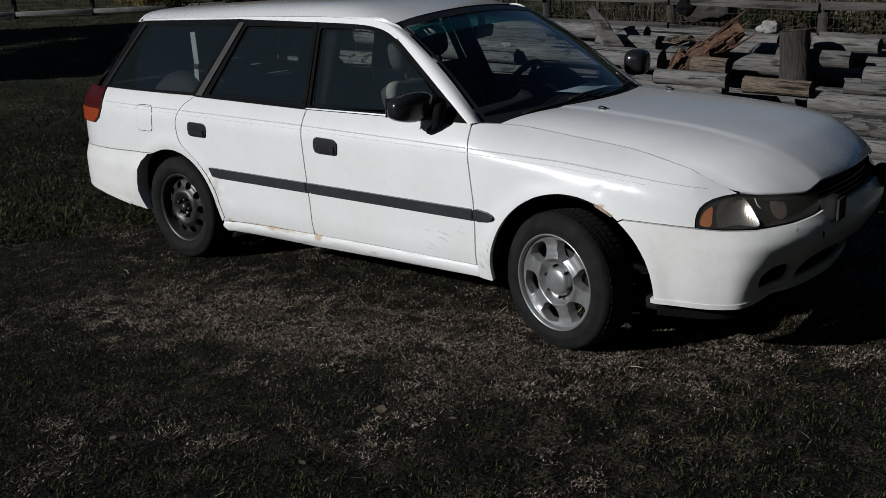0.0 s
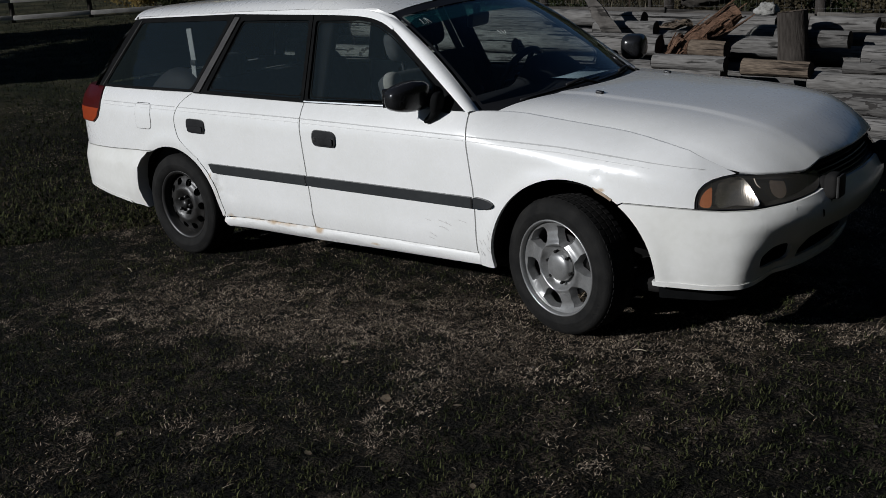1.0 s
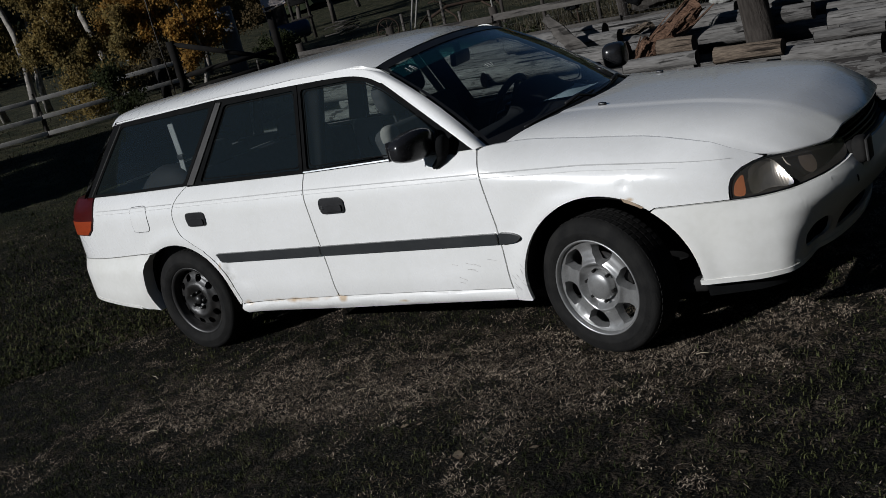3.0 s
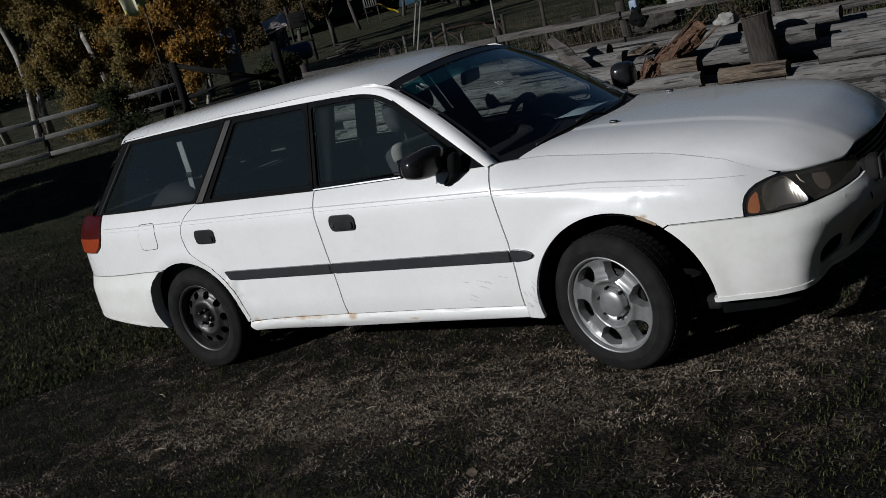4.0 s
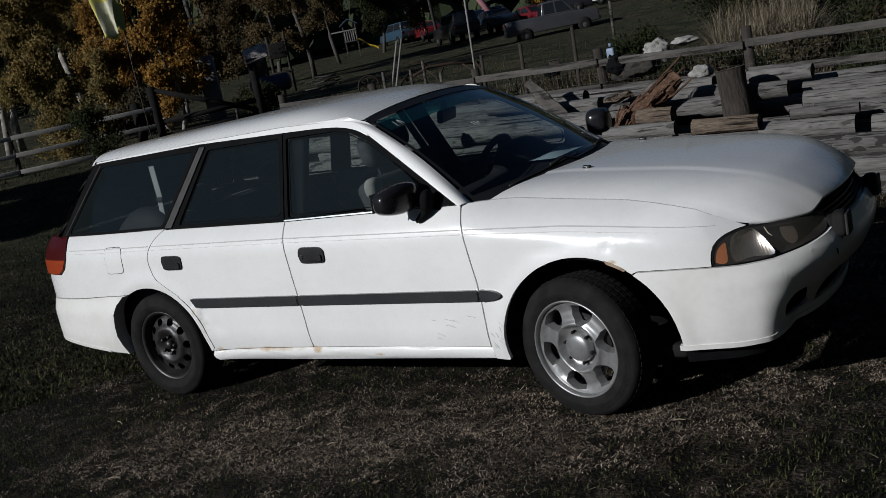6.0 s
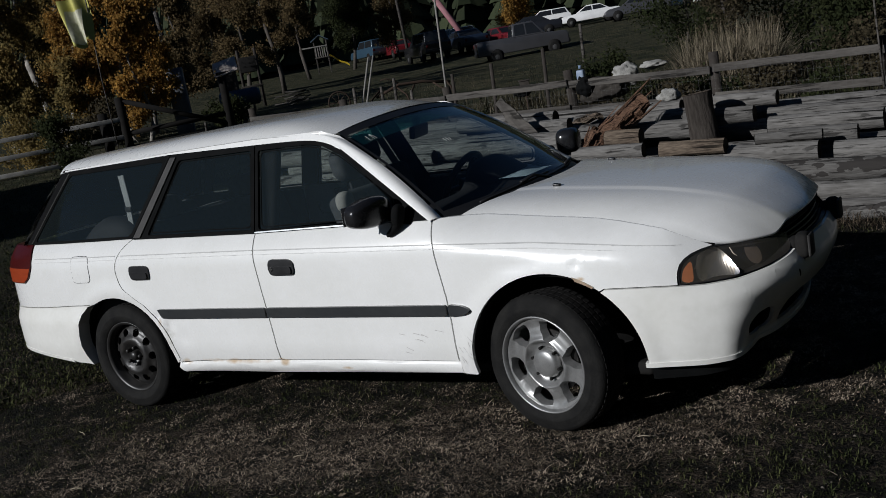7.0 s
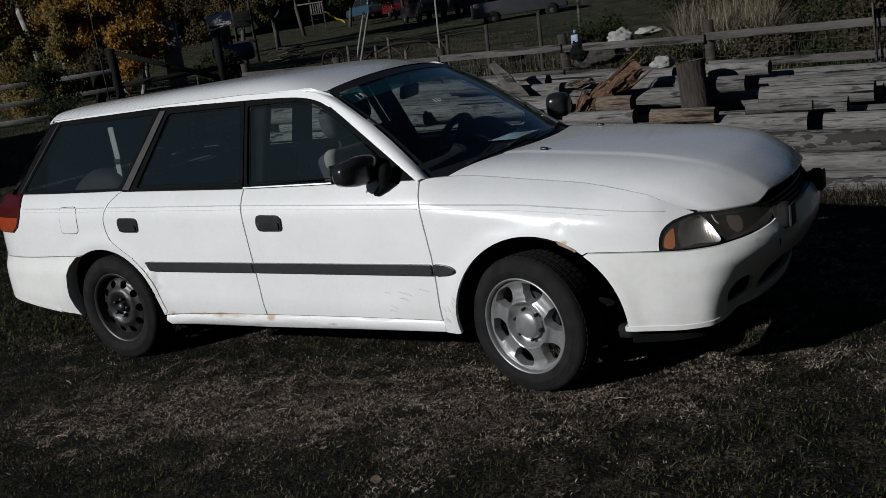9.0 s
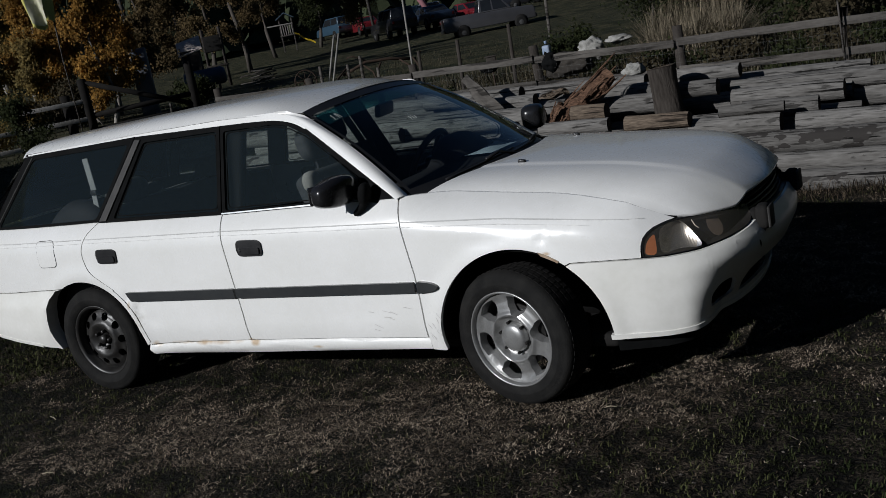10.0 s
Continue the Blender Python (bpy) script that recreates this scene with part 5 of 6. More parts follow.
cracked(FENCE_WOOD, (0.05, 1, 1), 26, 0.3, 0.54, 0.60)


def tilt(x):
    return -0.035 * (x - 2.5)


def log_mesh(length, r, seed, n=18, rings=14):
    bm = bmesh.new()
    rows = []
    for i in range(rings + 1):
        x = -length / 2 + length * i / rings
        row = []
        for k in range(n):
            a = 2 * math.pi * k / n
            rr = r * (1 + 0.13 * noise.noise((x * 1.5 + seed, math.cos(a) * 1.2, math.sin(a) * 1.2)) + 0.07 * noise.noise((x * 6, math.cos(a) * 3 + seed, math.sin(a) * 3)))
            rr *= 1 - 0.06 * x / length
            bend = 0.012 * math.sin(x * 1.1 + seed)
            row.append(bm.verts.new((x, rr * math.cos(a) + bend, rr * math.sin(a))))
        rows.append(row)
    for a, b in zip(rows, rows[1:]):
        for k in range(n):
            bm.faces.new((a[k], a[(k + 1) % n], b[(k + 1) % n], b[k]))
    return bm


def log_end(length, r, seed, side, n=18):
    bm = bmesh.new()
    x = side * length / 2
    mid = bm.verts.new((x + side * 0.004, 0.012 * math.sin(x * 1.1 + seed), 0))
    rings = []
    for f in (0.5, 1.002):
        ring = []
        for k in range(n):
            a = 2 * math.pi * k / n
            rr = f * r * (1 + 0.13 * noise.noise((x * 1.5 + seed, math.cos(a) * 1.2, math.sin(a) * 1.2)) + 0.07 * noise.noise((x * 6, math.cos(a) * 3 + seed, math.sin(a) * 3)))
            rr *= 1 - 0.06 * x / length
            ring.append(bm.verts.new((x + side * 0.003 + 0.006 * noise.noise((k, f * 3, seed)), rr * math.cos(a) + 0.012 * math.sin(x * 1.1 + seed), rr * math.sin(a))))
        rings.append(ring)
    for k in range(n):
        bm.faces.new((mid, rings[0][k], rings[0][(k + 1) % n]))
        bm.faces.new((rings[0][k], rings[1][k], rings[1][(k + 1) % n], rings[0][(k + 1) % n]))
    return bm


def pile_log(x0, x1, y, z, r, seed, material=WOOD, bark=None, label="weathered grey log in the pile", yaw=0.0):
    length, xc = x1 - x0, (x0 + x1) / 2
    lg = thing("log", label, "log", "logs in the pile")
    lg.matrix_basis = pose(xc, y, z + tilt(xc), 0, 2.0, yaw)
    r = r * 0.885
    part("trunk", log_mesh(length, r, seed, rings=max(8, int(length * 9))), material, lg)
    part("cut_end", log_end(length, r, seed, 1), CUT, lg, "sawn end with shade in its dark colour")
    part("cut_end", log_end(length, r, seed, -1), CUT, lg, "sawn end with shade in its dark colour")
    return lg


LOGS = [
    (-3.2, 0.4, 3.97, 0.085, 0.092, None, 0.4), (0.5, 5.4, 3.95, 0.085, 0.097, 0.3, 0), (-3.4, 1.7, 4.10, 0.200, 0.090, None, 0.2), (1.75, 5.2, 4.08, 0.21, 0.092, None, -0.5), (-2.2, 0.9, 4.27, 0.345, 0.094, 0.3, 1), (0.95, 5.3, 4.24, 0.345, 0.100, 0.12, 0),
    (2.25, 2.97, 4.40, 0.475, 0.090, None, 0), (3.07, 5.4, 4.48, 0.450, 0.088, None, 0), (-2.9, 1.55, 4.38, 0.50, 0.095, 0.3, 0.5), (2.62, 3.21, 4.72, 0.545, 0.085, None, 2), (2.45, 3.36, 5.12, 0.60, 0.10, None, 0),
    (4.0, 5.4, 4.75, 0.50, 0.09, None, 0), (2.40, 3.74, 5.36, 0.655, 0.100, None, 0), (1.70, 3.52, 5.62, 0.690, 0.098, None, 0), (-2.4, 1.55, 5.62, 0.785, 0.095, None, 0),
    (1.75, 2.36, 5.02, 0.735, 0.085, None, 0), (1.05, 1.86, 4.98, 0.66, 0.10, None, 1), (-1.5, 0.91, 4.52, 0.69, 0.11, None, 0), (-3.0, 1.0, 4.85, 0.70, 0.10, 0.4, 0.6),
    (-2.6, 1.2, 5.25, 0.735, 0.11, None, -0.4), (1.16, 1.48, 4.60, 0.665, 0.088, None, 0), (0.95, 1.58, 4.33, 0.585, 0.070, None, 3), (1.15, 2.0, 5.3, 0.74, 0.09, None, 0),
    (2.5, 3.0, 4.42, 0.60, 0.05, None, 4), (1.2, 3.4, 5.30, 0.57, 0.09, None, 0), (1.95, 2.5, 5.3, 0.83, 0.075, None, -2), (0.15, 0.75, 4.75, 0.80, 0.08, None, 2), (-0.6, 0.5, 5.05, 0.86, 0.085, None, -1.5), (-1.9, -0.5, 4.35, 0.66, 0.08, None, 1),
    (-3.3, 3.0, 4.5, 0.27, 0.11, None, 0), (-2.8, 3.5, 4.95, 0.42, 0.11, None, 0), (-3, 4.2, 5.4, 0.50, 0.11, None, 0), (2.2, 5.2, 4.8, 0.36, 0.1, None, 0), (-3.5, 4.9, 5.75, 0.45, 0.11, None, 0),
    (-3.2, 5.0, 4.6, 0.10, 0.11, None, 0), (-3.2, 5.0, 5.1, 0.12, 0.11, None, 0), (-3.2, 5.0, 5.6, 0.14, 0.12, None, 0),
    (-5.5, -3.0, 4.3, 0.20, 0.11, None, 1), (-5.8, -2.6, 4.8, 0.30, 0.12, 0.3, 0),
]
for i, (x0, x1, y, z, r, bark, yaw) in enumerate(LOGS):
    wood, text = (WOOD, "weathered grey log in the pile")
    if bark is not None:
        wood, text = (BARKY, "grey log with large patches of dark bark") if bark < 0.2 else (FLAKED, "weathered grey log with a few bark flakes")
    if i == 20:
        wood, text = TAN_WOOD, "short reddish-tan log with a sawn end with shade in its dark colour"
    pile_log(x0, x1, y, z, r, i * 7.3, wood, bark, text, yaw)
pile_log(1.74, 2.28, 4.33, 0.575, 0.078, 301, TAN_WOOD, 0.05, "short log with half its brown bark torn off", -2)
# standing round on top of the pile
st_log = thing("standing_log", "short dark grey log standing upright on the pile", "log")
st_log.matrix_basis = pose(1.945, 4.86, 0.775, 0, -90 - 5, 0)
part("trunk", log_mesh(0.43, 0.125, 77, rings=8), surface("brown_grey_wood", (0.062, 0.054, 0.047), (0.026, 0.022, 0.019), 5, 0.95, bump=0.9, stretch=(0.2, 1, 1), fine=0.5), st_log)
part("cut_end", log_end(0.43, 0.125, 77, 1), TAN_WOOD, st_log, "pale splintered top")
part("cut_end", log_end(0.43, 0.125, 77, -1), CUT, st_log)


def slab(name, label, p0, p1, width, thick, material, seed, ragged=0.3, n=14):
    """A ragged split slab from p0 to p1."""
    p0, p1 = Vector(p0), Vector(p1)
    ax = (p1 - p0).normalized()
    side = ax.cross(Vector((0.2, -1, 0.1))).normalized()
    nor = ax.cross(side).normalized()
    bm = bmesh.new()
    rows = []
    for i in range(n + 1):
        t = i / n
        c = p0.lerp(p1, t) + nor * 0.03 * noise.noise((t * 3, seed, 0))
        w = width * (0.55 + 0.45 * math.sin(math.pi * min(1, 0.15 + 0.9 * t))) * (1 + ragged * noise.noise((t * 7, seed, 2)))
        th = thick * (1 + ragged * noise.noise((t * 9, seed, 5)))
        rows.append([bm.verts.new(c + side * w * u + nor * th * v * (1 + 0.5 * noise.noise((t * 11, u * 3, seed)))) for u, v in ((-0.5, -0.3), (-0.2, -0.6), (0.15, -0.4), (0.5, -0.5), (0.5, 0.4), (0.1, 0.5), (-0.5, 0.4))])
    for a, b in zip(rows, rows[1:]):
        for k in range(7):
            bm.faces.new((a[k], a[(k + 1) % 7], b[(k + 1) % 7], b[k]))
    bm.faces.new(rows[0][::-1])
    bm.faces.new(rows[-1])
    ob = part(name, bm, material, None, "", smooth=False)
    return tagged(ob, label, "wood")


def splintered(label, p0, p1, width, count, material, seed):
    """A rotten piece of wood split into many slivers."""
    rng = random.Random(seed)
    p0, p1 = Vector(p0), Vector(p1)
    bms = []
    for i in range(count):
        off = Vector((rng.gauss(0, 0.26) * width, rng.gauss(0, 0.26) * width, rng.gauss(0, 0.24) * width))
        a, b = p0.lerp(p1, rng.uniform(-0.05, 0.5)) + off, p0.lerp(p1, rng.uniform(0.5, 1.08)) + off * 1.3
        mid = (a + b) / 2 + Vector((0, 0, rng.uniform(-0.02, 0.02)))
        t = tube([a, a.lerp(mid, 0.5), mid, mid.lerp(b, 0.6), b], rng.uniform(0.007, 0.019), 5, 0.3)
        for v in t.verts:
            v.co += Vector((noise.noise(v.co * 30), noise.noise(v.co * 31 + Vector((5, 0, 0))), noise.noise(v.co * 29 + Vector((0, 7, 0))))) * 0.010
        bms.append(t)
    heap = thing("rotten_wood", label, "wood")
    core = tube([p0.lerp(p1, k / 12) for k in range(13)], width * 0.58, 11, 0.6)
    for v in core.verts:
        v.co += Vector((noise.noise(v.co * 14), noise.noise(v.co * 15 + Vector((5, 0, 0))), noise.noise(v.co * 13 + Vector((0, 7, 0))))) * 0.045
    part("core", core, material, heap, smooth=False)
    tagged(part("torn_fibre", join(*bms), material, heap, "long torn wood fibres", smooth=False), kind="stuff")
    return heap


splintered("splintered rotten red wood lying on the logs", (1.02, 4.62, 0.64), (1.46, 4.90, 1.0), 0.20, 34, RED_WOOD, 3)
splintered("splintered rotten red wood lying on the logs", (0.92, 4.48, 0.52), (1.08, 4.60, 0.80), 0.12, 30, RED_WOOD, 9)
splintered("small heap of tan wood splinters", (0.70, 5.0, 0.84), (0.95, 5.05, 0.90), 0.09, 22, TAN_WOOD, 15)
slab("leaning_plank", "grey weathered plank leaning on the pile", (0.74, 4.42, 0.53), (0.14, 4.62, 1.19), 0.16, 0.03, FENCE_WOOD, 21, 0.25)

# ---- post-and-rail fence behind the pile ----
POST_WOOD = surface("dark_fence_post", (0.03, 0.026, 0.023), (0.055, 0.048, 0.042), 7, 0.95, bump=0.7)
WIRE = surface("galvanised_wire", (0.10, 0.10, 0.098), (0.07, 0.07, 0.068), 20, 0.6, metal=0.4)


def fence_line(a, b, z0, heights, n_posts, post_h, label, rail=0.078, mesh=False, post_r=0.055, wood=None):
    a, b = Vector(a), Vector(b)
    fence = thing("fence", label, "fence")
    rng = random.Random(int(a.x * 10))
    for i in range(n_posts):
        p = a.lerp(b, i / (n_posts - 1))
        g = ground_z(p.x, p.y) - 0.1
        h = post_h + z0(p) + rng.uniform(-0.05, 0.08)
        part("post", tube([(p.x, p.y, g), (p.x + 0.01, p.y, h * 0.5 + g * 0.5), (p.x + rng.uniform(-0.03, 0.03), p.y, h)], post_r, 9, 0.92), POST_WOOD, fence)
    for i in range(n_posts - 1):
        p, q = a.lerp(b, i / (n_posts - 1)), a.lerp(b, (i + 1) / (n_posts - 1))
        d = q - p
        for h in heights:
            m = (p + q) / 2
            z1, z2 = z0(p) + h, z0(q) + h + rng.uniform(-0.02, 0.02)
            bm = box((d.length - 0.02, 0.035, rail), (0, 0, 0), 0.006)
            yaw = math.degrees(math.atan2(d.y, d.x))
            side = Vector((-d.y, d.x)).normalized() * -(post_r + 0.02)
            if side.y > 0:
                side = -side
            part("rail", turned(bm, pose(m.x + side.x, m.y + side.y, (z1 + z2) / 2, 0, -math.degrees(math.atan2(z2 - z1, d.length)), yaw)), wood or FENCE_WOOD, fence)
    if mesh:
        bm = bmesh.new()
        off = Vector((0, -post_r - 0.05))
        for k in range(int((b - a).length / 0.055)):
            p = a.lerp(b, k * 0.055 / (b - a).length) + off
            w = 0.0004
            v = [bm.verts.new((p.x + sx, p.y, z0(p) + hz)) for sx, hz in ((-w, 0.1), (w, 0.1), (w, heights[0] + 0.04), (-w, heights[0] + 0.04))]
            bm.faces.new(v)
        for h in np.arange(0.15, heights[0] + 0.05, 0.10):
            p, q = a + off, b + off
            bm.faces.new([bm.verts.new(c) for c in ((p.x, p.y, z0(p) + h), (q.x, q.y, z0(q) + h), (q.x, q.y, z0(q) + h + 0.001), (p.x, p.y, z0(p) + h + 0.001))])
        tagged(part("wire_mesh", bm, WIRE, fence, "thin wire netting", smooth=False), kind="stuff")
    return fence


fence_line((-4.56, 6.4), (9.48, 6.3), lambda p: -0.038 * (p.x - 3.2), (1.055, 0.775), 10, 1.22, "grey post-and-rail fence with wire netting behind the logs", mesh=True)
# its rails are paler wood, with missing sunlight put into the colour
fence_line((-18.3, 5.2), (-13.9, 12.2), lambda p: ground_z(p.x, p.y) - 0.1, (0.98, 0.58, 0.20), 6, 1.15, "old three-rail wooden fence before the yellow trees", rail=0.10, wood=surface("sunlit_pale_rails", (0.42, 0.40, 0.37), (0.28, 0.27, 0.25), 6, 0.95, bump=0.5, stretch=(0.2, 1, 1), random_tone=0.2))


def gate():
    g = thing("gate", "dark wooden gate with a diagonal brace between heavy posts", "gate")
    a, b = Vector((-13.87, 12.14)), Vector((-12.2, 13.9))
    za = 0.8
    dark = surface("tarred_gate_wood", (0.006, 0.0055, 0.005), (0.012, 0.011, 0.010), 6, 0.95)
    part("post", tube([(a.x, a.y, za - 0.1), (a.x - 0.03, a.y, 2.22)], 0.10, 10), dark, g)
    part("post", tube([(a.x - 0.35, a.y - 0.3, za - 0.1), (a.x - 0.36, a.y - 0.3, 1.92)], 0.11, 10), dark, g)
    part("post", tube([(b.x, b.y, za - 0.1), (b.x, b.y, 2.3)], 0.10, 10), dark, g)
    part("brace", tube([(a.x, a.y, 2.15), (b.x, b.y, 1.15)], 0.06, 8), dark, g)
    part("rail", tube([(a.x, a.y, 1.36), (b.x, b.y, 1.42)], 0.06, 8), dark, g)
    part("rail", tube([(a.x, a.y, 1.02), (b.x, b.y, 1.08)], 0.06, 8), dark, g)


gate()

# ---- trees ----
TRUNK = surface("pale_aspen_bark", (0.34, 0.32, 0.28), (0.12, 0.11, 0.10), 6, 0.9, bump=0.5)
DARK_BARK = surface("dark_tree_bark", (0.05, 0.044, 0.038), (0.09, 0.08, 0.07), 6, 0.95, bump=0.5)
LEAF = {
    "gold": leafy("golden_leaves", (0.33, 0.185, 0.044), (0.20, 0.115, 0.032)),
    "olive": leafy("olive_leaves", (0.135, 0.112, 0.046), (0.225, 0.155, 0.050)),
    "green": leafy("dark_green_leaves", (0.022, 0.030, 0.012), (0.036, 0.040, 0.016)),
    "brown": leafy("brown_leaves", (0.135, 0.098, 0.046), (0.090, 0.066, 0.034)),
    "bush": leafy("dull_bush_leaves", (0.070, 0.058, 0.034), (0.046, 0.038, 0.023)),
}


def tree(x, y, height, spread, leaf, seed, leaves=2600, size=0.075, label="", low=0.12):
    rng = random.Random(seed)
    z0 = ground_z(x, y) - 0.1
    t = thing("tree", label, "tree")
    t.matrix_basis = pose(x, y, z0)
    bend = rng.uniform(-0.4, 0.4)
    spine = [(bend * math.sin(2.0 * k / 8), 0.2 * math.sin(k + seed), height * k / 8) for k in range(9)]
    bms = [tube(spine, 0.022 * height ** 0.9, 8, 0.15)]
    tips = []
    for i in range(16):
        h = rng.uniform(low + 0.08, 0.95)
        a = rng.uniform(0, 2 * math.pi)
        r = spread * (1.05 - h * 0.65) * rng.uniform(0.5, 1.0)
        base = Vector((bend * math.sin(2 * h), 0.2 * math.sin(8 * h + seed), height * h))
        tip = base + Vector((r * math.cos(a), r * math.sin(a), rng.uniform(0.25, 0.8) * r))
        mid = base.lerp(tip, 0.5) + Vector((0, 0, -0.1 * r))
        bms.append(tube([base, mid, tip], 0.007 * height ** 0.8, 5, 0.3))
        tips.append((base, tip))
    part("trunk", join(*bms), TRUNK if leaf in ("gold", "olive") else DARK_BARK, t)
    vs, fs = [], []
    clumps = []
    for base, tip in tips:
        for f in (0.4, 0.7, 1.0):
            clumps.append((base.lerp(tip, f), rng.uniform(0.18, 0.42) * spread * 0.75))
    clumps.append((Vector(spine[-1]), 0.3 * spread))
    for _ in range(leaves):
        c, r = rng.choice(clumps)
        d = Vector((rng.gauss(0, 0.5), rng.gauss(0, 0.5), rng.gauss(0, 0.55)))
        p = c + d * r
        s = size * rng.uniform(0.6, 1.4)
        q = Euler((rng.uniform(0, 6.28), rng.uniform(0, 6.28), 0)).to_matrix()
        i = len(vs)
        for u, v in ((-0.5, 0), (0, -0.4), (0.6, 0), (0, 0.4)):
            vs.append(p + q @ Vector((u * s * 1.3, v * s * 1.3, 0.1 * s * (u * u))))
        fs.append((i, i + 1, i + 2, i + 3))
    m_ = bpy.data.meshes.new("crown")
    m_.from_pydata(vs, [], fs)
    m_.materials.append(LEAF[leaf])
    ob = new("crown", m_)
    ob.parent = t
    return t


def polar(az, d):
    a = radians(az)
    return EYE_XY.x + d * math.sin(a), EYE_XY.y + d * math.cos(a)


for i, (az, d, h, sp, leaf, n) in enumerate([
    (-51.6, 29.5, 5.0, 1.0, "gold", 4200), (-49.2, 29, 6.2, 1.25, "gold", 6400), (-47.9, 31, 5.0, 1.0, "gold", 4000), (-57.6, 32, 7.5, 1.3, "olive", 4000), (-55.6, 31, 6.8, 1.2, "olive", 4200),
    (-53.6, 32, 7.4, 1.2, "olive", 4200), (-52.3, 36, 8.0, 1.2, "olive", 3600), (-51.0, 42, 9.5, 1.5, "green", 4000), (-46.0, 36, 5.0, 1.2, "brown", 3000), (-54.6, 29, 3.0, 1.0, "olive", 2600), (-48.5, 27.2, 3.7, 0.95, "gold", 3400), (-50.7, 27.8, 2.8, 0.75, "gold", 2200),
    (-52.4, 28, 2.4, 0.9, "olive", 2200), (-59.5, 38, 8.0, 1.6, "olive", 4000), (-57.0, 38, 8.5, 1.5, "olive", 4000), (-54.6, 39, 8.5, 1.5, "olive", 4000),
    (-42.6, 52, 8.0, 1.7, "brown", 3600), (-40.6, 54, 9.0, 1.7, "brown", 4200), (-44.0, 54, 7.0, 1.8, "brown", 3600), (-39.0, 66, 8.0, 2.0, "brown", 3000), (-33.5, 72, 6.0, 2.0, "brown", 3000), (-26.5, 76, 5.0, 2.0, "gold", 2600), (-36.2, 70, 7.5, 2.2, "green", 3000),
]):
    x, y = polar(az, d)
    tree(x, y, h, sp, leaf, 40 + i, int(n * 5.6), 0.030 + 0.0008 * d, {"gold": "aspen tree in golden autumn leaf", "olive": "aspen tree with thinning olive and yellow leaves", "green": "dark green leafy tree in shade", "brown": "autumn tree with dull brown leaves"}[leaf])


def conifers(label, count, az0, az1, d0, d1, h0, h1, seed):
    """Dark conifers covering a slope."""
    rng = random.Random(seed)
    vs, fs = [], []
    for _ in range(count):
        az, d = rng.uniform(az0, az1), rng.uniform(d0, d1)
        x, y = polar(az, d)
        z, h = ground_z(x, y) - 0.5, rng.uniform(h0, h1)
        w = h * rng.uniform(0.16, 0.24)
        for tier in range(7):
            f = tier / 7
            zz, r = z + h * (0.08 + 0.86 * f), w * (1 - f) * rng.uniform(0.85, 1.1) + 0.15
            i = len(vs)
            vs.append((x, y, zz + h * 0.22))
            k = 9
            for j in range(k):
                a = 2 * math.pi * j / k + rng.uniform(-0.2, 0.2)
                rr = r * (1.0 if j % 2 else 0.62) * rng.uniform(0.8, 1.2)
                vs.append((x + rr * math.cos(a), y + rr * math.sin(a), zz - 0.06 * h * rng.random()))
            fs += [(i, i + 1 + j, i + 1 + (j + 1) % k) for j in range(k)]
    m_ = bpy.data.meshes.new("far_woods")
    m_.from_pydata(vs, [], fs)
    m_.materials.append(NEEDLES)
    tagged(new("far_woods", m_), label, "woods", kind="stuff")


NEEDLES = surface("conifer_needles", (0.016, 0.022, 0.012), (0.03, 0.036, 0.018), 0.5, 0.9, island=0.5)
conifers("dark conifer woods on the far slope", 900, -100, 25, 82, 190, 7, 15, 77)
# out of view, added to keep low sky light off the car's nose
conifers("unseen conifer woods added to block low sky light", 620, 18, 168, 22, 52, 14, 22, 78)

# ---- weeds and brush behind the fence ----
WEED = surface("dry_weeds", (0.052, 0.042, 0.028), (0.022, 0.024, 0.012), 2.0, 0.8, island=0.6)
STALK = surface("pale_dry_stalks", (0.22, 0.185, 0.13), (0.085, 0.072, 0.05), 2.0, 0.8, island=0.4)


def band_place(az0, az1, d0, d1):
    def f(rng):
        return polar(rng.uniform(az0, az1), rng.uniform(d0, d1))
    return f


scatter("weeds", "dry brown and green weeds behind the fence", "weeds", 34000, band_place(-32, 8, 10.3, 19), lambda r: (r.uniform(0.10, 0.5), r.uniform(0.008, 0.025), r.uniform(0.1, 1.0), 0), WEED, 21)
scatter("weeds", "rough grass along the field fence", "grass", 7000, band_place(-62, -22, 17, 30), lambda r: (r.uniform(0.03, 0.09), r.uniform(0.008, 0.02), r.uniform(0.2, 1.1), 0), WEED, 22)
scatter("dry_stalks", "tall pale dry stalks in the brush", "stalks", 4600, band_place(-17.6, -12.6, 14.5, 17.0), lambda r: (r.uniform(0.4, 1.25), r.uniform(0.008, 0.022), r.uniform(0.05, 1.1), 0), STALK, 23)
scatter("dry_stalks", "pale dry stems among the weeds", "stalks", 1500, band_place(-30, 6, 10.5, 17), lambda r: (r.uniform(0.2, 0.6), r.uniform(0.005, 0.012), r.uniform(0.05, 0.8), 0), STALK, 24)
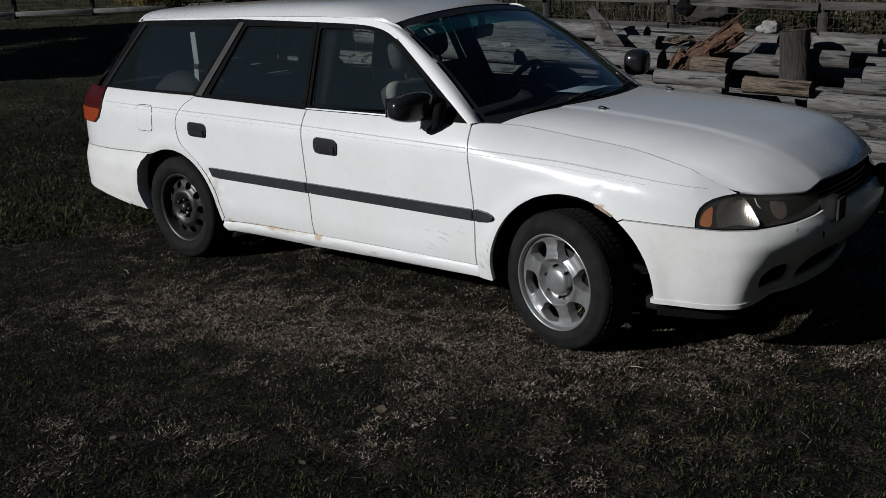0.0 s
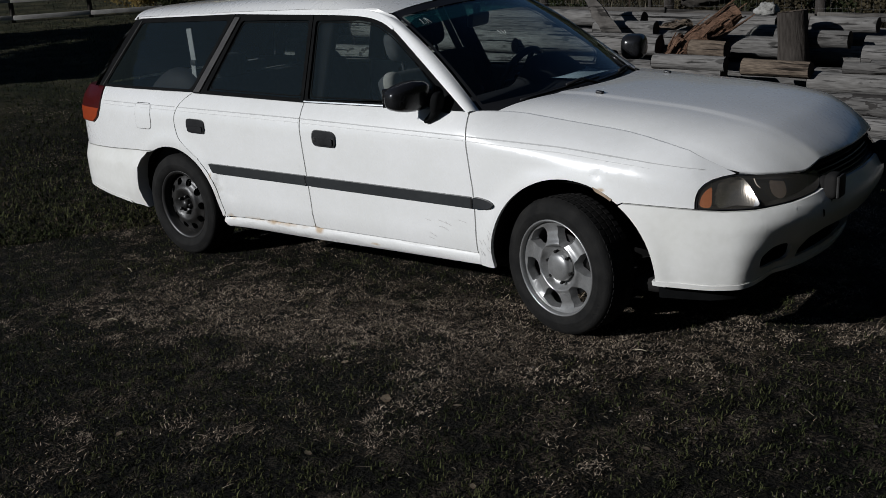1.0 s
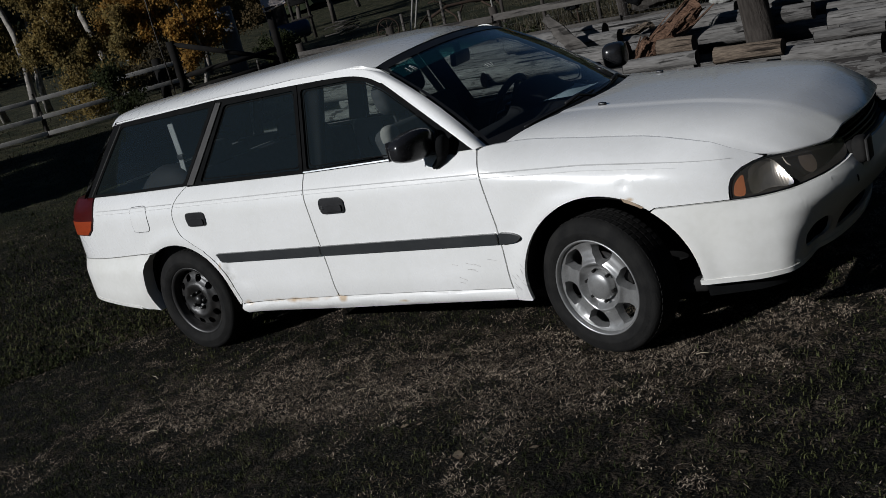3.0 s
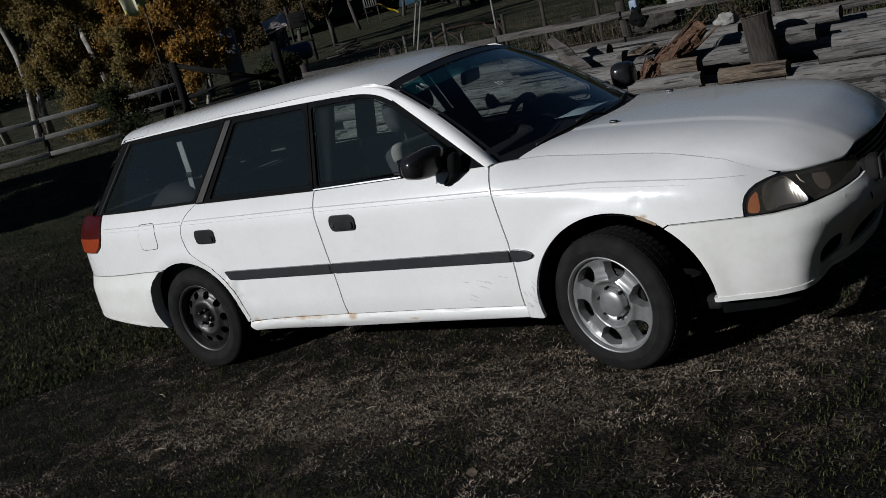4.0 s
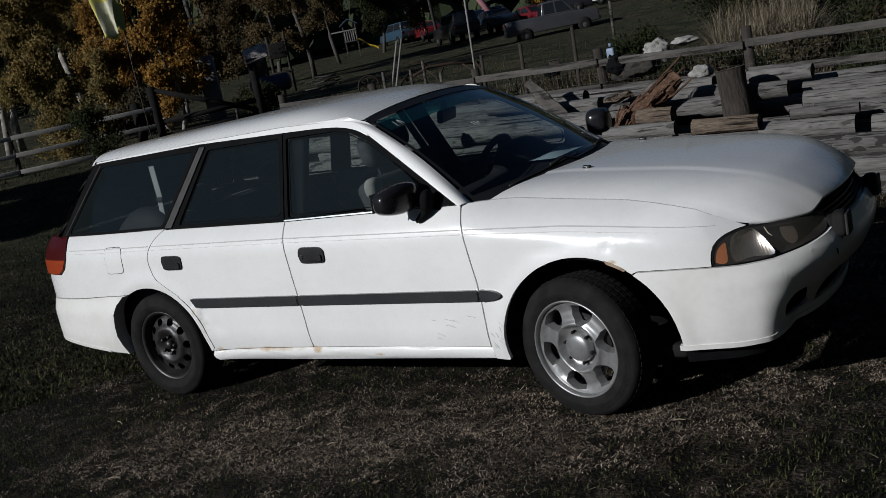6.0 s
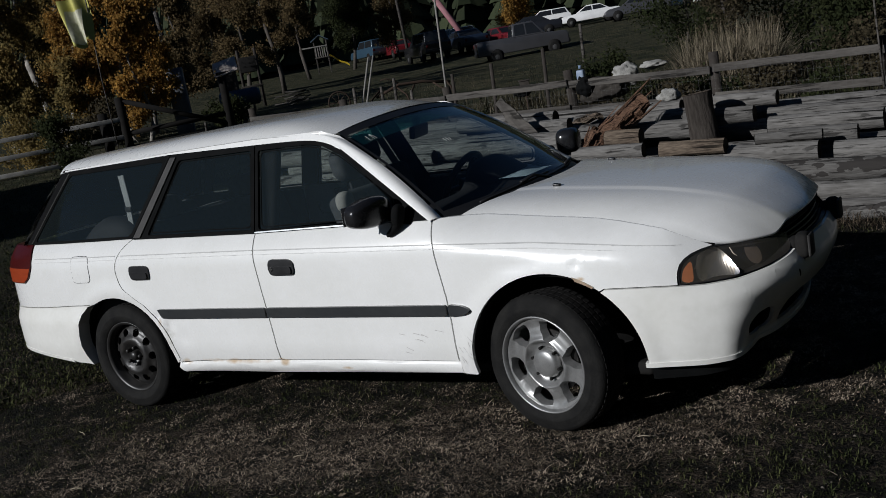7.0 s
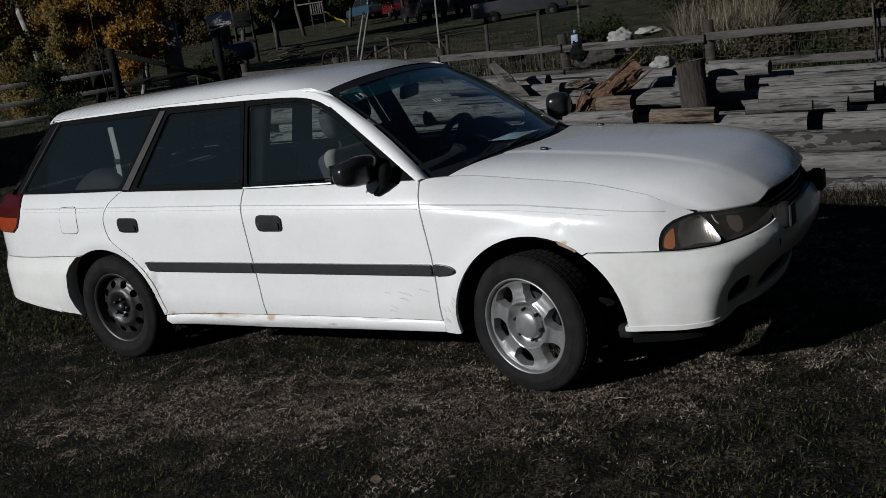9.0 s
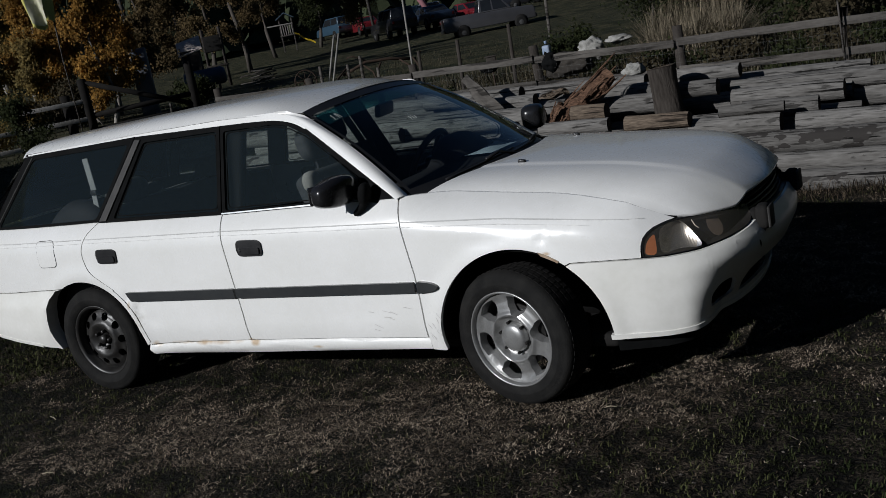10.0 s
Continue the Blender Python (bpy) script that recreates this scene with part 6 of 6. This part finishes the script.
BUSHES = [(-14, 19, 2.2, 1.1, "bush"), (-10.5, 20, 2.6, 1.3, "green"), (-6.5, 18, 2.2, 1.2, "bush"), (-3, 19, 2.6, 1.3, "green"), (1, 18, 2.4, 1.3, "bush"), (-17, 24, 2.2, 1.4, "green"), (-20.5, 16, 0.9, 0.8, "green"), (-9, 15.5, 1.3, 0.9, "green"),
          (-12.5, 13.2, 0.7, 0.6, "bush"), (-10, 12.6, 0.6, 0.6, "green"), (-7.5, 13.5, 0.9, 0.7, "bush"), (-5, 12.8, 0.7, 0.6, "green"), (-2, 13.3, 0.8, 0.7, "bush"), (-15.5, 13.8, 0.7, 0.6, "green"), (-18.5, 13.2, 0.6, 0.5, "bush"), (-22.5, 14.5, 0.6, 0.6, "bush"), (-8.5, 17, 1.5, 0.9, "bush"), (-4.5, 16.2, 1.4, 0.9, "green"),
          (-53.2, 22.5, 1.3, 0.7, "green"), (-44.2, 27, 0.7, 0.7, "green"), (-51.0, 26, 1.2, 0.9, "bush"), (-55.0, 25, 1.3, 0.9, "olive"), (-49.4, 27.5, 1.5, 0.8, "gold"), (-33.0, 15.5, 0.5, 0.5, "bush"), (-29.5, 15, 0.5, 0.5, "green"), (-36, 18, 0.5, 0.6, "bush")]
for i, (az, d, h, sp, leaf) in enumerate(BUSHES):
    x, y = polar(az, d)
    tree(x, y, h, sp, leaf, 200 + i, int(5600 * sp), 0.02 + 0.0009 * d, "low tangled bush with %s autumn leaves" % {"bush": "dull brown", "green": "dark green", "olive": "olive", "gold": "golden"}[leaf], 0.0)

for x, y, h, sp, seed in ((-13.6, -5.0, 7.0, 1.9, 321), (-15.6, -3.6, 7.2, 2.2, 322), (-17.8, -2.6, 6.4, 2.0, 323)):
    tree(x, y, h, sp, "green", seed, 7000, 0.20, "dark leafy tree shading the grass", 0.25)


def far_yard(rng):
    return polar(rng.uniform(-78, -44), 6.5 + 17 * rng.random() ** 1.3)


def pile_foot(rng):
    return rng.uniform(2.6, 6.2), 3.84 - 0.35 * rng.random() ** 2


scatter("rough_turf", "uneven dark grass beyond the car", "grass", 60000, far_yard, lambda r: (r.uniform(0.02, 0.06), r.uniform(0.006, 0.014), r.uniform(0.7, 1.5), 0), GRASS, 25)
scatter("dead_turf", "flattened brown grass beyond the car", "grass", 24000, far_yard, lambda r: (r.uniform(0.02, 0.05), r.uniform(0.006, 0.014), r.uniform(1.2, 1.6), 0.004), DEAD, 26)
scatter("dry_tuft", "dry grass tufts at the foot of the log pile", "grass", 2600, pile_foot, lambda r: (r.uniform(0.04, 0.15), r.uniform(0.003, 0.007), r.uniform(0.5, 1.5), 0), DEAD, 27)

# ---- small things by the fence ----
SACK = surface("dirty_white_plastic", (0.34, 0.335, 0.315), (0.18, 0.175, 0.16), 8, 0.7, bump=0.8)
BLUE = surface("faded_blue_plastic", (0.13, 0.20, 0.32), (0.30, 0.33, 0.36), 8, 0.5)
PALE_POLE = surface("pale_grey_pole", (0.24, 0.23, 0.21), (0.15, 0.145, 0.135), 10, 0.6)


def lump(name, label, category, at, size, material, seed):
    bm = bmesh.new()
    bmesh.ops.create_icosphere(bm, subdivisions=4, radius=1)
    for v in bm.verts:
        k = 1 + 0.38 * noise.noise(v.co * 1.6 + Vector((seed, 0, 0))) + 0.2 * noise.noise(v.co * 4 + Vector((0, seed, 0))) + 0.05 * noise.noise(v.co * 11 + Vector((0, 0, seed)))
        v.co = Vector((v.co.x * size[0] * k, v.co.y * size[1] * k, v.co.z * size[2] * k))
    ob = part(name, bm, material)
    ob.location = at
    return tagged(ob, label, category)


lump("white_sack", "crumpled dirty white sack among the weeds", "sack", (-0.25, 9.0, 1.06), (0.20, 0.14, 0.15), SACK, 3)
lump("white_sack", "crumpled dirty white sack among the weeds", "sack", (0.12, 9.1, 1.14), (0.18, 0.12, 0.05), SACK, 8)
lump("plastic_bag", "white plastic bag on the log pile", "bag", (1.36, 5.85, 0.93), (0.10, 0.08, 0.07), SACK, 5)
lump("plastic_bag", "white plastic bag hanging by the fence", "bag", (-0.05, 6.62, 0.80), (0.09, 0.06, 0.10), SACK, 6)
lump("bare_stone", "grey-brown stone in the weeds", "stone", (-0.35, 8.4, 0.95), (0.3, 0.2, 0.16), PEBBLE, 9)
jug = part("blue_jug", join(box((0.10, 0.08, 0.13), (0, 0, 0.07), 0.025, 3), tube([(0, 0, 0.15), (0, 0, 0.19)], 0.02, 8)), BLUE)
jug.location = (-0.30, 7.65, 1.13)
tagged(jug, "faded blue plastic jug hung on a stake", "jug")


def pole(name, label, p0, p1, r, material=PALE_POLE, category="pole"):
    return tagged(part(name, tube([p0, tuple((Vector(p0) + Vector(p1)) / 2), p1], r, 8, 0.85), material), label, category)


pole("thin_pole", "thin pale pole standing by the fence", (-1.75, 6.75, 0.1), (-1.66, 6.85, 3.2), 0.015)
pole("thin_stake", "thin grey stake tied to the fence post", (3.26, 6.15, 0.3), (3.20, 6.2, 2.2), 0.010, FENCE_WOOD)
pole("leaning_pole", "pale leaning pole in the field", (-6.40, 10.95, 0.3), (-5.98, 11.3, 2.0), 0.02)
pole("leaning_pole", "pale leaning pole in the field", (-6.34, 11.0, 0.3), (-5.90, 11.35, 2.02), 0.02)
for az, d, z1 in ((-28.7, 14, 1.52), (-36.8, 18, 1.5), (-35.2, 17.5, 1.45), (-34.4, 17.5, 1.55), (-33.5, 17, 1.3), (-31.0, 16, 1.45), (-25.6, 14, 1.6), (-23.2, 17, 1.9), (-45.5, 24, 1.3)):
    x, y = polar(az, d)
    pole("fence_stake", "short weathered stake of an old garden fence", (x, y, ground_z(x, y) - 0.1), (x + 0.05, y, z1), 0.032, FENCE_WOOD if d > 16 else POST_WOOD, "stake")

# flag on a leaning pole beside the gate
flag = thing("flag", "yellow flag with a grey patch, hanging limp on a pole", "flag")
part("pole", tube([(-14.05, 11.95, 0.7), (-13.55, 11.52, 2.7), (-13.10, 11.23, 4.6)], 0.014, 8), FENCE_WOOD, flag)


def cloth(a, b, w=1.0):
    y = 4.45 - 0.95 * b - 0.10 * a * b + 0.08 * math.sin(9 * a) * b
    return Vector((-13.14 - 0.50 * a * (1 - 0.25 * b) - 0.05 * b, 11.28 - 0.35 * a + 0.07 * math.sin(11 * a + 3 * b), y))


fl = part("cloth", grid_mesh(cloth, 20, 16), surface("faded_yellow_cloth", (0.55, 0.52, 0.16), (0.42, 0.40, 0.12), 4, 0.8), flag)
part("patch", grid_mesh(lambda a, b: cloth(0.22 + 0.62 * a, 0.25 + 0.68 * b) + Vector((0.012, -0.012, 0)), 8, 8), surface("grey_print", (0.42, 0.42, 0.27), (0.58, 0.57, 0.46), 8, 0.8), fl, "grey printed patch")

# grey panel, hut, stand, tank and play tower in the far yard
cab = thing("metal_cabinet", "tall blue-grey metal cabinet beside the gate", "cabinet", at=(-15.84, 15.9, 0.95), turn=40)
part("body", box((0.46, 0.4, 1.9), (0, 0, 0.95), 0.03), surface("blue_grey_metal", (0.14, 0.15, 0.17), (0.09, 0.098, 0.11), 3, 0.5, metal=0.3), cab)
part("door", box((0.40, 0.02, 1.75), (0, -0.212, 0.95), 0.01), surface("blue_grey_door", (0.15, 0.16, 0.18), (0.10, 0.108, 0.12), 3, 0.45, metal=0.3), cab)
x, y = polar(-43.15, 40)
tank = thing("tank", "long blue tank lying on cradles in the grass", "tank", at=(x, y, ground_z(x, y)), turn=42)
part("drum", turned(lathe([(0.001, -0.84), (0.26, -0.81), (0.34, -0.70), (0.34, 0.70), (0.26, 0.81), (0.001, 0.84)], 24), pose(0, 0, 0.58, 0, 0, 90)), surface("blue_tank_paint", (0.022, 0.046, 0.095), (0.014, 0.030, 0.062), 4, 0.5), tank)
for sx in (-0.5, 0.5):
    part("cradle", box((0.10, 0.5, 0.32), (sx, 0, 0.14), 0.01), POST_WOOD, tank)
x, y = polar(-43.65, 41)
hut = thing("hut", "small dark hut with a pale sloping roof", "hut", at=(x, y, ground_z(x, y)), turn=38)
part("wall", box((0.75, 0.8, 1.75), (0, 0, 0.87), 0.02), POST_WOOD, hut)
part("roof", turned(box((1.0, 1.05, 0.05), (0, 0, 0), 0.01), pose(0, 0, 1.92, 34, -10, 0)), surface("pale_tin_roof", (0.50, 0.44, 0.40), (0.34, 0.29, 0.26), 6, 0.6), hut)
x, y = polar(-42.3, 46)
stand = thing("lookout_stand", "dark wooden lookout stand on posts under the trees", "stand", at=(x, y, ground_z(x, y)), turn=40)
part("cabin", box((0.9, 0.8, 0.7), (0, 0, 2.0), 0.02), DARK, stand)
part("platform", box((1.0, 0.9, 0.08), (0, 0, 1.0), 0.01), POST_WOOD, stand)
for sx in (-0.4, 0.4):
    for sy in (-0.35, 0.35):
        part("post", tube([(sx, sy, 0), (sx, sy, 2.7)], 0.06, 8), POST_WOOD, stand)
x, y = polar(-38.0, 72)
YELLOW = surface("yellow_plastic", (0.62, 0.45, 0.03), (0.5, 0.36, 0.03), 6, 0.4)
play = thing("play_tower", "small play tower with pale rails and a yellow slide", "playground", at=(x, y, ground_z(x, y)), turn=38)
for sx in (-0.45, 0.45):
    for sy in (-0.45, 0.45):
        part("post", box((0.09, 0.09, 2.4), (sx, sy, 1.2), 0.01), FENCE_WOOD, play)
part("platform", box((1.1, 1.1, 0.07), (0, 0, 1.15), 0.01), FENCE_WOOD, play)
for k in range(6):
    part("rail_slat", box((0.06, 0.03, 0.75), (-0.4 + 0.16 * k, -0.5, 1.55), 0.005), PALE_POLE, play)
part("top_rail", box((1.9, 0.07, 0.09), (-0.45, -0.52, 1.95), 0.01), PALE_POLE, play)
part("roof", join(turned(box((0.8, 1.3, 0.05), (0, 0, 0), 0.01), pose(-0.32, 0, 2.55, 0, -32, 0)), turned(box((0.8, 1.3, 0.05), (0, 0, 0), 0.01), pose(0.32, 0, 2.55, 0, 32, 0))), surface("blue_grey_roof", (0.08, 0.12, 0.16), (0.06, 0.09, 0.12), 5, 0.6), play)
slide = part("slide", grid_mesh(lambda a, b: Vector((0.5 + 1.35 * a, -0.2 + 0.45 * b, 1.15 - 0.95 * a + 0.10 * math.sin(9 * a) * 0.5 + 0.14 * abs(2 * b - 1) ** 3)), 20, 10), YELLOW, play, "yellow plastic slide")

# ---- parked vehicles across the field ----
PAINTS = {k: surface(k + "_car_paint", c, tuple(0.85 * v for v in c), 2, 0.3, coat=0.6) for k, c in
          {"white": (0.75, 0.75, 0.74), "grey": (0.052, 0.052, 0.056), "red": (0.13, 0.010, 0.014), "black": (0.012, 0.012, 0.014), "blue": (0.03, 0.06, 0.09), "dark_blue": (0.018, 0.028, 0.05)}.items()}
RIM_FAR = surface("dull_wheel_trim", (0.07, 0.07, 0.07), (0.045, 0.045, 0.045), 8, 0.6)
CAR_GLASS = surface("dark_car_glass", (0.012, 0.013, 0.015), (0.016, 0.018, 0.02), 3, 0.08)
SHAPES = {
    "sedan": ([(-2.3, 0.35), (-2.3, 0.85), (-2.2, 0.95), (-1.1, 0.98), (0.75, 0.95), (2.0, 0.82), (2.25, 0.68), (2.28, 0.35)], [(-1.55, 0.95), (-0.85, 1.40), (0.15, 1.42), (1.0, 0.94)], (-1.4, 1.4)),
    "wagon": ([(-2.25, 0.35), (-2.28, 0.9), (-2.15, 1.0), (0.75, 0.98), (2.0, 0.85), (2.25, 0.68), (2.28, 0.35)], [(-2.15, 0.98), (-1.85, 1.48), (0.2, 1.52), (1.05, 0.96)], (-1.4, 1.4)),
    "suv": ([(-2.2, 0.45), (-2.25, 1.0), (-2.15, 1.12), (0.95, 1.1), (2.05, 1.02), (2.2, 0.85), (2.22, 0.45)], [(-2.12, 1.1), (-2.0, 1.72), (0.35, 1.75), (1.0, 1.08)], (-1.35, 1.4)),
    "pickup": ([(-2.45, 0.42), (-2.48, 1.14), (-2.4, 1.18), (-0.55, 1.17), (-0.5, 1.12), (1.15, 1.12), (2.2, 1.06), (2.3, 0.9), (2.31, 0.42)], [(-0.62, 1.12), (-0.5, 1.80), (0.55, 1.82), (1.15, 1.10)], (-1.5, 1.5)),
}


def vehicle(kind, paint, az, d, yaw, label, lift=0.0):
    x, y = polar(az, d)
    v = thing("parked_car" if kind != "pickup" else "pickup_truck", label, "car" if kind != "pickup" else "truck", "vehicles parked across the field", at=(x, y, ground_z(x, y) + lift), turn=yaw)
    lower, upper, axles = SHAPES[kind]

    def prism(profile, half, taper, bevel):
        bm = bmesh.new()
        lo = min(z for _, z in profile)
        hi = max(z for _, z in profile)
        a = [bm.verts.new((px, -half * (1 - taper * (z - lo) / (hi - lo)), z)) for px, z in profile]
        b = [bm.verts.new((px, half * (1 - taper * (z - lo) / (hi - lo)), z)) for px, z in profile]
        bm.faces.new(a)
        bm.faces.new(b[::-1])
        for i in range(len(a)):
            bm.faces.new((a[i - 1], b[i - 1], b[i], a[i]))
        bmesh.ops.recalc_face_normals(bm, faces=bm.faces)
        bmesh.ops.bevel(bm, geom=bm.edges[:], offset=bevel, segments=2, profile=0.6, affect="EDGES")
        return bm
    part("body", prism(lower, 0.86, 0.06, 0.05), PAINTS[paint], v)
    cab = part("cab", prism(upper, 0.80, 0.18, 0.04), PAINTS[paint], v)
    lo, hi = upper[0][1], upper[2][1]

    def half(z):
        return 0.80 * (1 - 0.18 * (z - lo) / (hi - lo)) + 0.004

    def glass(name, corners):
        bm = bmesh.new()
        bm.faces.new([bm.verts.new(c) for c in corners])
        part(name, bm, CAR_GLASS, cab, "dark window", smooth=False)
    z0, z1 = lo + 0.07, hi - 0.09
    back = lambda z: upper[0][0] + (upper[1][0] - upper[0][0]) * (z - lo) / (hi - lo)
    nose = lambda z: upper[3][0] + (upper[2][0] - upper[3][0]) * (z - upper[3][1]) / (hi - upper[3][1])
    mid = (upper[1][0] + upper[2][0]) / 2 + 0.1
    for sy in (-1, 1):
        glass("side_window", [(back(z0) + 0.14, sy * half(z0), z0), (mid - 0.04, sy * half(z0), z0), (mid - 0.04, sy * half(z1), z1), (back(z1) + 0.10, sy * half(z1), z1)])
        glass("side_window", [(mid + 0.04, sy * half(z0), z0), (nose(z0) - 0.16, sy * half(z0), z0), (nose(z1) - 0.08, sy * half(z1), z1), (mid + 0.04, sy * half(z1), z1)])
    for name, fx, sx in (("rear_window", back, -0.006), ("windscreen", nose, 0.006)):
        glass(name, [(fx(z0) + sx, -half(z0) + 0.10, z0), (fx(z0) + sx, half(z0) - 0.10, z0), (fx(z1) + sx, half(z1) - 0.09, z1), (fx(z1) + sx, -half(z1) + 0.09, z1)])
    part("bumper", box((0.12, 1.66, 0.20), (lower[-1][0] - 0.01, 0, lower[-1][1] + 0.12), 0.04, 2), TRIM, v)
    part("bumper", box((0.12, 1.66, 0.20), (lower[0][0] + 0.01, 0, lower[0][1] + 0.12), 0.04, 2), TRIM, v)
    if kind == "pickup":
        part("load_bed", box((1.65, 1.45, 0.06), (-1.5, 0, 1.15), 0.01), DARK, v, "dark open load bed")
    for ax in axles:
        for sy in (-1, 1):
            w = part("wheel", lathe([(0.001, -0.11), (0.24, -0.11), (0.30, -0.09), (0.32, 0.0), (0.30, 0.09), (0.001, 0.10)], 20), RUBBER, v)
            w.location = (ax, sy * 0.775, 0.31)
            # black disc on the flank that paints in the shade of an arch hollow
            arch_ = part("arch_shade_disc", lathe([(0.001, -0.07), (0.35, -0.07), (0.35, 0.07), (0.001, 0.07)], 20), DARK, v)
            arch_.location = (ax, sy * 0.798, 0.36)
            part("rim", lathe([(0.001, -0.115), (0.12, -0.115), (0.14, -0.10), (0.14, 0.10), (0.001, 0.115)], 16), RIM_FAR, w)
    for sy in (-0.6, 0.6):
        front = lower[-2]
        part("headlight", box((0.06, 0.30, 0.12), (front[0] - 0.01, sy, front[1] - 0.08), 0.02), REFLECTOR, v)
        part("tail_lamp", box((0.05, 0.16, 0.18), (lower[1][0] + 0.01, sy * 1.15, lower[1][1] - 0.12), 0.02), RED, v)
    return v


vehicle("pickup", "grey", -26.35, 51, 35, "grey pickup truck parked on the grass", -0.15)
vehicle("sedan", "white", -22.3, 75, 205, "long white car parked across the field", -0.05)
vehicle("wagon", "white", -24.9, 82, 205, "white estate car parked in the row")
vehicle("sedan", "red", -27.6, 62, 150, "red car behind the pickup truck", -0.25)
vehicle("wagon", "white", -30.2, 76, 150, "white car parked behind dark ones", 0.0)
vehicle("suv", "black", -31.9, 60, 140, "black car parked in deep shade", 0.0)
vehicle("sedan", "red", -33.6, 78, 140, "red car parked beside a black one", 0.0)
vehicle("suv", "blue", -35.2, 80, 150, "faded blue four-wheel-drive parked in the row")
vehicle("sedan", "black", -34.4, 82, 140, "black car parked in the row")
vehicle("sedan", "dark_blue", -29.7, 62, 140, "dark blue car parked beside the pickup", 0.0)
vehicle("wagon", "grey", -19.6, 70, 205, "grey car parked at the end of the row")
vehicle("sedan", "white", -18.0, 72, 205, "white car parked at the end of the row")
vehicle("sedan", "black", -25.9, 66, 205, "black car parked in the row")
boom = pole("machine_boom", "faded pink steel boom of a machine", (*polar(-29.3, 66), 2.6), (*polar(-31.0, 66), 6.2), 0.22, surface("faded_pink_paint", (0.35, 0.17, 0.19), (0.25, 0.12, 0.13), 3, 0.6), "machine")
for az, d in ((-33.0, 66), (-46.5, 42)):
    x, y = polar(az, d)
    pole("utility_pole", "bare wooden utility pole", (x, y, ground_z(x, y) - 0.2), (x - 0.5, y, ground_z(x, y) + 9), 0.11, FENCE_WOOD)


# ---- clutter in the field ----
RUST = surface("rusty_iron", (0.045, 0.030, 0.022), (0.025, 0.018, 0.014), 14, 0.85, bump=0.3)
hub = Vector((-8.95, 14.06, 1.22))
rake = thing("cartwheel", "rusty spoked iron wheel leaning in the grass", "wheel", at=hub, turn=38)
part("rim", tube([(0.24 * math.cos(2 * math.pi * i / 28), 0, 0.24 * math.sin(2 * math.pi * i / 28)) for i in range(29)], 0.018, 6), RUST, rake)
part("hub", lathe([(0.001, -0.05), (0.045, -0.045), (0.045, 0.045), (0.001, 0.05)], 12), RUST, rake)
for i in range(8):
    a = math.pi * i / 4
    part("spoke", tube([(0.03 * math.cos(a), 0, 0.03 * math.sin(a)), (0.24 * math.cos(a), 0, 0.24 * math.sin(a))], 0.010, 5), RUST, rake)
part("foot", tube([(0, 0, -0.05), (0.04, 0, ground_z(hub.x, hub.y) - hub.z - 0.05)], 0.03, 6), RUST, rake)
x, y = -7.65, 14.98
plough = thing("farm_implement", "old rusty farm implement with bent iron arms", "implement", at=(x, y, ground_z(x, y)), turn=35)
part("beam", tube([(-0.75, 0, 0.42), (-0.2, 0, 0.62), (0.35, 0, 0.60), (0.95, 0, 0.48)], 0.035, 7), RUST, plough)
for px, lean in ((-0.65, -0.22), (-0.25, 0.18), (0.15, -0.12), (0.55, 0.2), (0.85, 0.1)):
    part("arm", tube([(px, 0, 0.56), (px + lean, -0.1, 0.38), (px + 1.4 * lean, -0.12, 0.12), (px + 0.6 * lean, -0.2, 0.0)], 0.022, 6), RUST, plough)
part("lever", tube([(-0.1, 0.05, 0.6), (-0.45, 0.05, 0.80), (-0.6, 0.05, 0.78)], 0.018, 6), RUST, plough)
crate = part("plastic_crate", join(box((0.34, 0.24, 0.03), (0, 0, 0.015), 0.006), *[box((0.34, 0.012, 0.035), (0, sy, z), 0.004) for sy in (-0.12, 0.12) for z in (0.06, 0.11, 0.16)], *[box((0.03, 0.03, 0.18), (sx, sy, 0.09), 0.004) for sx in (-0.155, 0.155) for sy in (-0.11, 0.11)]), SACK)
crate.matrix_basis = pose(-8.25, 13.35, ground_z(-8.25, 13.35), 0, 0, 30)
tagged(crate, "dirty white slatted crate in the grass", "crate")
nest = thing("nest_box", "small dark wooden box fixed on a thin stake", "box", at=(-2.26, 10.02, ground_z(-2.26, 10.02)), turn=25)
part("stake", tube([(0, 0, -0.1), (0, 0, 0.75)], 0.012, 6), RUST, nest)
part("box", box((0.15, 0.13, 0.16), (0, 0, 0.76), 0.01), POST_WOOD, nest)
part("lid", box((0.18, 0.16, 0.02), (0, 0, 0.85), 0.005), POST_WOOD, nest)
lump("dark_sack", "black plastic sack hung on the fence post", "sack", (0.30, 6.30, 1.12), (0.10, 0.07, 0.10), FRAME, 12)
lump("dark_sack", "black plastic sack lying by the fence", "sack", (-2.1, 9.6, 1.02), (0.14, 0.10, 0.07), FRAME, 14)
x, y = polar(-40.1, 36)
boards = thing("plank_stack", "untidy stack of pale old planks", "planks", at=(x, y, ground_z(x, y)), turn=30)
rng_b = random.Random(8)
for k in range(9):
    part("plank", turned(box((rng_b.uniform(0.7, 1.3), 0.16, 0.04), (0, 0, 0), 0.006), pose(rng_b.uniform(-0.2, 0.2), rng_b.uniform(-0.25, 0.25), 0.05 + 0.05 * k, rng_b.uniform(-3, 3), rng_b.uniform(-9, 9), rng_b.uniform(-16, 16))), FENCE_WOOD, boards)
